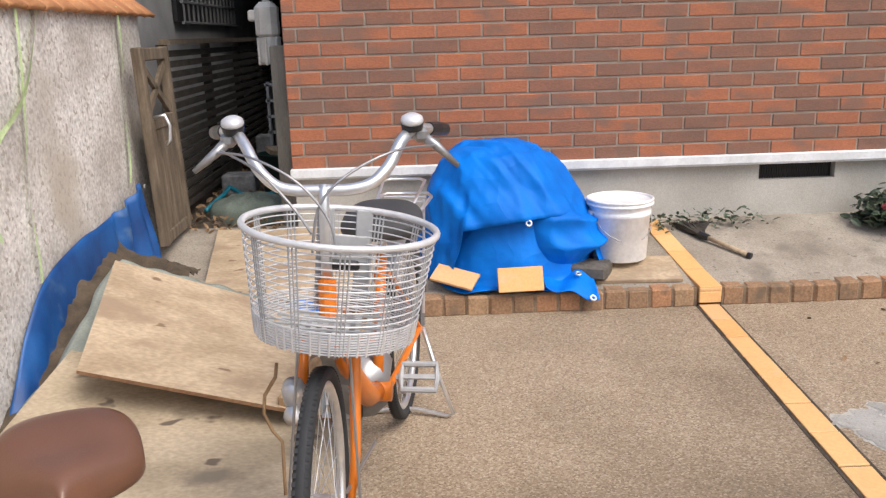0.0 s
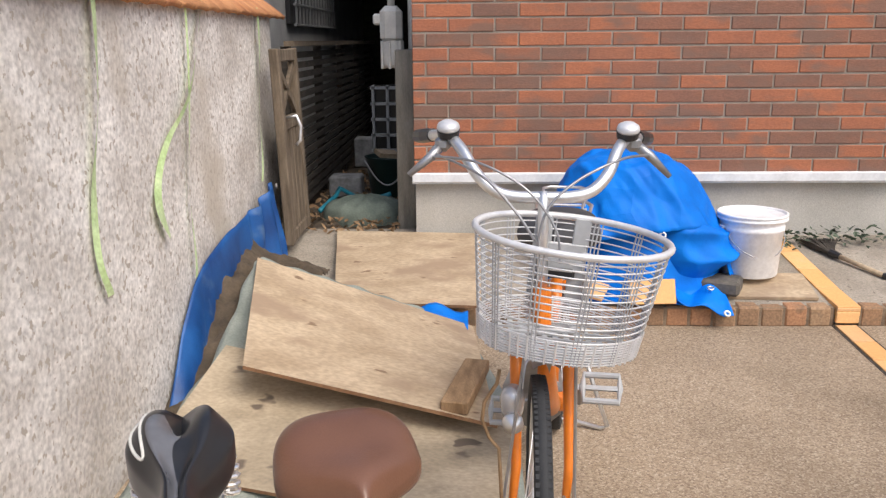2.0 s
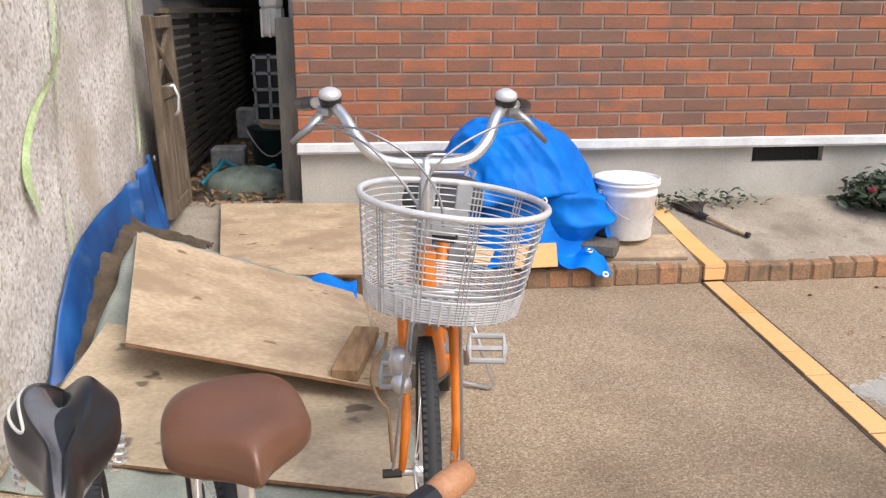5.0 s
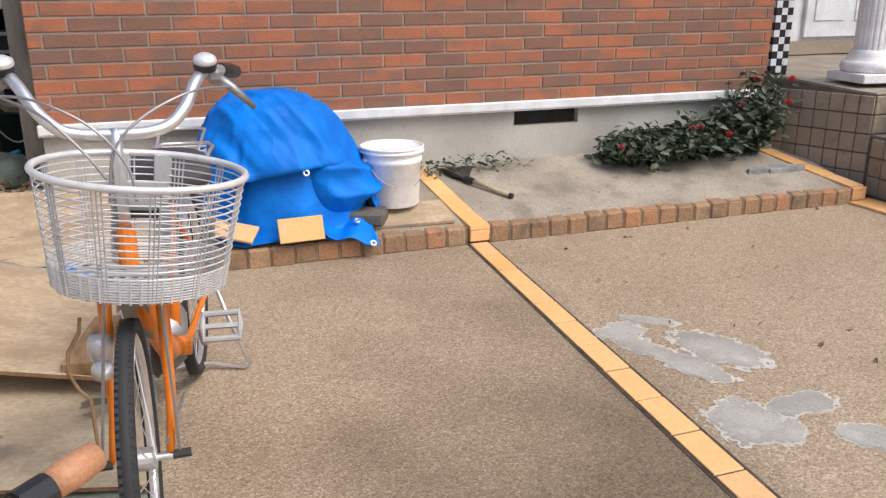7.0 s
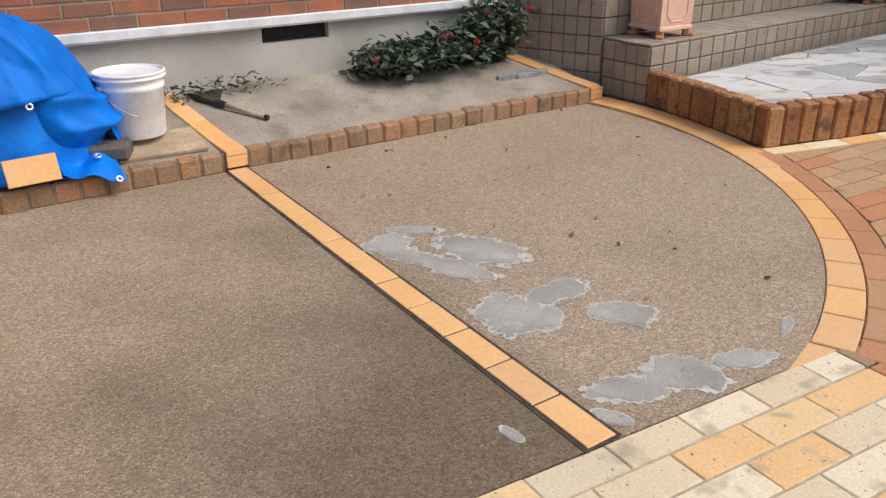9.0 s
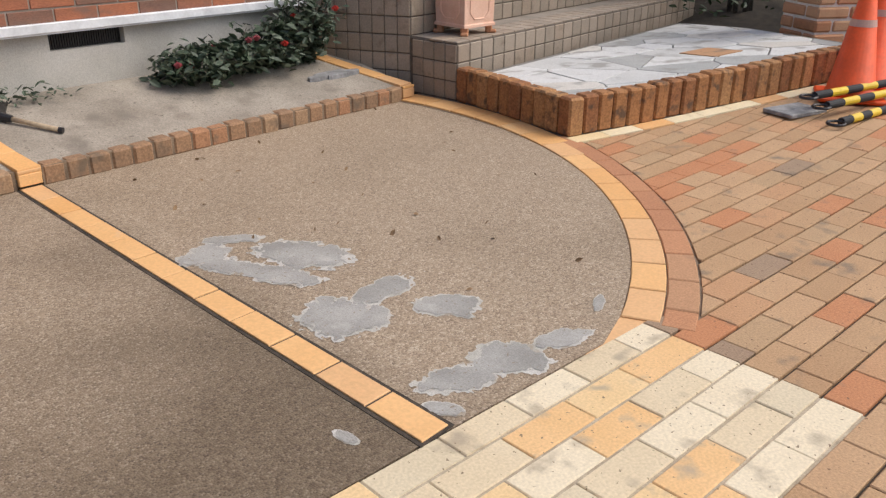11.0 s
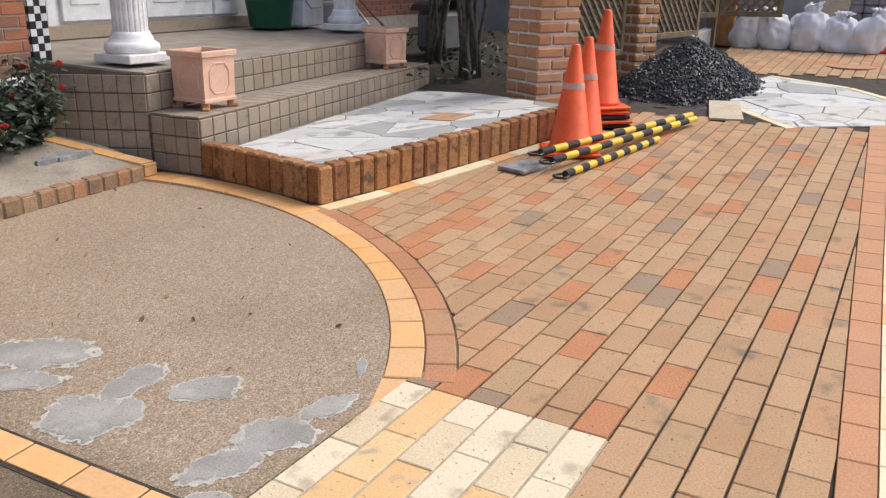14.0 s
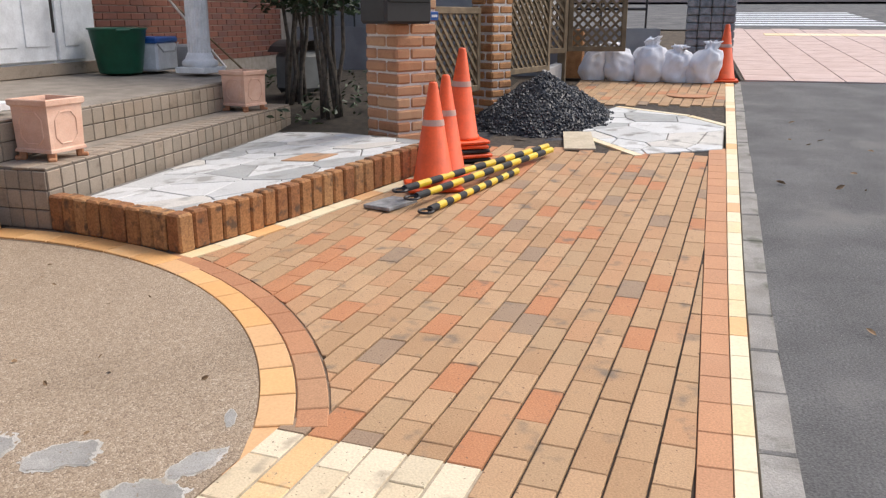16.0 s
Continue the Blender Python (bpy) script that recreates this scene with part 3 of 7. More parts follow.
# concrete apron before the house, with its slope
sh = Shape().grid(lambda u, v: (-0.75 + 5.07 * u, -0.72 + 0.9 * v, ramp_z(-0.72 + 0.9 * v) - (0.0 if v > 0.04 else 0.004)), 12, 8)
apron = single("apron", sh, M_PLATFORM, "worn concrete apron sloping up to the house wall", "apron", kind="structure")
solid(apron, 0.14)

# ---- house ----
WALL_X0, WALL_X1 = 0.0, 4.2
house = thing("wall_front", (2, 0, 0), "orange and brown brick-faced house wall on a grey concrete base", "wall", kind="structure")
sh = Shape().box((2.1, 0.1405, 1.733), (4.196, 0.28, 2.366))
part("mortar_backing", sh, M_MORTAR, house)
sh = Shape()
sh.box((1.241, 0.17, 0.27), (2.474, 0.28, 0.54)).box((3.556, 0.17, 0.27), (1.328, 0.28, 0.54)).box((2.685, 0.17, 0.2135), (0.414, 0.28, 0.427)).box((2.685, 0.26, 0.47), (0.414, 0.1, 0.14)).box((2.685, 0.12, 0.527), (0.414, 0.18, 0.026))
part("concrete_base", sh, M_CONCRETE, house)
sh = Shape().box((2.09, -0.0, 0.551), (4.2, 0.06, 0.05), bevel=0.005).box((2.09, -0.004, 0.523), (4.2, 0.03, 0.008))
part("drip_band", sh, M_WHITE, house, "white painted drip band")
vent = part("vent_frame", Shape().box((2.685, 0.09, 0.47), (0.41, 0.01, 0.085)), M_DARKMETAL, house, "dark slatted crawl-space vent")
sh = Shape()
for i in range(30):
    sh.box((2.487 + i * 0.01365, 0.076, 0.47), (0.006, 0.016, 0.084))
part("vent_bars", sh, M_DARKMETAL, vent)
sh = Shape().box((0.15, 3.5, 1.5), (0.3, 6.6, 3.0))
single("wall_side", sh, M_GREYWALL, "grey rendered side wall of the house in the alley", "wall", kind="structure")


def brick_rows(parent, x0, x1, z0, rows, place, shared, single_rows):
    """Running-bond bricks 222 x 60 with narrow joints; place(x, z) gives a brick's pose."""
    rest = Shape()
    pitch, course = 0.2333, 0.0712
    for r in range(rows):
        z = z0 + course * (r + 0.5)
        off = 0.0667 if r % 2 else 0.1807
        x = off - pitch * math.ceil((off - x0) / pitch)
        while x < x1 - 0.02:
            a, c = max(x + 0.0045, x0), min(x + pitch - 0.0045, x1)
            if c - a > 0.02:
                m = place((a + c) / 2, z) @ Matrix.Translation((0, rng(-0.0012, 0.0012), rng(-0.0008, 0.0008)))
                if r < single_rows and c - a > 0.22:
                    piece("brick", shared, parent, m)
                elif r < single_rows:
                    piece("brick", Shape().box((0, 0, 0), (c - a, 0.03, 0.062), bevel=0.003).mesh("brick", shared.materials[0]), parent, m)
                else:
                    rest.box((0, 0, 0), (c - a, 0.03, 0.062), m)
            x += pitch
    if rest.v:
        tagged(part("upper_bricks", rest, shared.materials[0], parent), kind="stuff")


# ---- porch: tiled block with two steps ----
def porch_z(y):
    return 0.6 + max(0.0, min(y + 0.63, 0.63)) * 0.11


porch = thing("porch", (6, 0, 0), "raised entrance porch faced with small grey-brown tiles", "porch", kind="structure")
outline = [(4.18, 0.0), (4.45, -0.64), (8.25, -0.42), (8.25, 1.4), (4.18, 1.4)]
part("porch_block", Shape().prism(outline, -0.1, lambda x, y: porch_z(y) - 0.012), M_TILEGROUT, porch)
part("porch_floor", Shape().prism(inset(outline, 0.012), 0.4, lambda x, y: porch_z(y)), M_PORCHTOP, porch)
low = [(4.45, -0.62), (4.45, -1.03), (8.1, -0.8), (8.1, -0.4)]
part("step_block", Shape().prism(low, -0.1, 0.352), M_TILEGROUT, porch)
part("step_top", Shape().prism(inset(low, 0.008), 0.3, 0.365), M_PORCHTOP, porch)

# recess wall, white double door
recess = thing("wall_recess", (7, 1.2, 0.6), "dark red brick wall behind the porch", "wall", kind="structure")
DY = 1.15
part("mortar_backing", Shape().box((9.6, DY + 0.156, 1.6), (10.8, 0.3, 3.0)), M_MORTAR, recess)
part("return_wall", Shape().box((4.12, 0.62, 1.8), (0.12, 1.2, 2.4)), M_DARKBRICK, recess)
part("sill", Shape().box((6.3, DY - 0.03, 0.72), (3.2, 0.08, 0.11), bevel=0.005), M_GREYTILE, recess, "tiled sill under the door")


# checked tile post at the corner of the house
post = thing("tile_post", (4.29, 0.0, 0.67), "square post of black and white checked tiles at the porch corner", "post", kind="structure")
part("core", Shape().box((4.285, 0.07, 1.6), (0.136, 0.136, 1.9)), M_BLACK, post)
white_t, black_t = Shape(), Shape()
for r in range(36):
    for c in range(3):
        z, o = 0.69 + r * 0.044, 4.2425 + c * 0.0435
        dest = white_t if (r + c) % 2 else black_t
        dest.box((o, 0.0, z), (0.0415, 0.006, 0.042))
        dest.box((4.217, 0.026 + c * 0.0435, z), (0.006, 0.0415, 0.042))
        dest.box((4.354, 0.026 + c * 0.0435, z), (0.006, 0.0415, 0.042))
part("white_tiles", white_t, M_WHITE, post)
part("black_tiles", black_t, M_BLACK, post)

# ---- terrace of pale flagstones edged with upright bricks ----
TERR = [(4.44, -1.03), (4.2, -2.02), (6.55, -2.83), (6.95, -2.45), (7.3, -1.7), (7.95, -0.83)]


def terrace_z(x, y):
    """The flagstones fall from the front edge towards the steps."""
    front = -2.02 - 0.3448 * (x - 4.2)
    k = min(1.0, max(0.0, (y - front) / (-1.0 + 0.06 * (x - 4.4) - front)))
    return (rise(x) + 0.202) * (1 - k) + 0.158 * k
terrace = thing("terrace", (5.5, -1.7, 0), "low terrace of pale crazy-paved flagstones edged with upright bricks", "terrace", kind="structure")
part("terrace_core", Shape().prism(inset(TERR, 0.02), -0.1, lambda x, y: terrace_z(x, y) - 0.012), M_FLAGJOINT, terrace)


def flagstones(parent, poly, seeds, top, thick, gap, mat):
    for i, s in enumerate(seeds):
        cell = list(poly)
        for j, o in enumerate(seeds):
            if i != j and cell:
                nx, ny = o[0] - s[0], o[1] - s[1]
                cell = clip(cell, nx, ny, (o[0] ** 2 - s[0] ** 2 + o[1] ** 2 - s[1] ** 2) / 2)
        if len(cell) < 3:
            continue
        cell = inset(cell, gap * rng(0.6, 1.5))
        if len(cell) < 3 or abs(area(cell)) < 0.002:
            continue
        dz = rng(-0.002, 0.003)
        part("flagstone", Shape().prism(cell, lambda x, y: top(x, y) - thick, lambda x, y: top(x, y) + dz, bevel=0.004), mat, parent)


# ---- street ----
def border_y(x):
    return -4.43 - 0.0385 * x


road = Shape().grid(lambda u, v: (-30 + 42.0 * u, -4.685 - 0.0464 * (-30 + 42.0 * u) - 8.0 * v, rise(-30 + 42.0 * u) - 0.02 + 0.02 * v), 90, 6)
single("road", road, M_ASPHALT, "grey asphalt lane beside the paved yard", "road", kind="structure")

# kerb line: gutter blocks, and the far pink crossing
gut_in = lambda x: -4.565 - 0.0497 * x
gut_out = lambda x: -4.69 - 0.0464 * x
gutter = thing("gutter", (5, -5, 0), "row of worn grey concrete gutter blocks beside the lane", "gutter", kind="structure")
x = -3.0
while x < 11.7:
    n = x + rng(0.36, 0.62)
    dz = rng(-0.006, 0.002)
    poly = inset([(x, gut_out(x) + rng(-0.006, 0.006)), (n, gut_out(n) + rng(-0.006, 0.006)), (n, gut_in(n)), (x, gut_in(x))], 0.004)
    part("gutter_block", Shape().prism(poly, lambda a, c: rise(a) - 0.1, lambda a, c: rise(a) - 0.004 + dz, bevel=0.008), M_GUTTER, gutter)
    x = n

pinks = thing("pavement_crossing", (16, -9, 0.6), "pink block pavement across the end of the lane", "pavement", kind="structure")
part("pink_base", Shape().grid(lambda u, v: (12.0 + 9.5 * u, -5.25 - 22 * v, rise(12.0 + 9.5 * u) - 0.012), 8, 4), M_GROUT, pinks)
strips = Shape()
for i in range(36):
    y0 = -5.3 - i * 0.6
    for j in range(16):
        x0 = 12.0 + j * 0.6 - (0.3 if i % 2 else 0)
        c = [(max(x0, 12.0), y0 - 0.585), (min(x0 + 0.585, 21.5), y0 - 0.585), (min(x0 + 0.585, 21.5), y0), (max(x0, 12.0), y0)]
        strips.prism(c, lambda a, d: rise(a) - 0.04, lambda a, d: rise(a))
tagged(part("pink_slabs", strips, M_PINK, pinks), kind="stuff")
tact = Shape()
for i in range(30):
    tact.prism([(19.4, -6.2 - 0.3 * i - 0.29), (20.0, -6.2 - 0.3 * i - 0.29), (20.0, -6.2 - 0.3 * i), (19.4, -6.2 - 0.3 * i)], lambda a, d: rise(a), lambda a, d: rise(a) + 0.006)
part("yellow_strip", tact, M_CREAM, pinks, "pale yellow guiding slabs")
single("main_road", Shape().grid(lambda u, v: (21.5 + 14 * u, 12 - 60 * v, rise(21.5 + 14 * u) - 0.03), 8, 8), M_ASPHALT, "grey asphalt main road beyond the crossing", "road", kind="structure")
zebra = Shape()
for i in range(7):
    zebra.prism([(23.0 + i * 0.95, -9.4), (23.45 + i * 0.95, -9.4), (23.45 + i * 0.95, -5.2), (23.0 + i * 0.95, -5.2)], lambda a, d: rise(a) - 0.03, lambda a, d: rise(a) - 0.022)
single("zebra_crossing", zebra, M_WHITE, "white painted zebra crossing on the main road", "crossing", kind="structure")
single("far_pavement", Shape().box((40, -15, rise(40) - 0.1), (9, 50, 0.2)), M_PINK, "pink pavement on the far side of the road", "pavement", kind="structure")
for by, bx in ((-10.9, 22.2), (-9.2, 36.2)):
    bol = thing("bollard", (bx, by, rise(bx)), "brown road bollard with an orange top", "bollard", group="bollards by the road")
    part("shaft", Shape().lathe([(0.09, 0), (0.085, 0.75), (0.08, 0.8)], 14, Matrix.Translation((bx, by, rise(bx)))), M_DARKMETAL, bol, smooth=True)
    part("top", Shape().lathe([(0.088, 0.8), (0.088, 0.92), (0.05, 0.97)], 14, Matrix.Translation((bx, by, rise(bx)))), M_CONE, bol, "orange top")

# ---- yard boundary at the far end ----
endw = thing("wall_far", (12.4, -2.5, 0.4), "low grey concrete wall with a rail", "wall", kind="structure")
part("base_wall", Shape().box((12.5, -1.2, 0.72), (0.15, 6.0, 0.66)), M_GREYWALL, endw)
rail = Shape()
rail.tube([(12.5, -4.0, 1.3), (12.5, 1.5, 1.3)], 0.02)
rail.tube([(12.5, -4.0, 1.75), (12.5, 1.5, 1.75)], 0.02)
for i in range(10):
    rail.tube([(12.5, -4.0 + 0.6 * i, 1.05), (12.5, -4.0 + 0.6 * i, 1.75)], 0.014)
part("rail", rail, M_DARKMETAL, endw)
block = thing("wall_block_end", (12.4, -4.6, 0.4), "wall end of rough grey split blocks", "wall", kind="structure")
bm = Shape().box((0, 0, 0), (0.3, 0.15, 0.095), bevel=0.014).mesh("split_block", M_GREYBLOCK)
for r in range(16):
    for c in range(4):
        piece("split_block", bm, block, pose(12.55 + rng(-0.012, 0.012), -4.6 - c * 0.157, 0.47 + r * 0.1))
part("core", Shape().box((12.58, -4.83, 1.25), (0.2, 0.6, 1.7)), M_MORTAR, block)
# houses over the way close the view
for hx, hy, w, d, h, c in ((17.5, 3.2, 8, 10, 6, M_GREYWALL), (52, -12, 8, 60, 7, M_GREYWALL)):
    single("wall_backdrop", Shape().box((hx, hy, h / 2), (w, d, h)), c, "plain grey building far behind the yard", "building", kind="structure")

# ---- gravel forecourt beyond the pavers ----
FLAG2 = [(7.2, -4.2), (7.52, -4.83), (8.57, -4.89), (9.07, -4.56), (9.5, -3.85), (8.6, -3.45), (7.87, -3.74)]
flat2 = thing("flag_court", (8.5, -4.3, 0.2), "fan of pale crazy-paved flagstones by the gate", "paving", kind="structure")
part("bed", Shape().prism(FLAG2, lambda a, c: rise(a) - 0.1, lambda a, c: rise(a) - 0.006), M_FLAGJOINT, flat2)

# ---- pillars, fences, letter box ----
def turned(x, y, z, deg):
    return Matrix.Translation((x, y, z)) @ Matrix.Rotation(radians(deg), 4, "Z")


def pillar(x, y, deg, size, top, course, mat, label, gap):
    z0 = rise(x)
    m = turned(x, y, z0, deg)
    ob = thing("brick_pillar", (x, y, z0), label, "pillar", kind="structure")
    part("core", Shape().box((0, 0, (top - z0) / 2), (size - 0.03, size - 0.03, top - z0), m), M_JOINT, ob)
    half = Shape().box((0, 0, 0), (size / 2 - gap, size / 2 - gap, course - gap), bevel=0.012).mesh("brick", mat)
    full = Shape().box((0, 0, 0), (size * 0.66 - gap * 0.7, size * 0.37 - gap, course - gap), bevel=0.016).mesh("brick", mat)
    n = int((top - z0) / course)
    for r in range(n):
        z = course * (r + 0.5)
        for k in range(4):
            q = Matrix.Rotation(radians(90 * k), 4, "Z")
            s = (1 if r % 2 else -1)
            piece("brick", full, ob, m @ q @ Matrix.Translation((s * size * 0.175, -size * 0.325 + rng(-0.004, 0.004), z)) @ Matrix.Rotation(radians(rng(-1, 1)), 4, "Z"))
    return ob


pillar(7.34, -2.2, -34, 0.43, 1.75, 0.098, M_PILLAR, "gate pillar of pale orange bricks with white joints", 0.011)
pillar(8.8, -2.66, -30, 0.3, 1.9, 0.088, M_PILLAR2, "slim gate pillar of dark orange bricks", 0.012)


def lattice(a, c, z0, z1, label, step=0.115):
    """A framed trellis panel between two plan points."""
    a, c = Vector(a), Vector(c)
    wide = (c - a).length
    m = Matrix.Translation((a.x, a.y, z0)) @ Matrix.Rotation(math.atan2(c.y - a.y, c.x - a.x), 4, "Z")
    h = z1 - z0
    ob = thing("lattice_panel", (a.x, a.y, z0), label, "fence panel", group="lattice fence")
    for q, s in (((wide / 2, 0, 0.03), (wide, 0.05, 0.06)), ((wide / 2, 0, h - 0.03), (wide, 0.05, 0.06)), ((0.03, 0, h / 2), (0.06, 0.052, h)), ((wide - 0.03, 0, h / 2), (0.06, 0.052, h))):
        part("rail", Shape().box(q, s, m, 0.005), M_LATTICE, ob)
    k = -h
    while k < wide:
        for side, y in ((1, 0.009), (-1, -0.009)):
            x0, z_0, x1, z_1 = k, 0.0, k + h, h
            if side < 0:
                x0, x1 = x1, x0
            p, q = Vector((x0, 0)), Vector((x1, 0))
            pts = [(x0, z_0), (x1, z_1)]
            lo = (0.05 - x0) / (x1 - x0)
            hi = (wide - 0.05 - x0) / (x1 - x0)
            t0, t1 = max(0.02, min(lo, hi)), min(0.98, max(lo, hi))
            if t1 - t0 > 0.04:
                p = (x0 + (x1 - x0) * t0, y, h * t0)
                q = (x0 + (x1 - x0) * t1, y, h * t1)
                length = math.hypot(q[0] - p[0], q[2] - p[2])
                mm = m @ Matrix.Translation(((p[0] + q[0]) / 2, y, (p[2] + q[2]) / 2)) @ Matrix.Rotation(-math.atan2(q[2] - p[2], q[0] - p[0]), 4, "Y")
                part("slat", Shape().box((0, 0, 0), (length, 0.012, 0.03), mm), M_LATTICE, ob)
        k += step
    return ob


lattice((7.6, -2.32), (8.58, -2.58), 0.5, 1.28, "weathered wooden lattice panel between the pillars")
lattice((9.0, -2.76), (10.0, -3.05), 0.62, 1.5, "weathered wooden lattice panel beside the slim pillar")
lattice((10.0, -2.55), (10.75, -3.15), 0.78, 1.8, "tall wooden lattice gate panel standing open")
lattice((11.3, -3.1), (11.5, -3.8), 0.78, 1.9, "wooden lattice screen over the white sacks")
for px, py, pz in ((11.28, -3.04, 2.0),):
    single("fence_post", Shape().box((px, py, (pz + 0.35) / 2), (0.1, 0.1, pz - 0.35), bevel=0.006), M_LATTICE, "square weathered wooden fence post", "post", group="fence posts")
single("brick_stub", Shape().box((12.1, -3.1, 0.72), (0.25, 0.25, 0.64), bevel=0.01), M_PILLAR2, "short orange brick stub behind the sacks", "pillar")

mail = thing("letter_box", (7.2, -2.15, 1.1), "dark brown metal letter box on the brick pillar", "letter box")
mm = turned(7.1, -2.31, 1.29, -34)
part("case", Shape().box((-0.1, -0.02, 0), (0.46, 0.34, 0.3), mm, 0.02), M_DARKMETAL, mail)
part("flap", Shape().box((-0.1, -0.195, 0.06), (0.4, 0.012, 0.1), mm, 0.004), M_BLACK, mail)
plate = single("number_plate", Shape().box((0.2, -0.235, 0.03), (0.09, 0.008, 0.07), turned(7.34, -2.17, 1.17, -34), 0.003), M_BLUELID, "small blue enamel plate on the pillar", "plate")
part("plain_bar", Shape().box((0.2, -0.241, 0.03), (0.06, 0.004, 0.02), turned(7.34, -2.17, 1.17, -34)), M_WHITE, plate, "white bar")

# ---- trees and garden strip between porch and pillar ----
def tree(x, y, seed, height, lean, label):
    r = random.Random(seed)
    z0 = rise(x) - 0.02
    ob = thing("tree", (x, y, z0), label, "tree", group="small trees by the porch")
    trunk = Shape()
    tips = []
    for k in range(7):
        a = r.uniform(0, 6.28)
        p = [(x + 0.11 * math.cos(a), y + 0.11 * math.sin(a), z0)]
        dx, dy = lean[0] + r.uniform(-0.22, 0.22), lean[1] + r.uniform(-0.2, 0.2)
        for i in range(1, 8):
            t = i / 7
            p.append((x + 0.11 * math.cos(a) + dx * t * 1.6 + r.uniform(-0.03, 0.03), y + 0.11 * math.sin(a) + dy * t * 1.6 + r.uniform(-0.03, 0.03), z0 + height * t))
        trunk.tube(p, [0.024 * (1 - 0.6 * i / 7) for i in range(8)], 7)
        for i in (3, 4, 5, 6, 7):
            q = Vector(p[i])
            e = q + Vector((r.uniform(-0.5, 0.5), r.uniform(-0.5, 0.5), r.uniform(0.1, 0.45)))
            trunk.tube([q, (q + e) / 2 + Vector((0, 0, 0.05)), e], [0.012, 0.008, 0.004], 5)
            tips += [e, (q + e) / 2]
    part("trunk", trunk, M_BARK, ob, smooth=True)
    leaves = Shape()
    for e in tips:
        for _ in range(70):
            c = e + Vector((r.gauss(0, 0.16), r.gauss(0, 0.16), r.gauss(0, 0.12)))
            if c.z < z0 + 1.0:
                continue
            leaf(leaves, c, r, r.uniform(0.03, 0.055))
    part("crown", leaves, M_TREELEAF, ob)
    return ob


def leaf(sh, c, r, s):
    m = Matrix.Translation(c) @ Euler((r.uniform(-0.9, 0.9), r.uniform(-0.9, 0.9), r.uniform(0, 6.28))).to_matrix().to_4x4()
    sh.add([(0, -s, 0), (s * 0.45, -s * 0.2, s * 0.12), (s * 0.35, s * 0.5, s * 0.05), (0, s, -s * 0.1), (-s * 0.35, s * 0.5, s * 0.05), (-s * 0.45, -s * 0.2, s * 0.12), (0, 0, -s * 0.05)],
           [(0, 1, 6), (1, 2, 6), (2, 3, 6), (3, 4, 6), (4, 5, 6), (5, 0, 6)], m)


tree(8.35, -1.15, 5, 2.4, (-0.1, 0.1), "slim multi-stemmed garden tree with dark leaves")
tree(8.9, -0.5, 9, 2.6, (0.15, 0.0), "slim dark-stemmed tree beside the porch")
soil = Shape().grid(lambda u, v: (7.3 + 4.6 * u, -2.4 + 4.0 * v, rise(7.3 + 4.6 * u) + 0.05 - 0.16 * max(0.0, 1 - u * 3.4) + 0.04 * noise.noise((u * 9, v * 9, 0)) - (0.12 if v < 0.02 or u < 0.02 else 0)), 24, 24)
single("garden_soil", soil, M_DARKSOIL, "dark bare soil of the garden strip, darkened for tree shade", "soil", kind="structure", smooth=True)
low = Shape()
r5 = random.Random(5)
for _ in range(900):
    px, py = r5.uniform(7.4, 11.5), r5.uniform(-2.0, 1.2)
    if noise.noise((px * 1.3, py * 1.3, 3)) > -0.05:
        leaf(low, Vector((px, py, rise(px) + 0.08 + r5.random() * 0.12)), r5, r5.uniform(0.02, 0.05))
single("ground_cover", low, M_TREELEAF, "low dark ground-cover plants on the garden soil", "plants", kind="stuff")

# grey bin leaning behind the planter, and small garden tools
binm = turned(9.35, -0.35, rise(9.3) + 0.08, -20)
gb = thing("compost_bin", (9.35, -0.35, 0.3), "dark grey plastic wheeled bin with a rounded lid", "bin")
part("body", Shape().box((0, 0, 0.24), (0.42, 0.42, 0.44), binm, 0.05), M_GREYBIN, gb)
part("lid", Shape().grid(lambda u, v: (-0.26 + 0.52 * u, -0.24 + 0.48 * v, 0.46 + 0.13 * math.sin(math.pi * u) ** 0.6), 12, 5, binm), M_DARKMETAL, gb, "dark domed lid")
tools = thing("garden_tool", (9.0, -0.15, 0.4), "pale-handled garden tool leaning on the wall", "tool")
part("handle", Shape().tube([(8.95, 0.35, 0.65), (8.55, 0.95, 1.6)], 0.014), M_STEEL, tools)
part("pole", Shape().tube([(9.1, 0.2, 0.6), (8.6, 0.98, 1.55)], 0.012), M_LATTICE, tools)

# ---- porch things ----
def column(x, y, z):
    ob = thing("column", (x, y, z), "white fluted plaster column on a square plinth", "column", group="porch columns")
    m = Matrix.Translation((x, y, z))
    part("plinth", Shape().box((0, 0, 0.024), (0.34, 0.34, 0.056), m @ Matrix.Rotation(radians(-6), 4, 'Z'), 0.006), M_COLUMN, ob)
    part("base", Shape().lathe([(0.15, 0.05), (0.166, 0.062), (0.172, 0.085), (0.166, 0.108), (0.15, 0.12), (0.138, 0.124), (0.132, 0.15), (0.122, 0.166), (0.115, 0.185)], 32, m), M_COLUMN, ob, smooth=True)
    n = 80
    prof = lambda k: 0.108 - 0.008 * max(0.0, math.sin(2 * math.pi * k / n * 20))
    sh = Shape()
    for z0 in (0.18, 2.3):
        sh.v += [tuple(m @ Vector((prof(k) * math.cos(2 * math.pi * k / n), prof(k) * math.sin(2 * math.pi * k / n), z0))) for k in range(n)]
    sh.f += [(k, (k + 1) % n, n + (k + 1) % n, n + k) for k in range(n)] + [tuple(range(n, 2 * n))]
    part("shaft", sh, M_COLUMN, ob, "fluted shaft")
    return ob


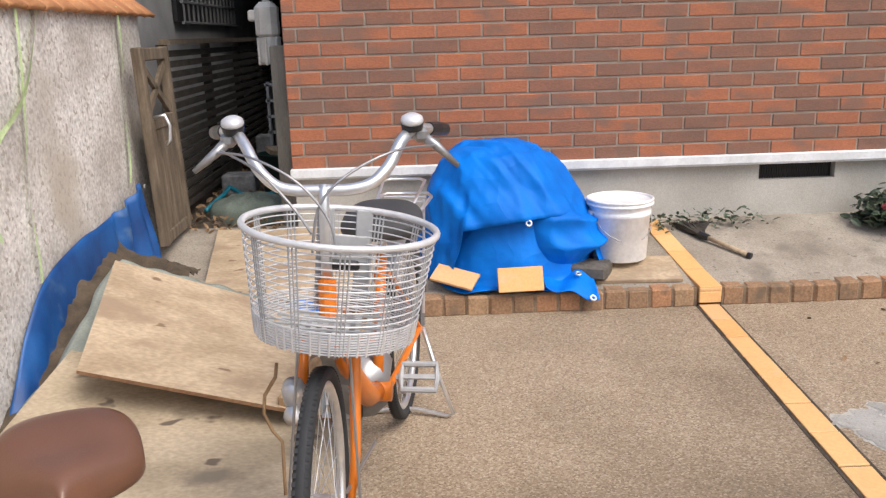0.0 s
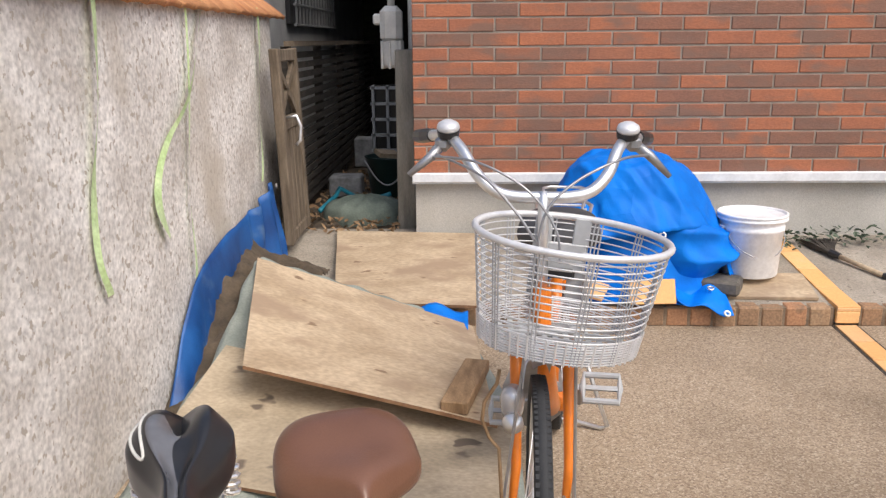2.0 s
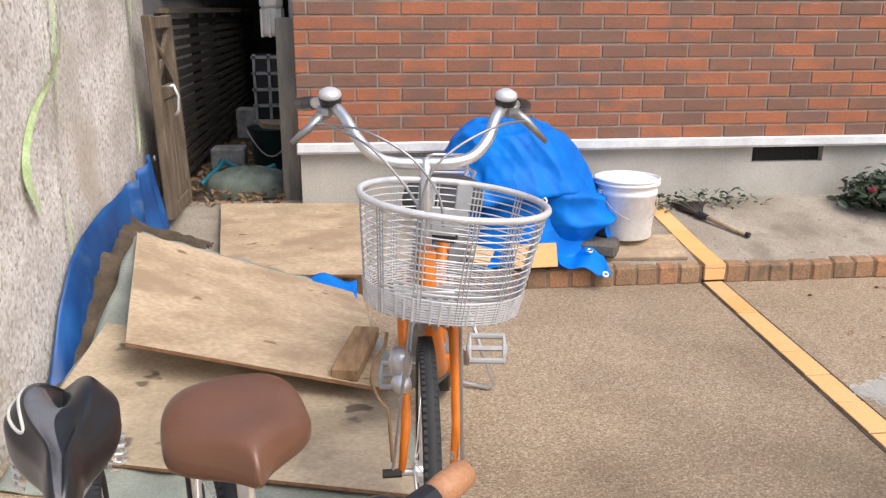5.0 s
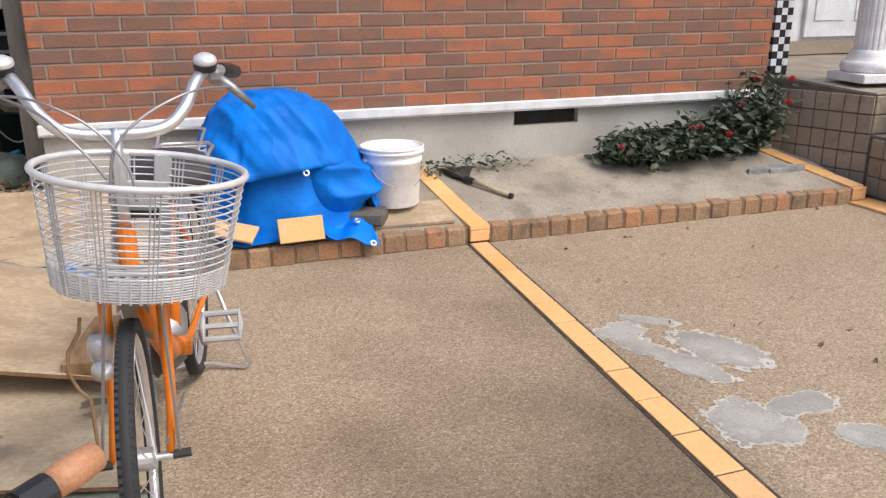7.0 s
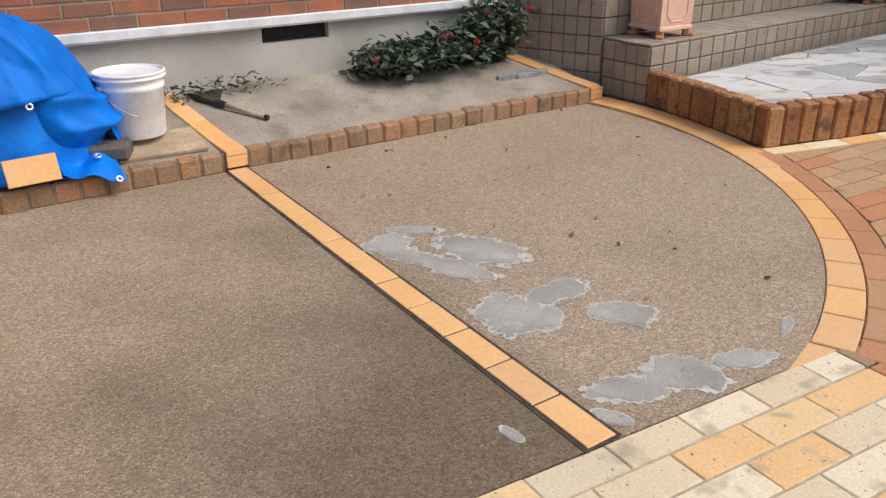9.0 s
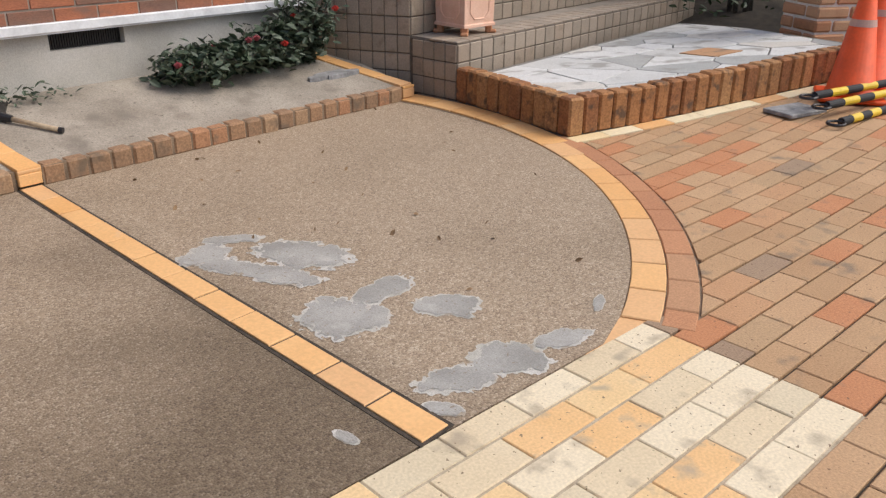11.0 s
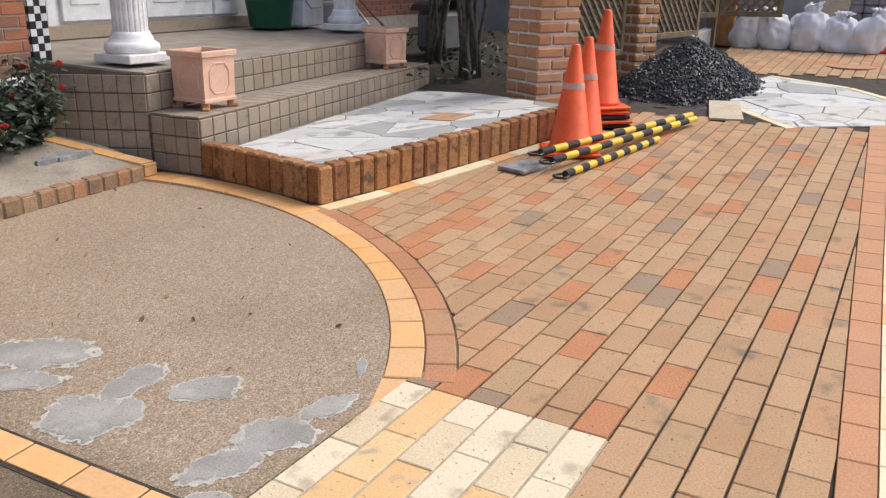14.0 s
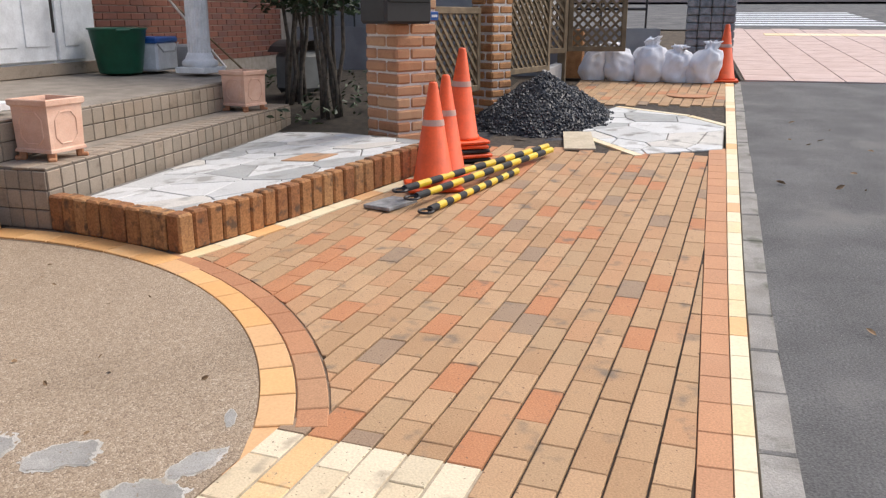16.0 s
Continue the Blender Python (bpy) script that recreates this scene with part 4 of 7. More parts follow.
column(4.72, -0.3, porch_z(-0.3))
column(7.95, 0.06, porch_z(0.06))


def planter(x, y, z, deg):
    ob = thing("planter", (x, y, z), "square pale terracotta planter with octagonal panels on small feet", "planter", group="planters on the step")
    m = turned(x, y, z, deg) @ Matrix.Diagonal((0.88, 0.88, 1.0, 1.0))
    body = Shape()
    rings = [(0.158, 0.05), (0.158, 0.066), (0.149, 0.074), (0.155, 0.318), (0.17, 0.328), (0.172, 0.356), (0.165, 0.362), (0.148, 0.362), (0.142, 0.345), (0.138, 0.28)]
    vs = [(sx * r, sy * r, h) for r, h in rings for sx, sy in ((-1, -1), (1, -1), (1, 1), (-1, 1))]
    fs = [(i * 4 + k, i * 4 + (k + 1) % 4, i * 4 + 4 + (k + 1) % 4, i * 4 + 4 + k) for i in range(len(rings) - 1) for k in range(4)] + [(3, 2, 1, 0)]
    body.add(vs, fs, m)
    part("pot", body, M_TERRA, ob)
    part("soil", Shape().box((0, 0, 0.25), (0.27, 0.27, 0.02), m), M_EARTH, ob, "dark dry soil")
    for k in range(4):
        q = m @ Matrix.Rotation(radians(90 * k), 4, "Z")
        out = []
        for px, pz in ((-0.05, 0.1), (0.05, 0.1), (0.095, 0.14), (0.095, 0.24), (0.05, 0.285), (-0.05, 0.285), (-0.095, 0.24), (-0.095, 0.14)):
            yy = -(0.143 + 0.006 * (pz - 0.08) / 0.22)
            out.append((px, yy - 0.006, pz))
        part("panel_moulding", Shape().tube(out, 0.0065, 6, True, q), M_TERRA, ob)
        foot = Shape()
        foot.box((0, 0, 0.028), (0.05, 0.06, 0.056), q @ turned(-0.125, -0.125, 0, 45), 0.01)
        foot.box((0, -0.035, 0.012), (0.055, 0.04, 0.024), q @ turned(-0.125, -0.125, 0, -45), 0.008)
        part("foot", foot, M_TERRAFOOT, ob, "darker terracotta foot")
    return ob


planter(4.79, -0.8, 0.365, -5)
planter(7.5, -0.64, 0.365, -15)

door = thing("door_1", (6.3, DY, 0.75), "white panelled double entrance door, closed", "door", kind="structure")
part("door_frame", Shape().box((6.55, DY - 0.02, 1.85), (2.5, 0.06, 2.2), bevel=0.008), M_WHITE, door)
for k, cx in enumerate((5.85, 6.75, 7.4)):
    w = 0.86 if k < 2 else 0.36
    leaf_ob = part("door_leaf", Shape().box((cx, DY - 0.065, 1.84), (w, 0.04, 2.08), bevel=0.006), M_WHITE, door)
    for zc, hh in ((1.2, 0.55), (2.1, 0.9)):
        for sx in ((-0.2, 0.2) if k < 2 else (0,)):
            part("panel", Shape().box((cx + sx, DY - 0.088, zc), (0.3 if k < 2 else 0.2, 0.012, hh), bevel=0.008), M_WHITE, leaf_ob)
part("door_handle", Shape().tube([(7.12, DY - 0.13, 1.05), (7.12, DY - 0.13, 1.35)], 0.013), M_DARKMETAL, door, "dark pull handle")

tub = thing("green_tub", (7.6, 0.75, 0.67), "large dark green plastic tub with two lugs", "tub")
tm = Matrix.Translation((7.62, 0.72, porch_z(0.7)))
part("tub_wall", Shape().lathe([(0.19, 0), (0.2, 0.02), (0.26, 0.4), (0.275, 0.405), (0.275, 0.42), (0.25, 0.42), (0.19, 0.04)], 36, tm), M_GREEN, tub, smooth=True)
for s in (-1, 1):
    part("lug", Shape().box((s * 0.28, 0, 0.4), (0.06, 0.12, 0.02), tm @ Matrix.Rotation(0.8, 4, "Z"), 0.005), M_GREEN, tub)
cool = thing("cool_box", (8.05, 0.6, 0.67), "white cool box with a blue lid and a carrying handle", "cool box")
cm = turned(8.02, 0.62, porch_z(0.6), 8)
part("case", Shape().box((0, 0, 0.14), (0.46, 0.3, 0.27), cm, 0.02), M_WHITE, cool)
part("lid", Shape().box((0, 0, 0.3), (0.475, 0.315, 0.06), cm, 0.015), M_BLUELID, cool, "blue lid")
part("strap", Shape().tube([(-0.235, -0.16, 0.27), (-0.13, -0.17, 0.19), (0.13, -0.17, 0.19), (0.235, -0.16, 0.27)], 0.008, 6, False, cm), M_GREYPLASTIC, cool)
grey = thing("grey_box", (8.5, 0.55, 0.67), "grey plastic storage box behind the column", "box")
part("case", Shape().box((8.55, 0.55, 0.79), (0.3, 0.26, 0.24), bevel=0.02), M_GREYPLASTIC, grey)

# ---- cones and poles ----
def cone(x, y, z, deg, lean, label, bases=1):
    ob = thing("traffic_cone", (x, y, z), label, "traffic cone", group="traffic cones")
    m = turned(x, y, z, deg) @ Matrix.Rotation(radians(lean), 4, "Y")
    for b in range(bases):
        part("base", Shape().box((0, 0, 0.014 + 0.034 * b), (0.37 - 0.004 * b, 0.37 - 0.004 * b, 0.026), m @ turned(rng(-0.01, 0.01), rng(-0.01, 0.01), 0, rng(-5, 5)), 0.008), M_CONE if b == bases - 1 else (M_RUBBER if b % 2 == 0 else M_CONE), ob)
    o = 0.034 * (bases - 1)
    prof = [(0.15, 0.026), (0.143, 0.05), (0.135, 0.055), (0.028, 0.69), (0.02, 0.7)]
    part("cone_body", Shape().lathe([(a, c + o) for a, c in prof], 28, m), M_CONE, ob, smooth=True)
    part("band", Shape().lathe([(0.0756, 0.42 + o), (0.0688, 0.46 + o)], 28, m, close=False), M_REFLECT, ob, "pale reflective band")
    return ob


cone(5.86, -2.9, rise(5.86), 20, 0, "orange traffic cone with a pale band on its square base")
cone(6.25, -2.88, rise(6.25), 10, 0, "orange traffic cone standing behind another")
cone(6.78, -2.85, rise(6.78), 35, -3, "orange traffic cone topping a small stack of cones", 5)
cone(11.8, -5.02, rise(11.8), 0, 0, "lone orange traffic cone at the kerb corner")


def pole(a, c, label):
    a, c = Vector(a), Vector(c)
    d = c - a
    ob = thing("barrier_pole", a, label, "barrier pole", group="barrier poles")
    n = 14
    for k in range(n):
        p, q = a + d * (k / n), a + d * ((k + 1) / n)
        part("yellow_band" if k % 2 else "black_band", Shape().tube([p, q], 0.023, 12), M_YELLOW if k % 2 else M_RUBBER, ob)
    u = d.normalized()
    ring = [a - u * 0.045 + (u * math.cos(t) + Vector((-u.y, u.x, 0)) * math.sin(t)) * 0.045 for t in [2 * math.pi * i / 14 for i in range(14)]]
    part("end_ring", Shape().tube(ring, 0.008, 6, True), M_BLACK, ob, "black end ring")


pole((5.42, -2.84, rise(5.42) + 0.1), (6.98, -3.5, rise(6.98) + 0.08), "yellow and black barrier pole lying across the cone bases")
pole((5.37, -2.93, rise(5.37) + 0.07), (7.0, -3.53, rise(7.0) + 0.05), "yellow and black barrier pole beside its twin")
pole((5.26, -3.05, rise(5.26) + 0.026), (6.35, -3.38, rise(6.35) + 0.026), "yellow and black barrier pole lying on the pavers")
single("slate", Shape().box((0, 0, 0.012), (0.3, 0.2, 0.024), turned(5.38, -2.76, rise(5.38), -18), 0.004), M_GREYBLOCK, "dark grey slate slab lying beside the cones", "slab")

# ---- heap of dark crushed stone, sacks, boards ----
heap = thing("gravel_heap", (8.55, -2.98, 0.2), "heap of dark grey crushed stone on the forecourt", "gravel heap")


def heap_z(x, y):
    dx, dy = (x - 8.8) / 1.0, (y + 3.2) / 0.63
    d = math.hypot(dx, dy)
    return rise(x) + max(-0.02, 0.41 * (1 - d) ** 0.85 if d < 1 else -0.02) + 0.03 * noise.noise((x * 6, y * 6, 1))


part("mound", Shape().grid(lambda u, v: (7.6 + 2.1 * u, -3.9 + 1.7 * v, heap_z(7.6 + 2.1 * u, -3.9 + 1.7 * v)), 44, 38), M_GRAVEL, heap)
stones = Shape()
r7 = random.Random(7)
for _ in range(9000):
    a, d = r7.uniform(0, 6.28), math.sqrt(r7.random()) * 1.06
    px, py = 8.8 + d * math.cos(a), -3.2 + 0.65 * d * math.sin(a)
    s = r7.uniform(0.007, 0.019) * (1.5 if r7.random() < 0.2 else 1.0)
    m = Matrix.Translation((px, py, heap_z(px, py) + s * 0.4)) @ Euler((r7.uniform(0, 3), r7.uniform(0, 3), r7.uniform(0, 3))).to_matrix().to_4x4()
    stones.add([(s, 0, 0), (-s, 0, 0), (0, s * 0.8, 0), (0, -s * 0.7, 0), (0, 0, s * 0.6), (0, 0, -s * 0.6)], [(0, 2, 4), (2, 1, 4), (1, 3, 4), (3, 0, 4), (2, 0, 5), (1, 2, 5), (3, 1, 5), (0, 3, 5)], m)
tagged(part("loose_gravel", stones, M_GRAVEL, heap), kind="stuff")
single("concrete_slab", Shape().box((10.6, -3.0, rise(10.6) + 0.12), (1.6, 0.1, 0.34), bevel=0.01), M_GREYWALL, "grey concrete kerb slab behind the gravel heap", "slab")
single("plank", Shape().prism([(7.28, -3.85), (8.0, -3.74), (7.96, -3.5), (7.24, -3.6)], lambda a, c: rise(a) + 0.001, lambda a, c: rise(a) + 0.016), M_PALEBOARD, "pale thin board lying before the gravel heap", "board")


def sack(x, y, s, seed, label):
    r = random.Random(seed)
    z = rise(x)
    ph = [r.uniform(0, 6.28) for _ in range(4)]
    ob = thing("sack", (x, y, z), label, "sack", group="white sacks by the wall")

    def shape(u, v):
        """A slumped bag: a fat foot, creased sides, drawn together near the top."""
        t = 2 * math.pi * u
        prof = math.sin(math.pi * min(1.0, 0.22 + 0.72 * v)) ** 0.55 if v < 0.86 else 0.34 + 0.5 * (v - 0.86)
        d = Vector((math.cos(t), math.sin(t), 1.6 * v))
        lump = 1 + 0.26 * noise.noise(d * 1.3 + Vector((seed, 0, 0))) + 0.14 * noise.noise(d * 3.1 + Vector((0, seed, 0))) + 0.07 * math.sin(9 * t + ph[2] + v * 5) * v
        rr = 0.21 * s * prof * lump
        lean = 0.12 * math.sin(ph[0]) * v * v
        return (x + rr * math.cos(t) * 0.9, y + rr * math.sin(t) * 1.1 + lean, z + 0.52 * s * v * (1 + 0.16 * noise.noise(d * 1.1 + Vector((0, 0, seed)))))

    part("bag", Shape().grid(shape, 40, 24, wrap=True), M_BAG, ob, smooth=True)
    top = Shape()
    p = Vector((x, y + 0.12 * math.sin(ph[0]), z + 0.49 * s))
    for k in range(6):
        a = r.uniform(0, 6.28)
        top.tube([p, p + Vector((0.03 * math.cos(a), 0.04 * math.sin(a), 0.03)), p + Vector((0.09 * math.cos(a), 0.12 * math.sin(a), 0.04 + r.uniform(-0.05, 0.05)))], [0.04, 0.03, 0.006], 6)
    part("knot", top, M_BAG, ob, smooth=True)


for k, (sy, ss) in enumerate(((-3.4, 0.8), (-3.76, 0.86), (-4.1, 0.98), (-4.42, 0.82), (-4.74, 0.9))):
    sack(11.72 - 0.02 * k, sy, ss, 20 + k, ("full white woven sack tied at the neck", "white woven sack with a pulled-up neck")[k % 2])

# ---- left: stucco wall with tiled coping, tapes, tarpaulin ----
SX = -0.72
wall_l = thing("wall_left", (-0.9, -2.2, 0), "rough off-white stucco garden wall, stained, with a rounded end", "wall", kind="structure")
prof = [(SX, -6.5), (SX, -0.12)] + [(SX - 0.1 + 0.1 * math.cos(a), -0.12 + 0.36 * math.sin(a)) for a in [radians(10 * k) for k in range(1, 10)]] + [(SX - 0.32, 0.24), (SX - 0.32, -6.5)]
part("render_face", Shape().prism(prof, -0.1, 1.4), M_STUCCO, wall_l)
for k in range(45):
    y = -6.4 + k * 0.147
    x0 = SX + 0.04
    tile_sh = Shape().grid(lambda u, v: (x0 - 0.44 * v, y + 0.15 * u, 1.372 + 0.006 * math.sin(u * math.pi) + 0.13 * math.sin(v * math.pi * 0.9)), 7, 9)
    solid(part("coping_tile", tile_sh, M_ROOF, wall_l, smooth=True), 0.02)

def along(pts, v):
    """A point on the line through (y, z) pairs, v from 0 to 1, eased at the corners."""
    k = v * (len(pts) - 1)
    i = min(int(k), len(pts) - 2)
    f = k - i
    p0, p1, p2, p3 = (pts[min(max(i + d, 0), len(pts) - 1)] for d in (-1, 0, 1, 2))
    return tuple(0.5 * (2 * b + (c - a) * f + (2 * a - 5 * b + 4 * c - d) * f * f + (3 * b - a - 3 * c + d) * f ** 3) for a, b, c, d in zip(p0, p1, p2, p3))


for pts, wid in ((((-2.04, 1.4), (-2.087, 1.09), (-2.143, 0.874), (-2.175, 0.68), (-2.13, 0.57)), 0.034),
                 (((-1.12, 1.4), (-1.343, 1.08), (-1.574, 0.937), (-1.69, 0.816), (-1.72, 0.72), (-1.65, 0.62)), 0.05),
                 (((-1.31, 1.4), (-1.371, 0.945), (-1.415, 0.648), (-1.43, 0.42)), 0.016),
                 (((-0.3, 1.4), (-0.33, 0.96), (-0.4, 0.6)), 0.02)):
    ob = thing("hanging_tape", (SX, pts[0][0], 1.38), "limp strip of light green masking tape hanging from the coping", "tape", group="tapes on the wall")

    def ribbon(u, v, pts=pts, wid=wid):
        y, z = along(pts, v)
        tw = 0.9 * math.sin(v * 6 + wid * 90)
        return (SX + 0.016 + 0.006 * math.sin(v * 9) + wid * 0.3 * (u - 0.5) * math.sin(tw), y + wid * (u - 0.5) * math.cos(tw), z)

    part("strip", Shape().grid(ribbon, 3, 40), M_TAPE, ob)

blue = thing("wall_tarp", (SX, -1.3, 0.0), "strip of faded blue tarpaulin fixed along the foot of the wall", "tarpaulin")


FOOT = ((-1.86, 0.0), (-1.7, 0.18), (-1.56, 0.32), (-1.4, 0.42), (-1.05, 0.485), (-0.83, 0.49), (-0.6, 0.52), (-0.42, 0.6))


def foot_tarp(u, v):
    y, top = along(FOOT, u)
    z = top * (1 - v) + 0.01 * v
    out = 0.012 + 0.1 * v * max(0.0, 1 - 1.6 * u) + 0.04 * v + 0.02 * abs(math.sin(u * 13 + v * 3)) * (0.2 + v) + 0.03 * v * noise.noise((u * 7, v * 3, 2))
    if u > 0.8:
        out += 0.06 * (u - 0.8) / 0.2 + 0.018 * math.sin(u * 75 + v * 2)
    return (SX + max(out, 0.01), y, z)


solid(part("sheet", Shape().grid(foot_tarp, 70, 16), M_TARPDARK, blue, smooth=True), 0.003)
part("eyelet", Shape().lathe([(0.012, -0.002), (0.012, 0.002)], 14, pose(SX + 0.095, -0.44, 0.585, 0, 90, 0)), M_STEEL, blue, "metal eyelet")

# soil bank between tarpaulin and boards
def soil_fn(u, v):
    x, y = -0.715 + 0.36 * v, -1.88 + 1.25 * u
    rough = 0.05 * noise.noise((x * 9, y * 9, 5)) + 0.028 * noise.noise((x * 24, y * 24, 2))
    return (x, y, 0.03 + 0.2 * min(1.0, 1.6 * u) ** 0.8 + 0.05 * math.sin(math.pi * v) * min(1.0, 3 * u) + rough * min(1.0, 4 * u) + 0.14 * max(0.0, 1 - 2.6 * v) * min(1.0, 1.5 * u))


single("soil_bank", Shape().grid(soil_fn, 70, 22), M_EARTH, "bank of lumpy brown soil behind the boards", "soil", smooth=True)

# boards
def board(name, corners, thick, mat, label, category="plywood sheet", sag=0.0):
    """A sheet from four corner points, anticlockwise seen from above."""
    a, c, d, e = (Vector(p) for p in corners)
    n = (c - a).cross(e - a).normalized()
    sh = Shape().grid(lambda u, v: tuple((a * (1 - u) + c * u) * (1 - v) + (e * (1 - u) + d * u) * v - n * sag * math.sin(math.pi * u)), 8, 8)
    ob = single(name, sh, mat, label, category, group="boards on the ground")
    mod = solid(ob, thick)
    ob.data.materials.append(M_WOODEDGE)
    ob.modifiers["thickness"].material_offset_rim = 1
    return ob


board("plywood_sheet", [(-0.415, -1.91, 0.275), (0.37, -2.0, 0.125), (0.3, -1.1, 0.12), (-0.57, -1.07, 0.4)], 0.012, M_PLY, "weathered plywood sheet propped over a soil bank")
board("plywood_sheet", [(-0.67, -2.16, 0.06), (0.42, -2.44, 0.035), (0.41, -1.75, 0.08), (-0.56, -1.6, 0.225)], 0.012, M_PLYDIRTY, "dirty stained plywood sheet lying flat on the drive")
board("plywood_sheet", [(-0.29, -0.93, 0.17), (0.34, -0.96, 0.16), (0.36, -0.02, 0.255), (-0.42, 0.02, 0.262)], 0.012, M_PLY, "smooth plywood sheet lying before the alley")
single("wood_block", Shape().box((0, 0, 0.022), (0.085, 0.36, 0.04), turned(0.275, -1.8, 0.145, -12), 0.004), M_BLOCK, "short brown timber offcut on the plywood", "timber")


SHEET_LEFT = ((-0.7, -2.26, 0.015), (-0.645, -1.95, 0.105), (-0.59, -1.58, 0.22), (-0.585, -1.2, 0.355), (-0.585, -0.97, 0.385))
SHEET_RIGHT = ((0.45, -2.55, 0.008), (0.44, -2.2, 0.02), (0.43, -1.75, 0.05), (0.3, -1.2, 0.09), (0.2, -1.0, 0.13))


def cloth_fn(u, v):
    """Spread under both boards; its rim shows along their edges."""
    a, c = Vector(along(SHEET_LEFT, v)), Vector(along(SHEET_RIGHT, v))
    p = a.lerp(c, u)
    rim = 1.0 if u < 0.1 or v < 0.12 or v > 0.9 else 0.0
    p.z += (0.008 * noise.noise((p.x * 9, p.y * 9, 1)) + 0.004 * math.sin(u * 40 + v * 25)) * rim - 0.006
    return (p.x + 0.006 * math.sin(v * 33) * (u < 0.02), p.y, max(p.z, 0.004))


cloth = Shape().grid(cloth_fn, 60, 60)
solid(single("ground_sheet", cloth, M_SHEET, "crumpled grey-green plastic sheet under the plywood", "plastic sheet", smooth=True), 0.004)
scrap = Shape().grid(lambda u, v: (-0.12 + 0.4 * u, -1.12 + 0.18 * v - 0.05 * u, 0.14 + 0.02 * math.sin(u * 12) + 0.02 * v), 16, 8)
solid(single("tarp_scrap", scrap, M_TARP, "scrap of blue tarpaulin beside the plywood", "tarpaulin", smooth=True), 0.003)

# gate, alley
gate = thing("gate", (-0.63, -0.1, 0.27), "weathered wooden garden gate standing open, with a cross-braced top", "gate")
GM = Matrix.Translation((-0.6, -0.34, 0.265)) @ Matrix.Rotation(radians(-1.8), 4, "Y") @ Matrix.Rotation(radians(91), 4, "Z")
GW, GH = 0.49, 0.95
for q, s in (((0.03, 0, GH / 2), (0.06, 0.045, GH)), ((GW - 0.03, 0, GH / 2), (0.06, 0.045, GH)), ((GW / 2, 0, GH - 0.034), (GW - 0.122, 0.038, 0.06)), ((GW / 2, 0, GH * 0.62), (GW - 0.122, 0.038, 0.06)), ((GW / 2, 0, 0.034), (GW - 0.122, 0.038, 0.06))):
    part("gate_rail", Shape().box(q, s, GM, 0.005), M_OLDWOOD, gate)
for k in range(4):
    part("gate_board", Shape().box((0.107 + 0.092 * k, 0.0, GH * 0.31), (0.084, 0.022, GH * 0.56), GM, 0.003), M_OLDWOOD, gate)
for s in (1, -1):
    part("brace", Shape().box((0, 0, 0), (0.44, 0.018, 0.035), GM @ Matrix.Translation((GW / 2, 0, GH * 0.79)) @ Matrix.Rotation(s * 0.56, 4, "Y")), M_OLDWOOD, gate)
part("handle", Shape().tube([(0.08, -0.02, 0.62), (0.08, -0.07, 0.63), (0.09, -0.085, 0.58), (0.08, -0.08, 0.51), (0.075, -0.06, 0.49)], 0.009, 8, False, GM), M_STEEL, gate, "curved steel handle", True)

single("gate_post", Shape().box((-0.06, 0.28, 0.7), (0.1, 0.1, 1.0), bevel=0.006), M_GREYWOOD, "grey weathered square gate post at the house corner", "post")
fence = thing("slat_fence", (-0.85, 2.2, 0.2), "dark wooden slatted fence along the alley", "fence")
for k in range(16):
    part("slat", Shape().box((-0.72, 2.5, 0.3 + 0.058 * k), (0.018, 4.1, 0.036)), M_DARKWOOD, fence)
for k in range(5):
    part("fence_post", Shape().box((-0.75, 0.5 + k * 1.0, 0.72), (0.05, 0.06, 1.0)), M_DARKWOOD, fence)
part("top_rail", Shape().box((-0.72, 2.5, 1.235), (0.06, 4.1, 0.03)), M_OLDWOOD, fence)
single("wall_neighbour", Shape().box((-2.2, 3.4, 1.4), (2.4, 6.6, 2.9)), M_GREYWALL, "grey rendered wall of the neighbouring house", "wall", kind="structure")
# end wall kept near-black: the alley's shade is put into its colour
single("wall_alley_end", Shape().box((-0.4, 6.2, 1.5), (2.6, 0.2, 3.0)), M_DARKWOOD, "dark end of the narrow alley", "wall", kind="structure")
alley = Shape().grid(lambda u, v: (-0.95 + 0.97 * u, 0.1 + 6.0 * v, 0.2 + 0.05 * noise.noise((u * 6, v * 26, 8)) + 0.02 * noise.noise((u * 20, v * 90, 8))), 20, 70)
single("alley_ground", alley, M_EARTH, "rubbly dark earth floor of the alley", "ground", kind="structure", smooth=True)
litter = Shape()
r9 = random.Random(9)
for _ in range(500):
    leaf(litter, Vector((r9.uniform(-0.7, -0.1), r9.uniform(0.0, 2.2), 0.24 + r9.random() * 0.02)), r9, r9.uniform(0.01, 0.03))
single("leaf_litter", litter, M_BLOCK, "dry leaf litter on the alley floor", "litter", kind="stuff")
# out of view: sheet added to shade the deep part of the alley
single("ceiling_alley", Shape().box((-0.45, 4.4, 2.3), (1.1, 3.6, 0.06)), M_DARKWOOD, "unseen dark sheet added over the alley to shade it", "ceiling", kind="structure")
win = thing("window_grille", (-0.9, 1.6, 1.45), "dark window with a metal grille in the neighbouring wall", "window", kind="structure")
part("dark_pane", Shape().box((-0.98, 2.6, 1.72), (0.03, 1.8, 0.7)), M_BLACK, win)
bars = Shape()
for k in range(14):
    bars.tube([(-0.93, 1.75 + 0.13 * k, 1.36), (-0.93, 1.75 + 0.13 * k, 2.08)], 0.008, 6)
for z in (1.36, 1.5, 1.66, 2.08):
    bars.tube([(-0.93, 1.7, z), (-0.93, 3.5, z)], 0.011, 6)
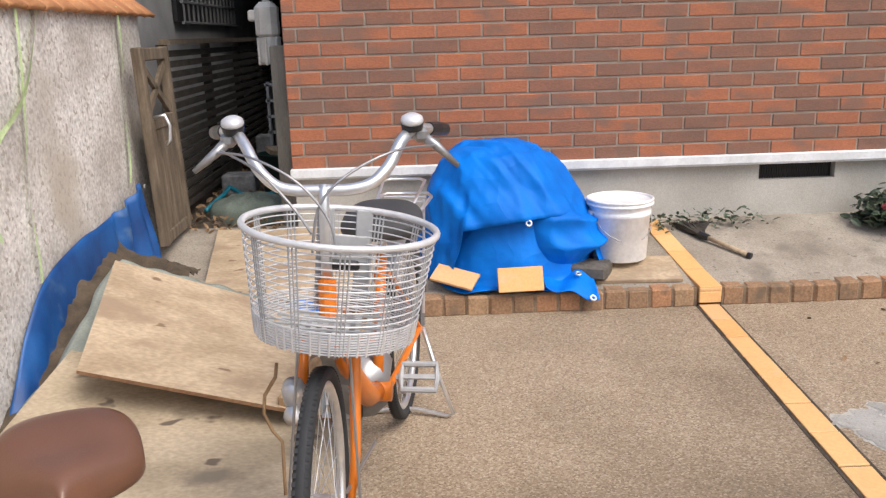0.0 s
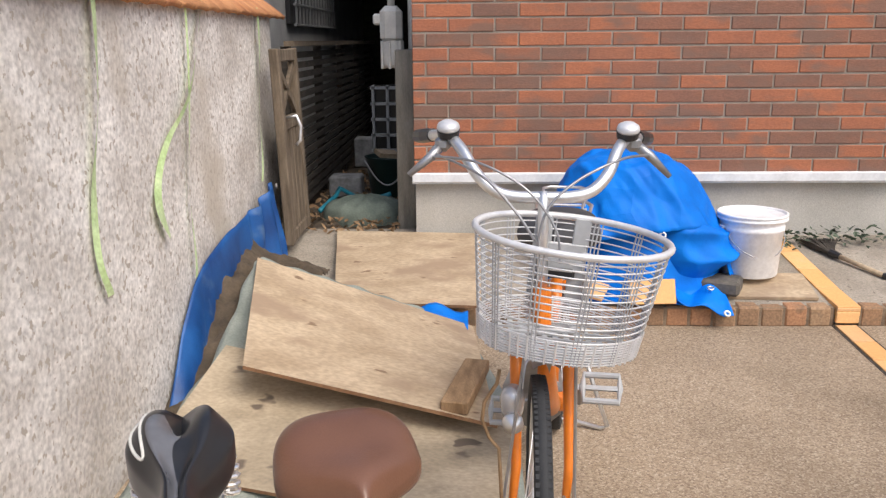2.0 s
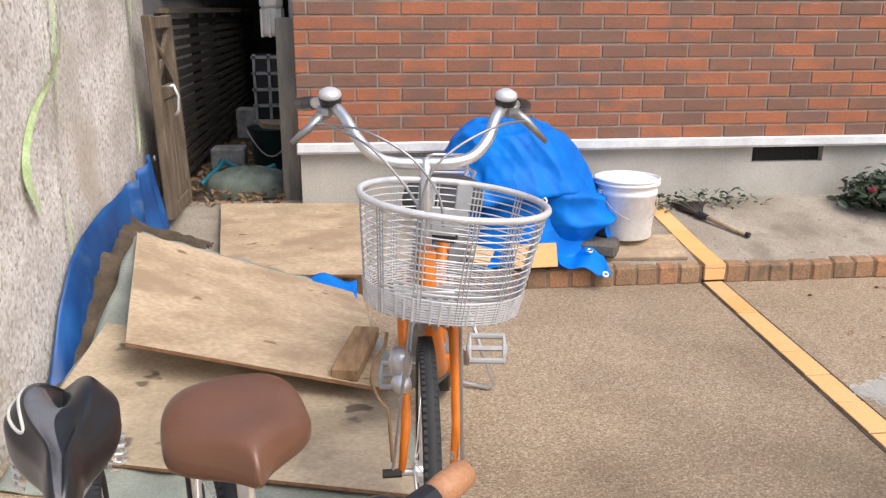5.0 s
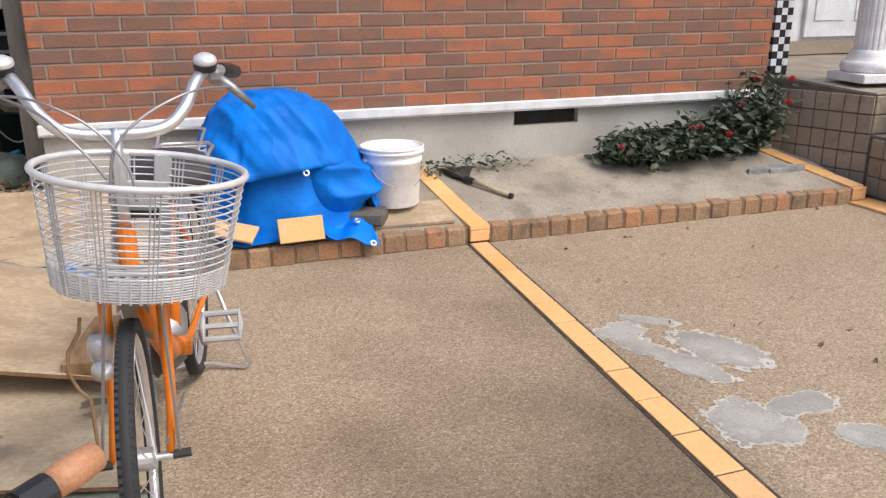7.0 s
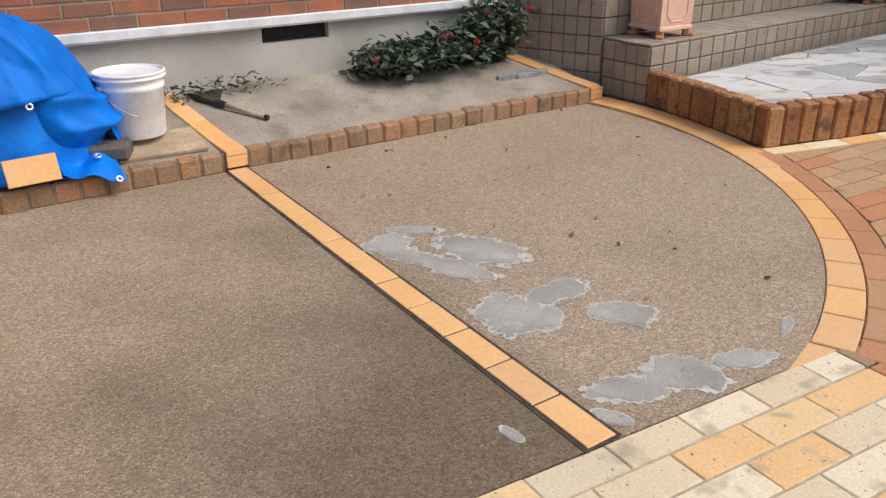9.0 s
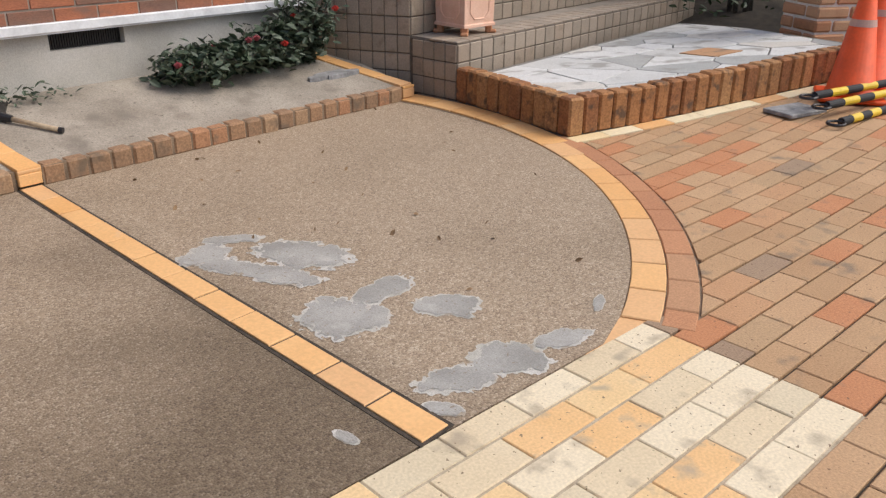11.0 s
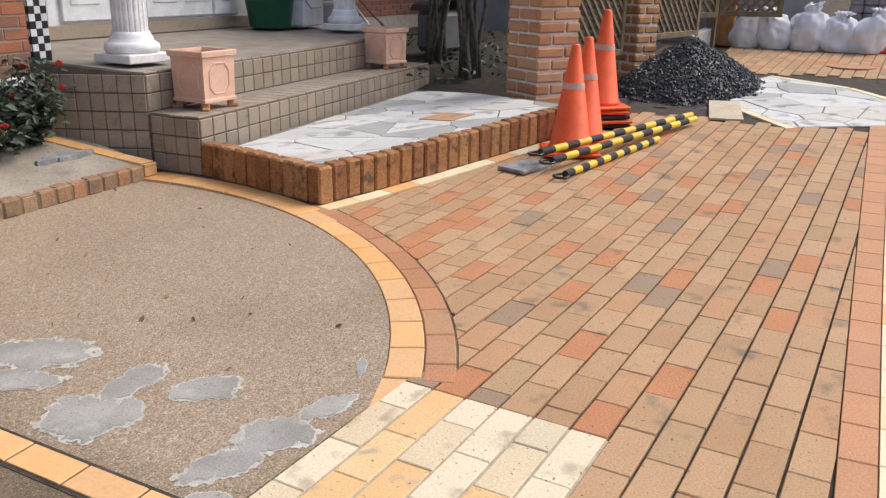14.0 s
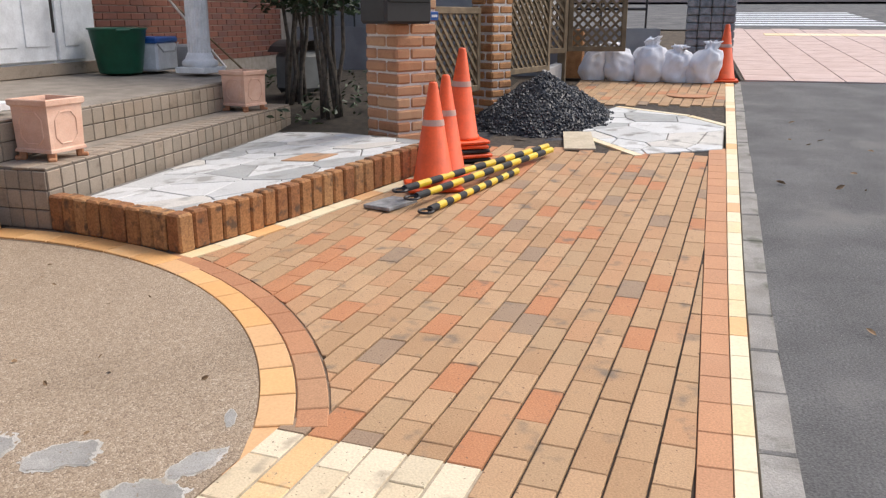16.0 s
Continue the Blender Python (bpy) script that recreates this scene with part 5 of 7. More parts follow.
part("bars", bars, M_GREYSTEEL, win)

meter = thing("gas_meter", (-0.14, 0.4, 1.1), "white gas meter with its pipe on the alley wall", "gas meter")
part("body", Shape().box((-0.14, 0.42, 1.33), (0.12, 0.14, 0.2), bevel=0.03), M_BEIGE, meter)
part("lower_case", Shape().lathe([(0.055, 1.1), (0.062, 1.12), (0.062, 1.24), (0.05, 1.26)], 20, Matrix.Translation((-0.135, 0.42, 0))), M_BEIGE, meter, smooth=True)
for k in range(4):
    part("rib", Shape().box((-0.135 + 0.062 * math.cos(2.5 + k), 0.42 + 0.062 * math.sin(2.5 + k) - 0.0, 1.17), (0.016, 0.016, 0.15), bevel=0.004), M_BEIGE, meter)
part("pipe", Shape().tube([(-0.14, 0.42, 1.42), (-0.14, 0.42, 1.48), (-0.11, 0.42, 1.52), (-0.06, 0.42, 1.52), (-0.03, 0.42, 1.47), (-0.03, 0.42, 0.9)], 0.02, 10), M_BEIGE, meter, "white painted pipe", True)
part("valve", Shape().box((-0.215, 0.42, 1.36), (0.05, 0.06, 0.06), bevel=0.01), M_BEIGE, meter)

tubd = thing("dark_bucket", (-0.2, 1.0, 0.2), "dark green plastic bucket full of odds and ends", "bucket")
part("bucket_wall", Shape().lathe([(0.12, 0.22), (0.125, 0.24), (0.155, 0.5), (0.165, 0.51), (0.15, 0.51), (0.12, 0.26)], 26, Matrix.Translation((-0.24, 1.15, 0))), M_DARKGREEN, tubd, smooth=True)
part("bail", Shape().tube([(-0.39 + 0.3 * t, 1.02 - 0.03 * math.sin(3.14 * t), 0.5 - 0.16 * math.sin(3.14 * t)) for t in [i / 10 for i in range(11)]], 0.006, 6), M_GREYSTEEL, tubd, smooth=True)
part("wood_scrap", Shape().box((0, 0, 0), (0.14, 0.1, 0.03), pose(-0.25, 1.1, 0.53, 12, 8, 30)), M_PLY, tubd, "pale wood scrap")
crate = thing("crate", (-0.2, 1.9, 0.4), "black plastic crate standing on end", "crate")
part("crate_back", Shape().box((-0.26, 1.95, 0.68), (0.36, 0.03, 0.5)), M_BLACK, crate)
cr = Shape()
for k in range(4):
    cr.box((-0.42 + 0.105 * k, 1.9, 0.68), (0.02, 0.05, 0.5))
for k in range(5):
    cr.box((-0.26, 1.9, 0.45 + 0.115 * k), (0.36, 0.05, 0.02))
part("crate_ribs", cr, M_GREYPLASTIC, crate)
bagc = thing("canvas_bag", (-0.3, 0.55, 0.22), "flat grey-green canvas bag lying at the alley mouth", "bag")
part("bag", Shape().grid(lambda u, v: (-0.33 + (0.24 + 0.02 * math.sin(6 * u * 6.28)) * math.cos(2 * math.pi * u) * math.sin(math.pi * (0.5 * v + 0.0)) * 1.0, 0.55 + 0.2 * math.sin(2 * math.pi * u) * math.sin(math.pi * 0.5 * v), 0.2 + 0.15 * math.cos(math.pi * 0.5 * v) ** 0.5 + 0.012 * math.sin(9 * u * 6.28 + v * 5)), 32, 10, wrap=True), M_CANVAS, bagc, smooth=True)
hose = thing("hose", (-0.4, 0.8, 0.25), "loop of blue garden hose on the ground", "hose")
part("loop", Shape().tube([(-0.6 + 0.1 * math.sin(t * 2), 0.5 + 0.5 * t, 0.27 + 0.06 * math.sin(3 * t)) if t < 0.4 else (-0.6 + 0.6 * (t - 0.4) + 0.06, 0.72 + 0.15 * math.sin(t * 5), 0.34 + 0.03 * math.sin(t * 7)) for t in [i / 24 for i in range(25)]], 0.014, 8), M_HOSE, hose, smooth=True)
for k, (bx, by, bz) in enumerate(((-0.55, 1.3, 0.24), (-0.5, 2.6, 0.3), (-0.3, 3.0, 0.36))):
    single("concrete_block", Shape().box((bx, by, bz + 0.05), (0.22 + 0.1 * k, 0.18, 0.14 + 0.1 * k), bevel=0.01), M_GREYBLOCK, "rough grey concrete block in the alley", "block", group="blocks in the alley")

# ---- blue tarpaulin over a heap ----
tarp = thing("tarpaulin", (1.08, -0.45, 0.1), "bright blue tarpaulin draped in folds over a low heap", "tarpaulin")


def reach(t):
    """How far the heap spreads in each direction."""
    c = math.cos(t)
    return 0.36 + 0.05 * c + 0.09 * c * c + 0.008 * math.sin(3 * t + 1)


def crease(t, v):
    """Folds that start on the shoulder and deepen towards the hem."""
    ridge = lambda f, o: 0.5 - abs(noise.noise((math.cos(t) * f + o, math.sin(t) * f - 0.5 * v, o + v * 0.7)))
    return v ** 3 * (0.05 * (ridge(1.4, 1.7) - 0.35) + 0.014 * (ridge(5.0, 4.1) - 0.35)) + 0.004 * noise.noise((math.cos(t) * 7, math.sin(t) * 7, v * 7))


def heap_point(t, v):
    rr = reach(t) * v ** 0.85 + crease(t, v)
    x = 1.045 + rr * math.cos(t)
    y = -0.42 + rr * 0.88 * math.sin(t)
    power = 3.4 - 1.2 * math.cos(t)
    z = 0.13 + 0.598 * (1 - v ** power) + 0.01 * noise.noise((x * 5, y * 5, 4))
    # shallow creases that run slantwise over the top
    z -= 0.018 * max(0.0, 1 - abs(noise.noise((x * 4 + y * 3, x * 1.2 - y * 5, 2))) * 6) * (1 - v)
    for size, depth, o in ((2.6, 0.026, 7.0), (5.5, 0.013, 2.0), (11.0, 0.005, 4.0)):
        fold = max(0.0, 1 - abs(noise.noise((x * size + z * size * 0.8, y * size - z * size * 0.5, o))) * 5)
        x, y, z = x + depth * fold * math.cos(t) * v, y + depth * fold * math.sin(t) * v, z + depth * fold * (1 - v)
    return x, min(y, -0.045), z


def tarp_fn(u, v):
    """u round the heap, v from the top down to a slanting hem."""
    t = 2 * math.pi * u - math.pi
    k = max(0.0, min(1.0, (t + 2.35) / 0.2)) * max(0.0, min(1.0, (-0.35 - t) / 0.3))
    hem = 1.0 - k * (0.1 + 0.17 * (t + 2.35) / 2.0)
    x, y, z = heap_point(t, v * hem)
    flare = 0.02 * k * max(0.0, v - 0.85) / 0.15
    return (x + flare * math.cos(t), y + flare * math.sin(t), max(z, ramp_z(y) + 0.012))


solid(part("cover", Shape().grid(tarp_fn, 190, 56, wrap=True), M_TARP, tarp, smooth=True), 0.003)


def under_fn(u, v):
    """The lower layer that shows under the hem and spreads on the ground."""
    t = -math.pi + math.pi * u
    rr = reach(t) * (0.68 + 0.25 * v) + 0.5 * crease(t, 0.5 + 0.5 * v) + (0.09 * (v - 0.8) * 5 * (0.6 + 0.4 * math.sin(5 * t)) if v > 0.8 else 0)
    y = -0.42 + rr * 0.9 * math.sin(t)
    z = 0.47 - 0.37 * min(1.0, v / 0.86)
    return (1.045 + rr * math.cos(t), y, max(z, ramp_z(y) + 0.01 + 0.012 * abs(math.sin(6 * t)) * (v > 0.8)))


solid(part("under_layer", Shape().grid(under_fn, 110, 26), M_TARP, tarp, smooth=True), 0.003)


def gather_fn(u, v):
    """The gathered side by the pail: a lip that swells outward in swooping folds, then tucks under."""
    t = radians(-72 + 84 * u)
    grow = min(1.0, 1.7 * u + 0.15)
    swell = math.sin(math.pi * min(1.0, v / 0.74)) ** 0.8 if v < 0.74 else -0.35 * (v - 0.74) / 0.26
    fold = 1 - abs(math.sin(9.5 * v + 2.4 * u + 0.9 * math.sin(4 * u)))
    rr = reach(t) * (0.72 + 0.1 * v) + (0.1 * swell + 0.045 * fold * (1 - 0.5 * v)) * grow + 0.016 * noise.noise((u * 5, v * 5, 3)) - 0.14 * max(0.0, 1 - u / 0.2) ** 1.5
    y = -0.42 + rr * 0.93 * math.sin(t)
    z = 0.47 - 0.05 * u - 0.33 * v + 0.025 * math.sin(7 * u + 3 * v)
    return (1.045 + rr * math.cos(t), min(y, -0.06), max(z, ramp_z(y) + 0.01))


solid(part("gathered_side", Shape().grid(gather_fn, 90, 60), M_TARP, tarp, smooth=True), 0.003)


def tail_fn(u, v):
    x = 1.2 + 0.24 * u
    y = -0.6 - 0.185 * v - 0.035 * u
    return (x, y, 0.15 + 0.02 * math.sin(u * 10 + v * 3) * (1 - v * 0.4) - 0.06 * v * v * u - 0.025 * v)


solid(part("tail", Shape().grid(tail_fn, 24, 14), M_TARP, tarp, smooth=True), 0.003)
for ex, ey, ez, rx, ry in ((1.135, -0.722, 0.408, 66, 4), (1.405, -0.835, 0.085, 40, 10), (1.36, -0.72, 0.165, 20, 0)):
    ring = part("eyelet", Shape().tube([(0.012 * math.cos(t), 0.012 * math.sin(t), 0) for t in [2 * math.pi * i / 16 for i in range(16)]], 0.005, 6, True, pose(ex, ey, ez, rx, ry, 0)), M_STEEL, tarp, "shiny metal eyelet", True)
# tiles that hold the sheet down
for tx, ty, tz, rx, ry, rz, lab in ((1.09, -0.775, 0.165, 68, 0, 4, "pale orange ceramic tile leaning on the tarpaulin"), (0.8, -0.7, 0.165, 24, 10, -24, "pale orange ceramic tile lying on the tarpaulin")):
    single("loose_tile", Shape().box((0, 0, 0), (0.205, 0.11, 0.014), pose(tx, ty, tz, rx, ry, rz), 0.002), M_ORANGE, lab, "tile", group="loose tiles")
single("stone_wedge", Shape().box((0, 0, 0.035), (0.2, 0.15, 0.07), turned(1.43, -0.6, 0.115, -24), 0.014), M_DARKSTONE, "dark grey stone under the tarpaulin edge", "stone")

# pail on a board
single("pail_board", Shape().box((0, 0, 0.01), (0.4, 0.24, 0.018), turned(1.66, -0.56, 0.118, -3) @ Matrix.Rotation(radians(11), 4, "X"), 0.002), M_PLY, "small plywood board under the pail", "board")
pail = thing("pail", (1.64, -0.5, 0.16), "white plastic pail with a ribbed rim and wire handle", "pail")
PM = Matrix.Translation((1.608, -0.455, 0.165)) @ Matrix.Diagonal((1, 1, 0.905, 1))
part("pail_wall", Shape().lathe([(0.127, 0), (0.131, 0.006), (0.143, 0.235), (0.148, 0.238), (0.148, 0.262), (0.142, 0.265), (0.15, 0.29), (0.16, 0.292), (0.16, 0.302), (0.155, 0.304), (0.155, 0.312), (0.16, 0.315), (0.159, 0.324), (0.15, 0.326), (0.145, 0.31), (0.12, 0.02)], 44, PM), M_BUCKET, pail, smooth=True)
part("lid", Shape().lathe([(0.15, 0.306), (0.151, 0.316), (0.14, 0.312), (0.0, 0.311)], 44, PM), M_BUCKET, pail, smooth=True)
part("bail", Shape().tube([(0.15 * math.cos(a), -0.15 * math.sin(a) * 0.75 - 0.02, 0.25 - 0.14 * math.sin(a)) for a in [math.pi * i / 14 for i in range(15)]], 0.0025, 6, False, PM @ Matrix.Rotation(0.25, 4, "Z")), M_GREYSTEEL, pail, "thin wire handle", True)
for s in (-1, 1):
    part("lug", Shape().box((s * 0.152, 0, 0.25), (0.016, 0.03, 0.03), PM @ Matrix.Rotation(0.25, 4, "Z"), 0.004), M_BUCKET, pail)

# small broom on the apron
broom = thing("hand_broom", (2.1, -0.35, 0.17), "small broom with dark bristles and a wooden handle", "broom")
part("handle", Shape().tube([(2.1, -0.29, ramp_z(-0.29) + 0.024), (2.24, -0.48, ramp_z(-0.48) + 0.016)], 0.012, 10), M_PLY, broom, smooth=True)
part("binding", Shape().tube([(2.075, -0.255, ramp_z(-0.255) + 0.026), (2.105, -0.297, ramp_z(-0.297) + 0.025)], [0.022, 0.016], 10), M_BLACK, broom, "black binding")
bristles = Shape()
rb = random.Random(4)
for _ in range(170):
    w = rb.random()
    ey = -0.075 + rb.uniform(-0.02, 0.015)
    bristles.tube([(2.082 + 0.02 * (w - 0.5), -0.262, ramp_z(-0.262) + 0.026), (2.07 + 0.12 * (w - 0.5), -0.17, ramp_z(-0.17) + 0.03 * rb.random() + 0.01), (2.085 + 0.2 * (w - 0.5), ey, ramp_z(ey) + 0.006 + 0.012 * rb.random())], [0.004, 0.004, 0.002], 4)
tagged(part("bristle", bristles, M_DARKWOOD, broom, "worn dark bristles"), kind="stuff")
part("tip", Shape().tube([(2.236, -0.475, ramp_z(-0.475) + 0.016), (2.248, -0.491, ramp_z(-0.49) + 0.016)], 0.0145, 10), M_BLACK, broom, "black end cap")
single("flat_stone", Shape().prism(blob(3.98, -0.42, 0.17, 0.06, 0.1, 12, 0), ramp_z(-0.42) - 0.01, ramp_z(-0.42) + 0.02, bevel=0.005), M_GREYBLOCK, "flat grey stone beside the rose bush", "stone")


# ---- rose bush, weeds ----
def bush():
    r = random.Random(11)
    ob = thing("rose_bush", (3.6, -0.2, 0.2), "sprawling rose bush with small red blooms against the wall", "bush")
    twigs, leaves, red, pink = Shape(), Shape(), [], []
    for k in range(110):
        x = r.uniform(2.95, 4.1)
        right = max(0.0, (x - 3.3) / 0.8)
        h = r.uniform(0.05, 0.17) + right ** 1.2 * r.uniform(0.05, 0.45)
        y = r.uniform(-0.42, -0.08) - 0.02 * right
        base = Vector((min(4.0, x + r.uniform(-0.1, 0.25)), -0.12, ramp_z(-0.12)))
        tip = Vector((x, y, ramp_z(y) + h))
        mid = (base + tip) / 2 + Vector((r.uniform(-0.06, 0.06), r.uniform(-0.05, 0.02), 0.07))
        twigs.tube([base, mid, tip], [0.005, 0.004, 0.002], 5)
        for _ in range(34):
            t = r.random()
            p = base.lerp(mid, t * 2) if t < 0.5 else mid.lerp(tip, t * 2 - 1)
            p = p + Vector((r.gauss(0, 0.045), r.gauss(0, 0.04), r.gauss(0, 0.03)))
            p.z = max(p.z, ramp_z(p.y) + 0.012)
            p.y = min(p.y, -0.03)
            leaf(leaves, p, r, r.uniform(0.02, 0.04))
        if k % 11 == 0:
            (red if x > 3.6 else pink).append(tip + Vector((0, -0.03, 0.03)))
    part("twigs", twigs, M_BARK, ob)
    tagged(part("leaves", leaves, M_LEAF, ob), kind="stuff")
    for group, mat in ((red, M_FLOWER), (pink, M_PINKFLOWER)):
        for c in group:
            f = Shape()
            for k in range(10):
                m = Matrix.Translation(c) @ Matrix.Rotation(k * 2.4, 4, "Z") @ Matrix.Rotation(0.5 + 0.1 * k, 4, "X")
                f.add([(-0.01, 0, 0), (0.01, 0, 0), (0.017, 0.022, 0.004), (0, 0.034, 0.008), (-0.017, 0.022, 0.004)], [(0, 1, 2, 3, 4)], m)
            part("bloom", f, mat, ob, "small red bloom" if mat is M_FLOWER else "fading pink bloom")


bush()


def weeds(cx, cy, n, spread, seed, label):
    r = random.Random(seed)
    sh = Shape()
    for _ in range(n):
        p = Vector((cx + r.gauss(0, spread), min(cy + r.gauss(0, 0.04), -0.02), 0))
        p.z = ramp_z(p.y) + r.uniform(0.01, 0.075)
        leaf(sh, p, r, r.uniform(0.01, 0.026))
    single("weeds", sh, M_LEAF, label, "weeds", kind="stuff")


weeds(2.25, -0.09, 80, 0.12, 31, "small green weeds at the foot of the wall")
weeds(1.9, -0.12, 60, 0.09, 32, "dry low weeds beside the pail")
lf = Shape()
r12 = random.Random(12)
for _ in range(34):
    px, py = r12.uniform(2.2, 4.0), r12.uniform(-3.0, -0.8)
    if math.hypot(px - CX, py - CY) < RAD - 0.05:
        leaf(lf, Vector((px, py, 0.006)), r12, r12.uniform(0.008, 0.02))
for _ in range(26):
    px = r12.uniform(2.5, 9.0)
    py = r12.uniform(-6.8, -5.1)
    leaf(lf, Vector((px, py, rise(px) + 0.0)), r12, r12.uniform(0.015, 0.035))
single("fallen_leaves", lf, M_BLOCK, "a few dry fallen leaves on the ground", "leaves", kind="stuff")


# ---- bicycles ----
def wheel(parent, hub, axis_deg, r, tyre_r, mat_tyre=None, spokes=28):
    """A spoked wheel; axis_deg turns its plane about the vertical from the y direction."""
    m = Matrix.Translation(hub) @ Matrix.Rotation(radians(axis_deg), 4, "Z")
    circle = lambda rr, n: [(0, rr * math.cos(2 * math.pi * i / n), rr * math.sin(2 * math.pi * i / n)) for i in range(n)]
    w = part("wheel", Shape().tube(circle(r - tyre_r * 2 - 0.004, 48), 0.011, 8, True, m), M_STEEL, parent, smooth=True)
    part("tyre", Shape().tube(circle(r - tyre_r, 56), tyre_r, 10, True, m), mat_tyre or M_RUBBER, w, "black rubber tyre", True)
    tread = Shape()
    for k in range(120):
        q = m @ Matrix.Rotation(2 * math.pi * k / 120, 4, "X")
        for s in (-1, 1):
            tread.box((s * tyre_r * 0.55, 0, r - tyre_r * 0.16), (tyre_r * 0.6, 0.009, 0.0006), q)
    part("tread", tread, mat_tyre or M_RUBBER, w)
    sp = Shape()
    for k in range(spokes):
        a = 2 * math.pi * k / spokes
        s = 1 if k % 2 else -1
        sp.tube([(s * 0.028, 0.022 * math.cos(a + s * 1.2), 0.022 * math.sin(a + s * 1.2)), (0, (r - 0.05) * math.cos(a), (r - 0.05) * math.sin(a))], 0.0012, 4, False, m)
    part("spokes", sp, M_STEEL, w)
    part("hub", Shape().tube([(-0.06, 0, 0), (-0.03, 0, 0), (-0.029, 0, 0), (0.029, 0, 0), (0.03, 0, 0), (0.06, 0, 0)], [0.008, 0.008, 0.024, 0.024, 0.008, 0.008], 14, False, m), M_STEEL, w)
    return w


def saddle(parent, c, heading, length, width, mat, m_extra=None, heart=False, thick=0.06):
    """A padded seat with wide wings and a narrow nose; heading: unit plan vector to the nose."""
    h = Vector((heading[0], heading[1], 0)).normalized()
    m = Matrix.Translation(c) @ Matrix.Rotation(math.atan2(h.y, h.x), 4, "Z") @ (m_extra or Matrix())
    ease = lambda a, b, k: (lambda q: q * q * (3 - 2 * q))(min(1.0, max(0.0, (k - a) / (b - a))))

    def point(s, a):
        """s from tail to nose, a round the section: 0 to pi over the top."""
        wings = 1 - ease(*((0.2, 0.72) if heart else (0.5, 0.98)), s)
        w = (width / 2) * ((0.3 if heart else 0.2) + (0.7 if heart else 0.8) * wings) * max(0.0, 1 - abs(2 * s - 1) ** (3.0 if heart else 2.6)) ** 0.5
        v, up = math.cos(a), math.sin(a)
        y = w * math.copysign(abs(v) ** 0.85, v)
        x = length * (s - 0.5)
        edge = abs(v)
        if heart:
            x += 0.3 * length * (1 - s) ** 2 * max(0.0, 1 - edge * 1.6) ** 0.8
            lobe = 0.5 + 0.5 * math.exp(-((edge - 0.5) / 0.32) ** 2)
        else:
            x -= 0.06 * length * edge ** 2 * (1 - s)
            lobe = 1.0
        swell = max(0.0, 1 - abs(2 * s - 1) ** 4) ** 0.5
        top = thick * ((0.42 if heart else 0.48) + 0.16 * (1 - s)) * swell * (lobe if s < 0.7 else 1 - (1 - lobe) * (1 - ease(0.7, 1.0, s)))
        z = top * max(up, 0.0) ** (0.62 if heart else 0.65 + 1.2 * ease(0.3, 0.8, s)) if up >= 0 else -thick * ((0.5 + 0.25 * wings) if heart else (0.32 + 0.18 * wings)) * swell * abs(up) ** 0.45
        z -= 0.02 * s ** 2 + 0.012 * math.exp(-(s - 0.5) ** 2 * 20)
        return (x, y, z)

    seat = part("saddle", Shape().grid(lambda u, v: point(v, 2 * math.pi * u), 64, 44, m, wrap=True), mat, parent, smooth=True)
    if heart:
        # a broad grey band down the middle and a pale drawn oval on one lobe
        lift = Matrix.Translation((0, 0, 0.0012))
        part("stripe_print", Shape().grid(lambda u, v: point(0.05 + 0.93 * v, math.pi * (0.56 + (0.085 - 0.02 * v) * (2 * u - 1) + 0.04 * math.sin(5 * v))), 9, 40, m @ lift), M_GREYVINYL, seat, "grey printed band", True)
        part("oval_print", Shape().tube([point(0.26 + 0.17 * math.cos(a), math.pi * (0.78 + 0.055 * math.sin(a))) for a in [2 * math.pi * i / 24 for i in range(24)]], 0.0022, 6, True, m @ lift), M_BEIGE, seat, "pale printed oval", True)
    return m


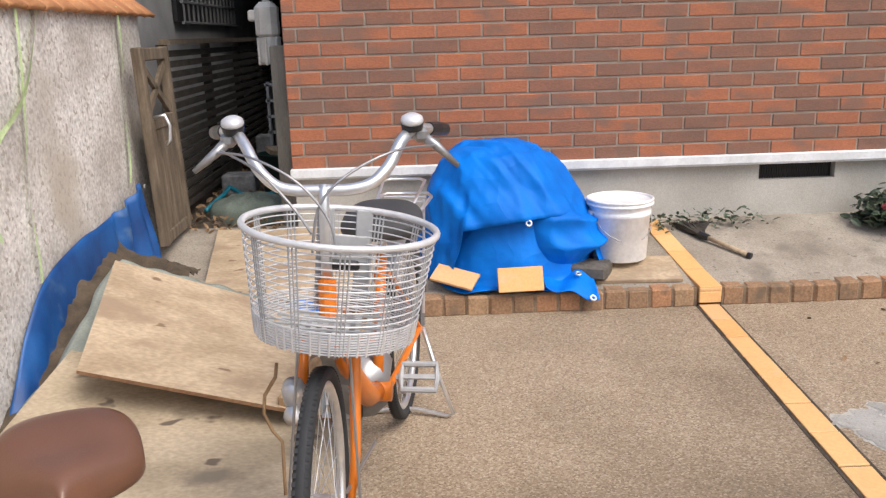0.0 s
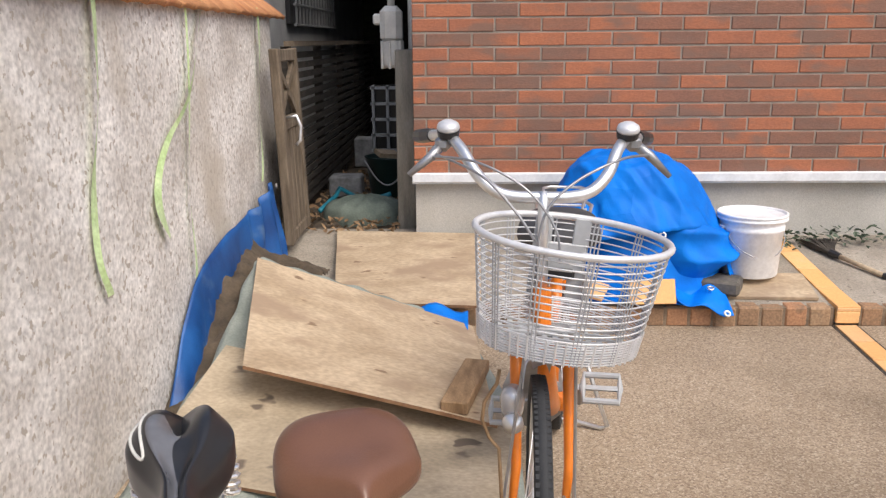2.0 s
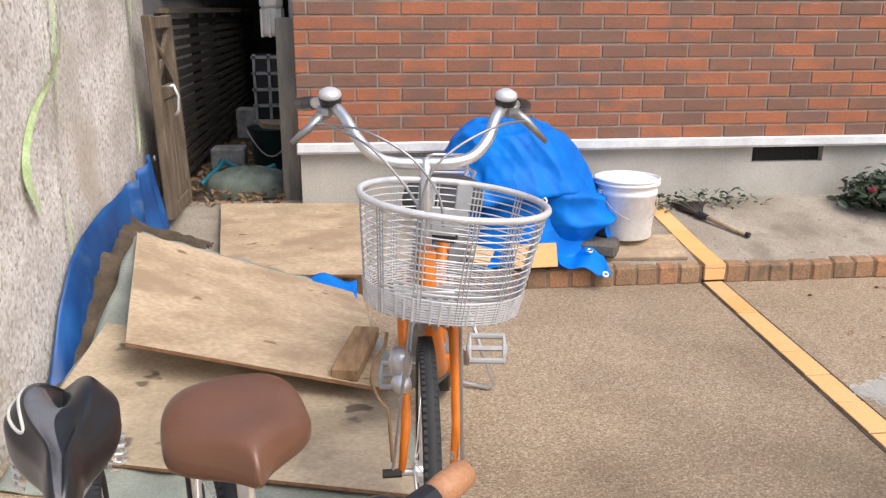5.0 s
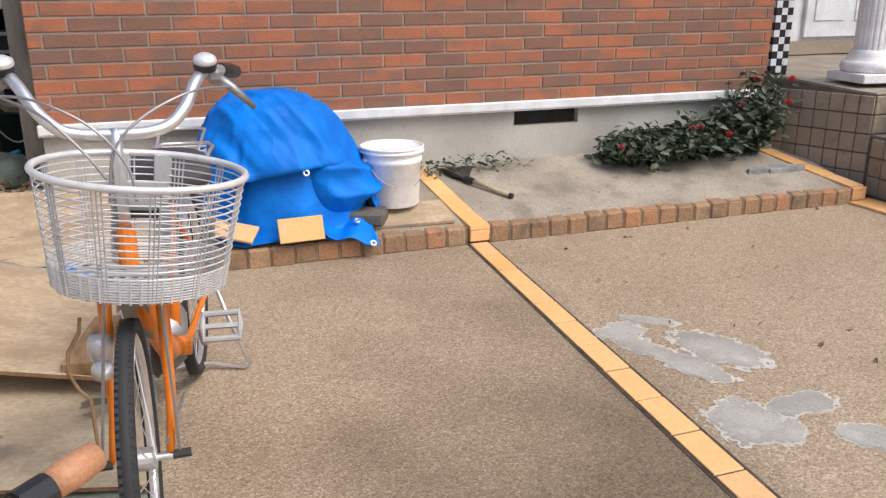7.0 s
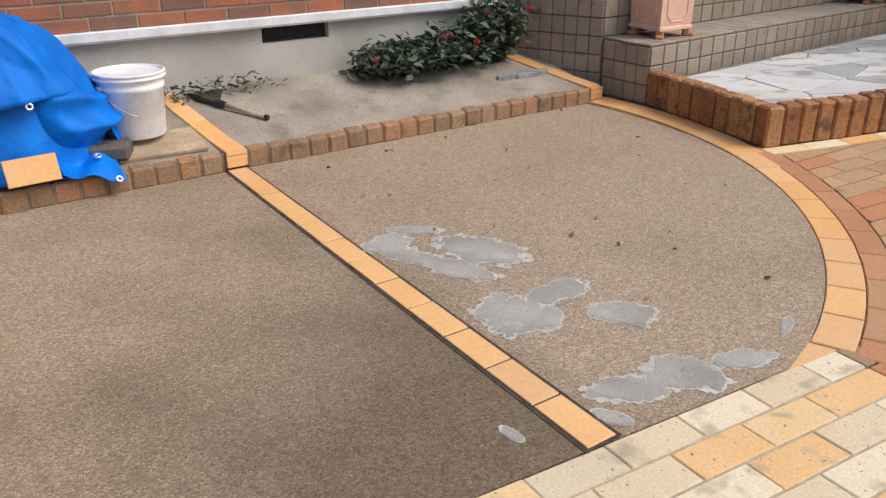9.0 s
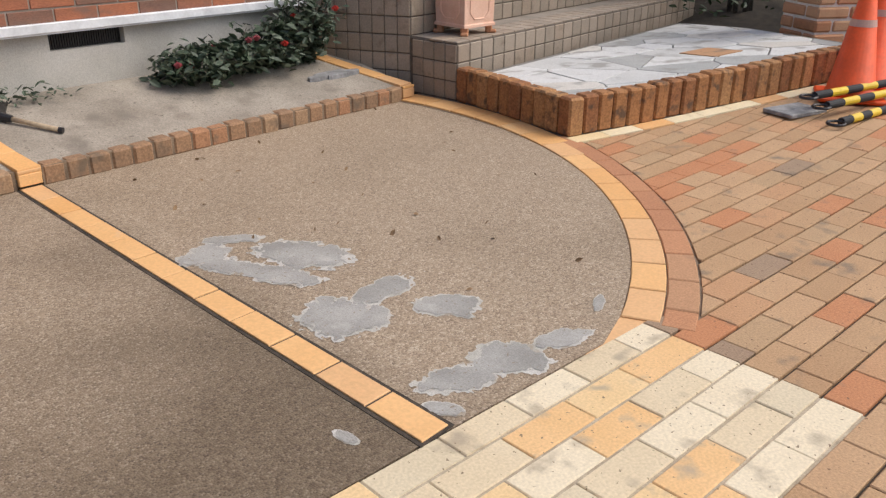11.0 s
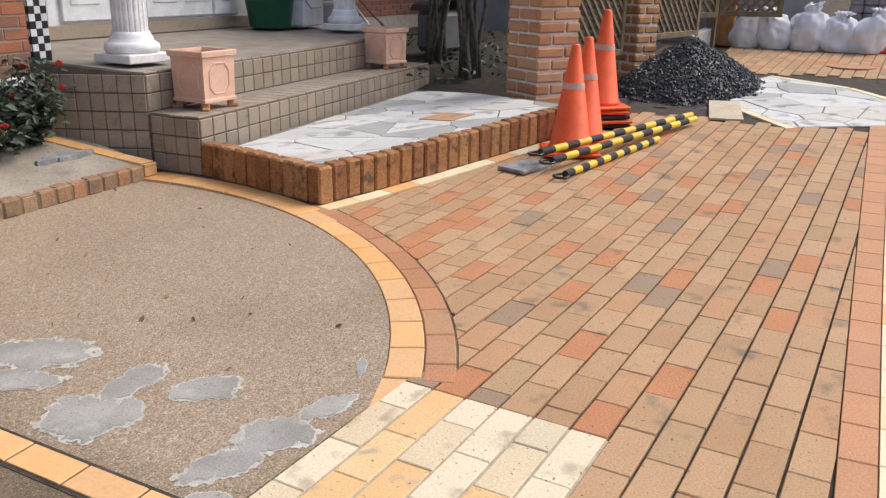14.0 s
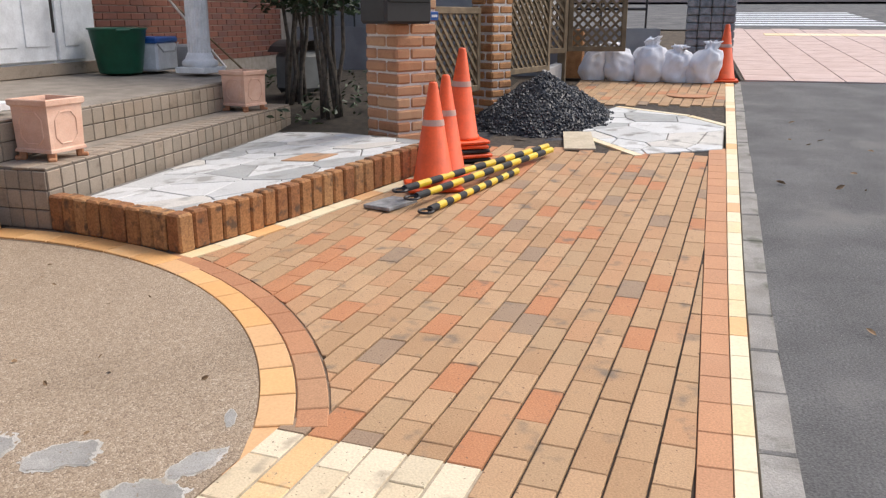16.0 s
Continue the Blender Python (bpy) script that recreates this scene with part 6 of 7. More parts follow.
def orange_bicycle():
    hr, hf = Vector((0.58, -1.71, 0.3)), Vector((0.425, -2.75, 0.29))
    d = (hf - hr).normalized()
    side = Vector((d.y, -d.x, 0))
    ob = thing("bicycle", (0.5, -2.3, 0), "orange city bicycle with a pale wire basket, on its stand", "bicycle", group="parked bicycles")
    P = lambda s, z, o=0.0: hr + d * s + Vector((0, 0, z - 0.3)) - side * o
    wheel(ob, hr, -8.5, 0.3, 0.018)
    wheel(ob, hf, -2.5, 0.29, 0.0175)
    head_lo, head_hi = Vector((0.44, -2.6, 0.62)), Vector((0.441, -2.575, 0.73))
    bb = P(0.46, 0.285)
    seat_top = P(0.3, 0.62)
    frame = Shape()
    frame.tube([head_lo + Vector((0, 0, 0.02)), head_lo.lerp(bb, 0.35) - Vector((0, 0, 0.04)), head_lo.lerp(bb, 0.75) - Vector((0, 0, 0.05)), bb], [0.022, 0.026, 0.028, 0.026], 14)
    frame.tube([head_hi - Vector((0, 0, 0.02)), head_hi.lerp(P(0.42, 0.42), 0.5) - Vector((0, 0, 0.08)), P(0.41, 0.42)], 0.015, 12)
    frame.tube([bb, P(0.3, 0.66)], 0.016, 12)
    frame.tube([bb - side * 0.04, bb + side * 0.04], 0.028, 14)
    part("frame", frame, M_BIKEORANGE, ob, smooth=True)
    for o in (-0.055, 0.055):
        part("chain_stay", Shape().tube([bb - side * o * 0.5, P(0, 0.3, o)], 0.010, 8), M_BIKEORANGE, ob)
        part("seat_stay", Shape().tube([P(0.31, 0.58, o * 0.4), P(0, 0.3, o)], 0.008, 8), M_BIKEORANGE, ob)
        leg = Shape().tube([Vector((0.44 + o, -2.61, 0.63)), Vector((0.439 + o * 1.02, -2.65, 0.52)), Vector((0.437 + o, -2.71, 0.38)), hf + Vector((o, 0, 0))], [0.014, 0.013, 0.011, 0.008], 10)
        part("fork_leg", leg, M_BIKEORANGE, ob, smooth=True)
        part("axle_nut", Shape().tube([hf + Vector((o, 0, 0)), hf + Vector((o * 1.75, 0, 0))], 0.01, 8), M_DARKMETAL, ob)
    part("fork_crown", Shape().box((0.44, -2.61, 0.638), (0.13, 0.04, 0.03), bevel=0.008), M_GREYSTEEL, ob)
    part("head_tube", Shape().tube([head_lo, head_hi], 0.02, 12), M_BIKEORANGE, ob)
    part("stem", Shape().tube([head_hi, Vector((0.442, -2.545, 0.9)), Vector((0.442, -2.535, 0.93))], 0.012, 10), M_STEEL, ob, smooth=True)
    bar = [(0.165, -2.28, 1.02), (0.205, -2.36, 1.032), (0.238, -2.415, 1.036), (0.268, -2.465, 1.012), (0.3, -2.51, 0.966), (0.338, -2.53, 0.932), (0.38, -2.535, 0.92), (0.442, -2.535, 0.918),
           (0.5, -2.533, 0.918), (0.548, -2.525, 0.93), (0.585, -2.5, 0.964), (0.61, -2.455, 1.006), (0.638, -2.405, 1.027), (0.672, -2.35, 1.022), (0.71, -2.275, 1.01)]
    part("handlebar", Shape().tube([along(bar, i / 70) for i in range(71)], 0.013, 12), M_STEEL, ob, "bright curved steel handlebar", True)
    for s, e, q in (((0.2, -2.35, 1.031), (0.16, -2.27, 1.02), -1), ((0.675, -2.345, 1.022), (0.715, -2.265, 1.01), 1)):
        part("grip", Shape().tube([s, Vector(s).lerp(Vector(e), 0.5), e], [0.016, 0.018, 0.016], 10), M_BLACK, ob, "dark rubber grip")
    for bx, by, bz in ((0.238, -2.43, 1.052), (0.637, -2.425, 1.045)):
        b = part("bell", Shape().lathe([(0.024, 0), (0.026, 0.005), (0.024, 0.013), (0.015, 0.019), (0.004, 0.021)], 20, pose(bx, by, bz, 18, 0, 0)), M_WIRE, ob, "chromed bell", True)
        part("bell_base", Shape().lathe([(0.024, -0.014), (0.026, 0)], 18, pose(bx, by, bz, 18, 0, 0)), M_BLACK, b)
    for a, c, e in (((0.225, -2.42, 1.02), (0.2, -2.45, 0.995), (0.15, -2.46, 0.955)), ((0.655, -2.395, 1.015), (0.69, -2.41, 0.99), (0.74, -2.4, 0.94))):
        part("brake_lever", Shape().tube([a, c, e], [0.013, 0.011, 0.006], 8), M_GREYSTEEL, ob, "grey brake lever", True)
        part("lever_clamp", Shape().box(a, (0.035, 0.045, 0.035), bevel=0.01), M_GREYSTEEL, ob)
    for pts in (((0.2, -2.45, 0.995), (0.3, -2.58, 1.0), (0.4, -2.62, 0.95), (0.46, -2.63, 0.87), (0.47, -2.64, 0.8)), ((0.69, -2.41, 0.99), (0.6, -2.55, 1.0), (0.5, -2.6, 0.96), (0.44, -2.62, 0.9), (0.42, -2.63, 0.8)), ((0.21, -2.45, 1.0), (0.31, -2.57, 0.97), (0.38, -2.6, 0.9), (0.42, -2.61, 0.84))):
        part("cable", Shape().tube([along(pts, i / 30) for i in range(31)], 0.003, 6), M_GREYSTEEL, ob, smooth=True)
    # basket
    tilt = Matrix.Translation((0.487, -2.69, 0.87)) @ Matrix.Rotation(radians(6.5), 4, "Y") @ Matrix.Rotation(radians(2), 4, "X") @ Matrix.Translation((0, 0, -0.87))
    rim_z, low_z = 0.872, 0.645
    ring = lambda t: [((0.193 - 0.032 * t) * math.cos(a), (0.154 - 0.03 * t) * math.sin(a), rim_z + (low_z - rim_z) * t) for a in [2 * math.pi * i / 64 for i in range(64)]]
    basket = part("basket", Shape().tube(ring(0), 0.0072, 10, True, tilt), M_WIRE, ob, "pale oval wire basket", True)
    for k in range(1, 13):
        part("wire_ring", Shape().tube(ring(k / 15.5), 0.0017, 6, True, tilt), M_WIRE, basket, smooth=True)
    for k in range(12):
        a0 = 2 * math.pi * k / 12 + 0.12
        for q in (-0.045, 0, 0.045):
            a = a0 + q
            part("upright_wire", Shape().tube([((0.193 - 0.032 * t) * math.cos(a), (0.154 - 0.03 * t) * math.sin(a), rim_z + (low_z - rim_z) * t) for t in (0, 0.5, 1)], 0.0018, 5, False, tilt), M_GREYPLASTIC, basket)
    skirt = Shape()
    for k in range(9):
        t0 = 0.78 + 0.025 * k
        skirt.tube(ring(t0), 0.0019, 5, True, tilt)
    for k in range(56):
        a = 2 * math.pi * k / 56
        if k % 4 != 3:
            p = lambda t: ((0.194 - 0.032 * t) * math.cos(a), (0.155 - 0.03 * t) * math.sin(a), rim_z + (low_z - rim_z) * t)
            skirt.tube([p(0.77), p(1.0)], 0.0024, 5, False, tilt)
    part("skirt", skirt, M_WIRE, basket, "dense woven lower band")
    floor = Shape()
    for k in range(-6, 7):
        xx = 0.16 * k / 7
        yy = 0.117 * math.sqrt(max(0, 1 - (k / 7) ** 2))
        floor.box((xx, 0, low_z), (0.011, 2 * yy, 0.004), tilt)
    for k in range(-4, 5):
        yy = 0.117 * k / 5
        xx = 0.16 * math.sqrt(max(0, 1 - (k / 5) ** 2))
        floor.box((0, yy, low_z + 0.004), (2 * xx, 0.006, 0.004), tilt)
    tagged(part("basket_floor", floor, M_GREYPLASTIC, basket), kind="stuff")
    for xx in (-0.042, 0.042):
        part("strap", Shape().box((xx, 0.144, 0.765), (0.036, 0.006, 0.215), tilt, 0.002), M_GREYPLASTIC, basket, "grey plastic mounting strap")
    part("bracket", Shape().box((0, 0.14, 0.785), (0.11, 0.005, 0.06), tilt, 0.002), M_GREYPLASTIC, basket)
    part("reflector", Shape().box((0, 0.132, 0.75), (0.075, 0.014, 0.024), tilt, 0.006), M_BLACK, basket, "black clip")
    for xx in (-0.05, 0.05):
        part("basket_stay", Shape().tube([(0.445 + xx, -2.74, 0.65), hf + Vector((xx * 1.5, 0, 0))], 0.0035, 6), M_GREYSTEEL, basket)
    # mudguards, lamp, dynamo cable
    part("mudguard", Shape().grid(lambda u, v: (0.439 + 0.028 * (v - 0.5) * 2, -2.75 + 0.318 * math.cos(radians(25 + 62 * u)), 0.3 + (0.318 - 0.012 * (2 * v - 1) ** 2) * math.sin(radians(25 + 62 * u))), 16, 6), M_GREYSTEEL, ob, smooth=True)
    part("rear_mudguard", Shape().grid(lambda u, v: tuple(P(-0.32 * math.cos(radians(-20 + 150 * u)), 0.3 + (0.32 - 0.012 * (2 * v - 1) ** 2) * math.sin(radians(-20 + 150 * u)), 0.028 * (2 * v - 1))), 28, 6), M_GREYSTEEL, ob, smooth=True)
    lamp = part("lamp", Shape().lathe([(0.0, -0.045), (0.018, -0.04), (0.024, -0.01), (0.026, 0.02), (0.02, 0.04), (0.0, 0.046)], 16, pose(0.373, -2.7, 0.515, 20, 0, 0)), M_CLEAR, ob, "clear dynamo lamp", True)
    part("lamp_lens", Shape().lathe([(0.0, -0.012), (0.022, -0.006), (0.022, 0.006), (0, 0.012)], 16, pose(0.373, -2.725, 0.485, 90, 0, 0)), M_STEEL, lamp, smooth=True)
    part("lamp_cable", Shape().tube([(0.345, -2.72, 0.6), (0.34, -2.72, 0.57), (0.315, -2.72, 0.53), (0.31, -2.72, 0.49), (0.325, -2.72, 0.45), (0.345, -2.73, 0.43), (0.35, -2.77, 0.33)], 0.004, 6), M_BLOCK, ob, "brown lamp cable", True)
    part("rod", Shape().tube([(0.475, -2.77, 0.33), (0.52, -2.5, 0.3)], 0.004, 6), M_GREYSTEEL, ob)
    # cranks, pedals, chain case
    for s, ang in ((1, 62), (-1, 242)):
        o = -side * 0.075 * s
        e = bb + o + d * (0.16 * math.cos(radians(ang))) + Vector((0, 0, 0.16 * math.sin(radians(ang)) * 0.55))
        part("crank", Shape().tube([bb + o, e], 0.009, 8), M_GREYSTEEL, ob)
        pedal = part("pedal", Shape().tube([e, e - side * s * 0.1], 0.006, 8), M_GREYSTEEL, ob)
        pm = Matrix.Translation(e - side * s * 0.055) @ Matrix.Rotation(radians(-8), 4, "Z")
        part("pedal_frame", Shape().tube([(-0.045, -0.035, 0), (0.045, -0.035, 0), (0.048, 0, 0), (0.045, 0.035, 0), (-0.045, 0.035, 0), (-0.048, 0, 0)], 0.009, 8, True, pm @ Matrix.Rotation(radians(50), 4, "X")), M_GREYPLASTIC, pedal, "grey pedal frame")
        part("pedal_bar", Shape().box((0, 0, 0), (0.09, 0.012, 0.012), pm @ Matrix.Rotation(radians(50), 4, "X")), M_GREYPLASTIC, pedal)
    part("chain_ring", Shape().lathe([(0.08, -0.004), (0.085, 0), (0.08, 0.004)], 30, Matrix.Translation(bb + side * 0.05) @ Matrix.Rotation(radians(81.5 - 90), 4, "Z") @ Matrix.Rotation(radians(90), 4, "Y")), M_DARKMETAL, ob)
    part("chain_case", Shape().tube([bb + side * 0.055, P(0.2, 0.31, -0.055), P(0, 0.3, -0.055)], [0.09, 0.06, 0.04], 10), M_GREYSTEEL, ob, smooth=True)
    # saddle, rack, stand
    saddle(ob, P(0.3, 0.735), d, 0.27, 0.235, M_DARKVINYL, thick=0.08)
    part("seat_post", Shape().tube([P(0.3, 0.62), P(0.28, 0.75)], 0.013, 10), M_STEEL, ob)
    for k in (-1, 1):
        part("saddle_spring", Shape().tube([P(0.2 + 0.012 * math.cos(t), 0.69 + 0.05 * t / 30, 0.05 * k + 0.012 * math.sin(t)) for t in [i * 0.7 for i in range(44)]], 0.003, 5), M_GREYSTEEL, ob)
    rack = part("rack", Shape().tube([P(0.2, 0.7, -0.07), P(-0.14, 0.71, -0.09), P(-0.2, 0.71, -0.07), P(-0.2, 0.71, 0.07), P(-0.14, 0.71, 0.09), P(0.2, 0.7, 0.07)], 0.006, 8), M_STEEL, ob, "steel luggage rack", True)
    part("rack_loop", Shape().tube([P(0.06, 0.73, -0.06), P(-0.14, 0.765, -0.07), P(-0.17, 0.765, -0.05), P(-0.17, 0.765, 0.05), P(-0.14, 0.765, 0.07), P(0.06, 0.73, 0.06)], 0.005, 8, True), M_STEEL, rack, smooth=True)
    for s in (0.12, 0.03, -0.06, -0.14):
        part("rack_bar", Shape().tube([P(s, 0.71, -0.07), P(s, 0.71, 0.07)], 0.004, 6), M_STEEL, rack)
    for o in (-0.07, 0.07):
        part("rack_leg", Shape().tube([P(-0.1, 0.71, o), P(0.0, 0.35, o)], 0.0045, 6), M_STEEL, rack)
    part("stand", Shape().tube([P(0.0, 0.3, 0.065), Vector((0.68, -1.76, 0.18)), Vector((0.735, -1.79, 0.02)), Vector((0.715, -1.785, 0.01)), Vector((0.62, -1.75, 0.022)), Vector((0.55, -1.735, 0.022)), Vector((0.47, -1.73, 0.01)), Vector((0.455, -1.73, 0.02)), Vector((0.51, -1.735, 0.18)), P(0.0, 0.3, -0.065)], 0.007, 8), M_STEEL, ob, "wide steel double stand", True)
    part("lock", Shape().tube([P(0.05, 0.55, 0.06), P(-0.02, 0.5, 0.075), P(-0.02, 0.42, 0.07)], 0.012, 8), M_GREYSTEEL, ob, smooth=True)


orange_bicycle()


def small_bicycle(name, seat, heading, mat_saddle, paint, label, heart, seat_size, grip_mat, bar_drop):
    h = Vector((heading[0], heading[1], 0)).normalized()
    side = Vector((h.y, -h.x, 0))
    s0 = Vector(seat)
    ob = thing("bicycle", (s0.x, s0.y, 0), label, "bicycle", group="parked bicycles")
    Q = lambda f, z, o=0.0: Vector((s0.x, s0.y, 0)) + h * f + side * o + Vector((0, 0, z))
    R = 0.265
    rot = math.degrees(math.atan2(h.y, h.x)) - 90
    wheel(ob, Q(-0.33, R), rot, R, 0.019, spokes=20)
    wheel(ob, Q(0.62, R), rot, R, 0.018, spokes=20)
    bb = Q(0.13, 0.24)
    fr = Shape()
    fr.tube([bb, Q(0.03, 0.44)], 0.017, 12)
    fr.tube([bb, Q(0.3, 0.3), Q(0.47, 0.48)], 0.022, 12)
    for o in (-0.05, 0.05):
        fr.tube([bb, Q(-0.33, R, o)], 0.009, 8)
        fr.tube([Q(0.04, 0.42), Q(-0.33, R, o)], 0.008, 8)
        fr.tube([Q(0.48, 0.46, o * 0.9), Q(0.62, R, o)], 0.01, 8)
    fr.tube([Q(0.47, 0.42), Q(0.43, 0.56)], 0.018, 12)
    part("frame", fr, paint, ob, smooth=True)
    part("seat_post", Shape().tube([Q(0.03, 0.42), Q(0.0, s0.z - 0.03)], 0.013, 10), M_STEEL, ob)
    extra = Matrix.Rotation(radians(4), 4, "Y")
    saddle(ob, s0, heading, seat_size[0], seat_size[1], mat_saddle, extra, heart, seat_size[2])
    for o in (-0.045, 0.045):
        part("saddle_rail", Shape().tube([Q(-0.07, s0.z - 0.035, o), Q(0.0, s0.z - 0.06, o * 0.5), Q(0.09, s0.z - 0.03, o * 0.3)], 0.0035, 6), M_STEEL, ob)
        part("saddle_spring", Shape().tube([Q(-0.08 + 0.011 * math.cos(t), s0.z - 0.09 + 0.055 * t / 30, o * 1.2 + 0.011 * math.sin(t)) for t in [i * 0.75 for i in range(40)]], 0.0028, 5), M_STEEL, ob)
    part("rivet", Shape().lathe([(0.014, 0), (0.012, 0.004), (0.0, 0.006)], 12, Matrix.Translation(Q(-0.108, s0.z + 0.012, 0.02))), M_STEEL, ob)
    top = s0.z + bar_drop
    part("stem", Shape().tube([Q(0.43, 0.55), Q(0.41, top)], 0.014, 10), M_STEEL, ob)
    pts = [Q(0.33, top + 0.012, -0.2), Q(0.36, top + 0.01, -0.15), Q(0.4, top, -0.07), Q(0.41, top, 0), Q(0.4, top, 0.07), Q(0.36, top + 0.01, 0.2), Q(0.33, top + 0.012, 0.2)]
    part("handlebar", Shape().tube(pts, 0.012, 10), M_STEEL, ob, smooth=True)
    for o in (-1, 1):
        g = part("grip", Shape().tube([Q(0.354, top + 0.011, 0.15 * o), Q(0.342, top + 0.012, 0.175 * o), Q(0.325, top + 0.014, 0.208 * o)], [0.0175, 0.02, 0.0185], 14), grip_mat, ob, "tan leather grip" if grip_mat is M_TAN else "black grip", True)
        part("collar", Shape().tube([Q(0.372, top + 0.009, 0.113 * o), Q(0.356, top + 0.01, 0.149 * o)], 0.0205, 14), M_BLACK, g, "black twist shifter")
        part("brake_lever", Shape().tube([Q(0.4, top, 0.08 * o), Q(0.44, top - 0.01, 0.12 * o), Q(0.43, top - 0.015, 0.19 * o)], [0.012, 0.009, 0.005], 8), M_BLACK, ob, smooth=True)
        part("lever_clamp", Shape().box(Q(0.39, top, 0.07 * o), (0.035, 0.035, 0.03), bevel=0.008), M_BLACK, ob)
    part("bell", Shape().lathe([(0.022, 0), (0.024, 0.006), (0.02, 0.018), (0.004, 0.026)], 18, Matrix.Translation(Q(0.37, top + 0.015, -0.08))), M_BLACK, ob, "black bell", True)
    part("cable_clamp", Shape().tube([Q(0.385, top + 0.004, -0.09), Q(0.378, top + 0.006, -0.108)], 0.017, 12), M_GREYPLASTIC, ob)
    for s in (1, -1):
        part("crank", Shape().tube([bb + side * 0.06 * s, bb + side * 0.06 * s + h * 0.11 * s - Vector((0, 0, 0.08 * s))], 0.008, 8), M_GREYSTEEL, ob)
    part("stand", Shape().tube([Q(-0.2, 0.22, -0.06), Q(-0.22, 0.0, -0.16)], 0.007, 8), M_GREYSTEEL, ob)
    return ob


small_bicycle("brown", (0.108, -3.176, 0.638), (0.34, -0.94), M_LEATHER, M_WHITE, "small white folding bicycle with a brown leather saddle and tan grips", False, (0.235, 0.222, 0.085), M_TAN, 0.035)
small_bicycle("black", (-0.052, -3.425, 0.766), (0.28, -0.96), M_BLACK, M_BLACK, "small black bicycle with a glossy black saddle", True, (0.25, 0.14, 0.08), M_BLACK, -0.12)

# ---- pieces of walls, floors and edges ----
wall_brick = Shape().box((0, 0, 0), (0.2243, 0.03, 0.062), bevel=0.003).mesh("brick", M_WALLBRICK)
brick_rows(house, WALL_X0, 4.2, 0.571, 30, lambda x, z: Matrix.Translation((x, 0.0105, z)), wall_brick, 15)
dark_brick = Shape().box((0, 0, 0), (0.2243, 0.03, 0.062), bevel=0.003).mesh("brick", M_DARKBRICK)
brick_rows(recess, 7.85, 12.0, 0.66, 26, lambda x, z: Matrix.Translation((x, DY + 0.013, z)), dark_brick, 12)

# stepped edge of the apron
edge = Shape().box((0, 0, 0), (0.1035, 0.1, 0.096), bevel=0.011)
edge_me = edge.mesh("edge_brick", M_EDGEBRICK)
part("edge_mortar", Shape().box((0.85, -0.706, 0.038), (2.1, 0.092, 0.094)).box((3.132, -0.706, 0.038), (2.24, 0.092, 0.094)), M_EARTHJOINT, apron, "tan mortar between the edge bricks")
for x0, pitch, n in ((-0.2, 0.1045, 20), (2.012, 0.1067, 21)):
    for k in range(n):
        piece("edge_brick", edge_me, apron, pose(x0 + pitch * (k + 0.5), -0.709 + rng(-0.004, 0.004), 0.042 + rng(-0.003, 0.002), rng(-1, 1), rng(-1, 1), rng(-1.5, 1.5)) @ Matrix.Diagonal((rng(0.97, 1.02), 1, 1, 1)))

# orange strip: across the driveway, up the step, along the apron
strip = thing("tile_strip", (1.9, -2, 0), "strip of orange tiles dividing the driveway", "tile strip", kind="structure")
part("bed", Shape().prism([(1.744, -3.25), (1.863, -3.25), (2.012, -0.75), (1.895, -0.75)], -0.01, 0.002), M_GROUT, strip)
N = 12
for k in range(N):
    t0, t1 = k / N, (k + 1) / N
    a = lambda t, o: (1.953 - 0.15 * t + o, -0.755 - 2.49 * t)
    poly = inset([a(t1, -0.05), a(t1, 0.05), a(t0, 0.05), a(t0, -0.05)], 0.004)
    part("strip_tile", Shape().prism(poly, -0.01, 0.007 + rng(-0.001, 0.001), bevel=0.002), M_ORANGE, strip)
part("strip_tile", Shape().box((1.955, -0.757, 0.043), (0.1, 0.02, 0.052), bevel=0.003), M_ORANGE, strip)
part("strip_tile", Shape().box((1.955, -0.757, 0.08), (0.1, 0.02, 0.014), bevel=0.002), M_ORANGE, strip)
for k in range(4):
    y0, y1 = -0.765 + 0.19 * k, -0.765 + 0.19 * (k + 1) - 0.004
    xa = 1.957 - 0.02 * k
    part("strip_tile", Shape().prism([(xa - 0.05, y0), (xa + 0.05, y0), (xa + 0.03, y1), (xa - 0.07, y1)], 0.05, lambda a, c: ramp_z(c) + 0.007, bevel=0.002), M_ORANGE, strip)
# the same tiles along the foot of the porch
for k in range(4):
    t0, t1 = k / 4, (k + 1) / 4 - 0.012
    L = lambda t, o: (4.35 - 0.2 * t - o, -0.74 + 0.7 * t)
    part("strip_tile", Shape().prism([L(t0, 0.1), L(t0, 0.0), L(t1, 0.0), L(t1, 0.1)], 0.05, lambda a, c: ramp_z(c) + 0.01, bevel=0.002), M_ORANGE, strip)
part("strip_tile", Shape().box((4.3, -0.757, 0.045), (0.1, 0.02, 0.055), bevel=0.003), M_ORANGE, strip)
part("strip_tile", Shape().box((4.3, -0.757, 0.083), (0.1, 0.02, 0.016), bevel=0.002), M_ORANGE, strip)

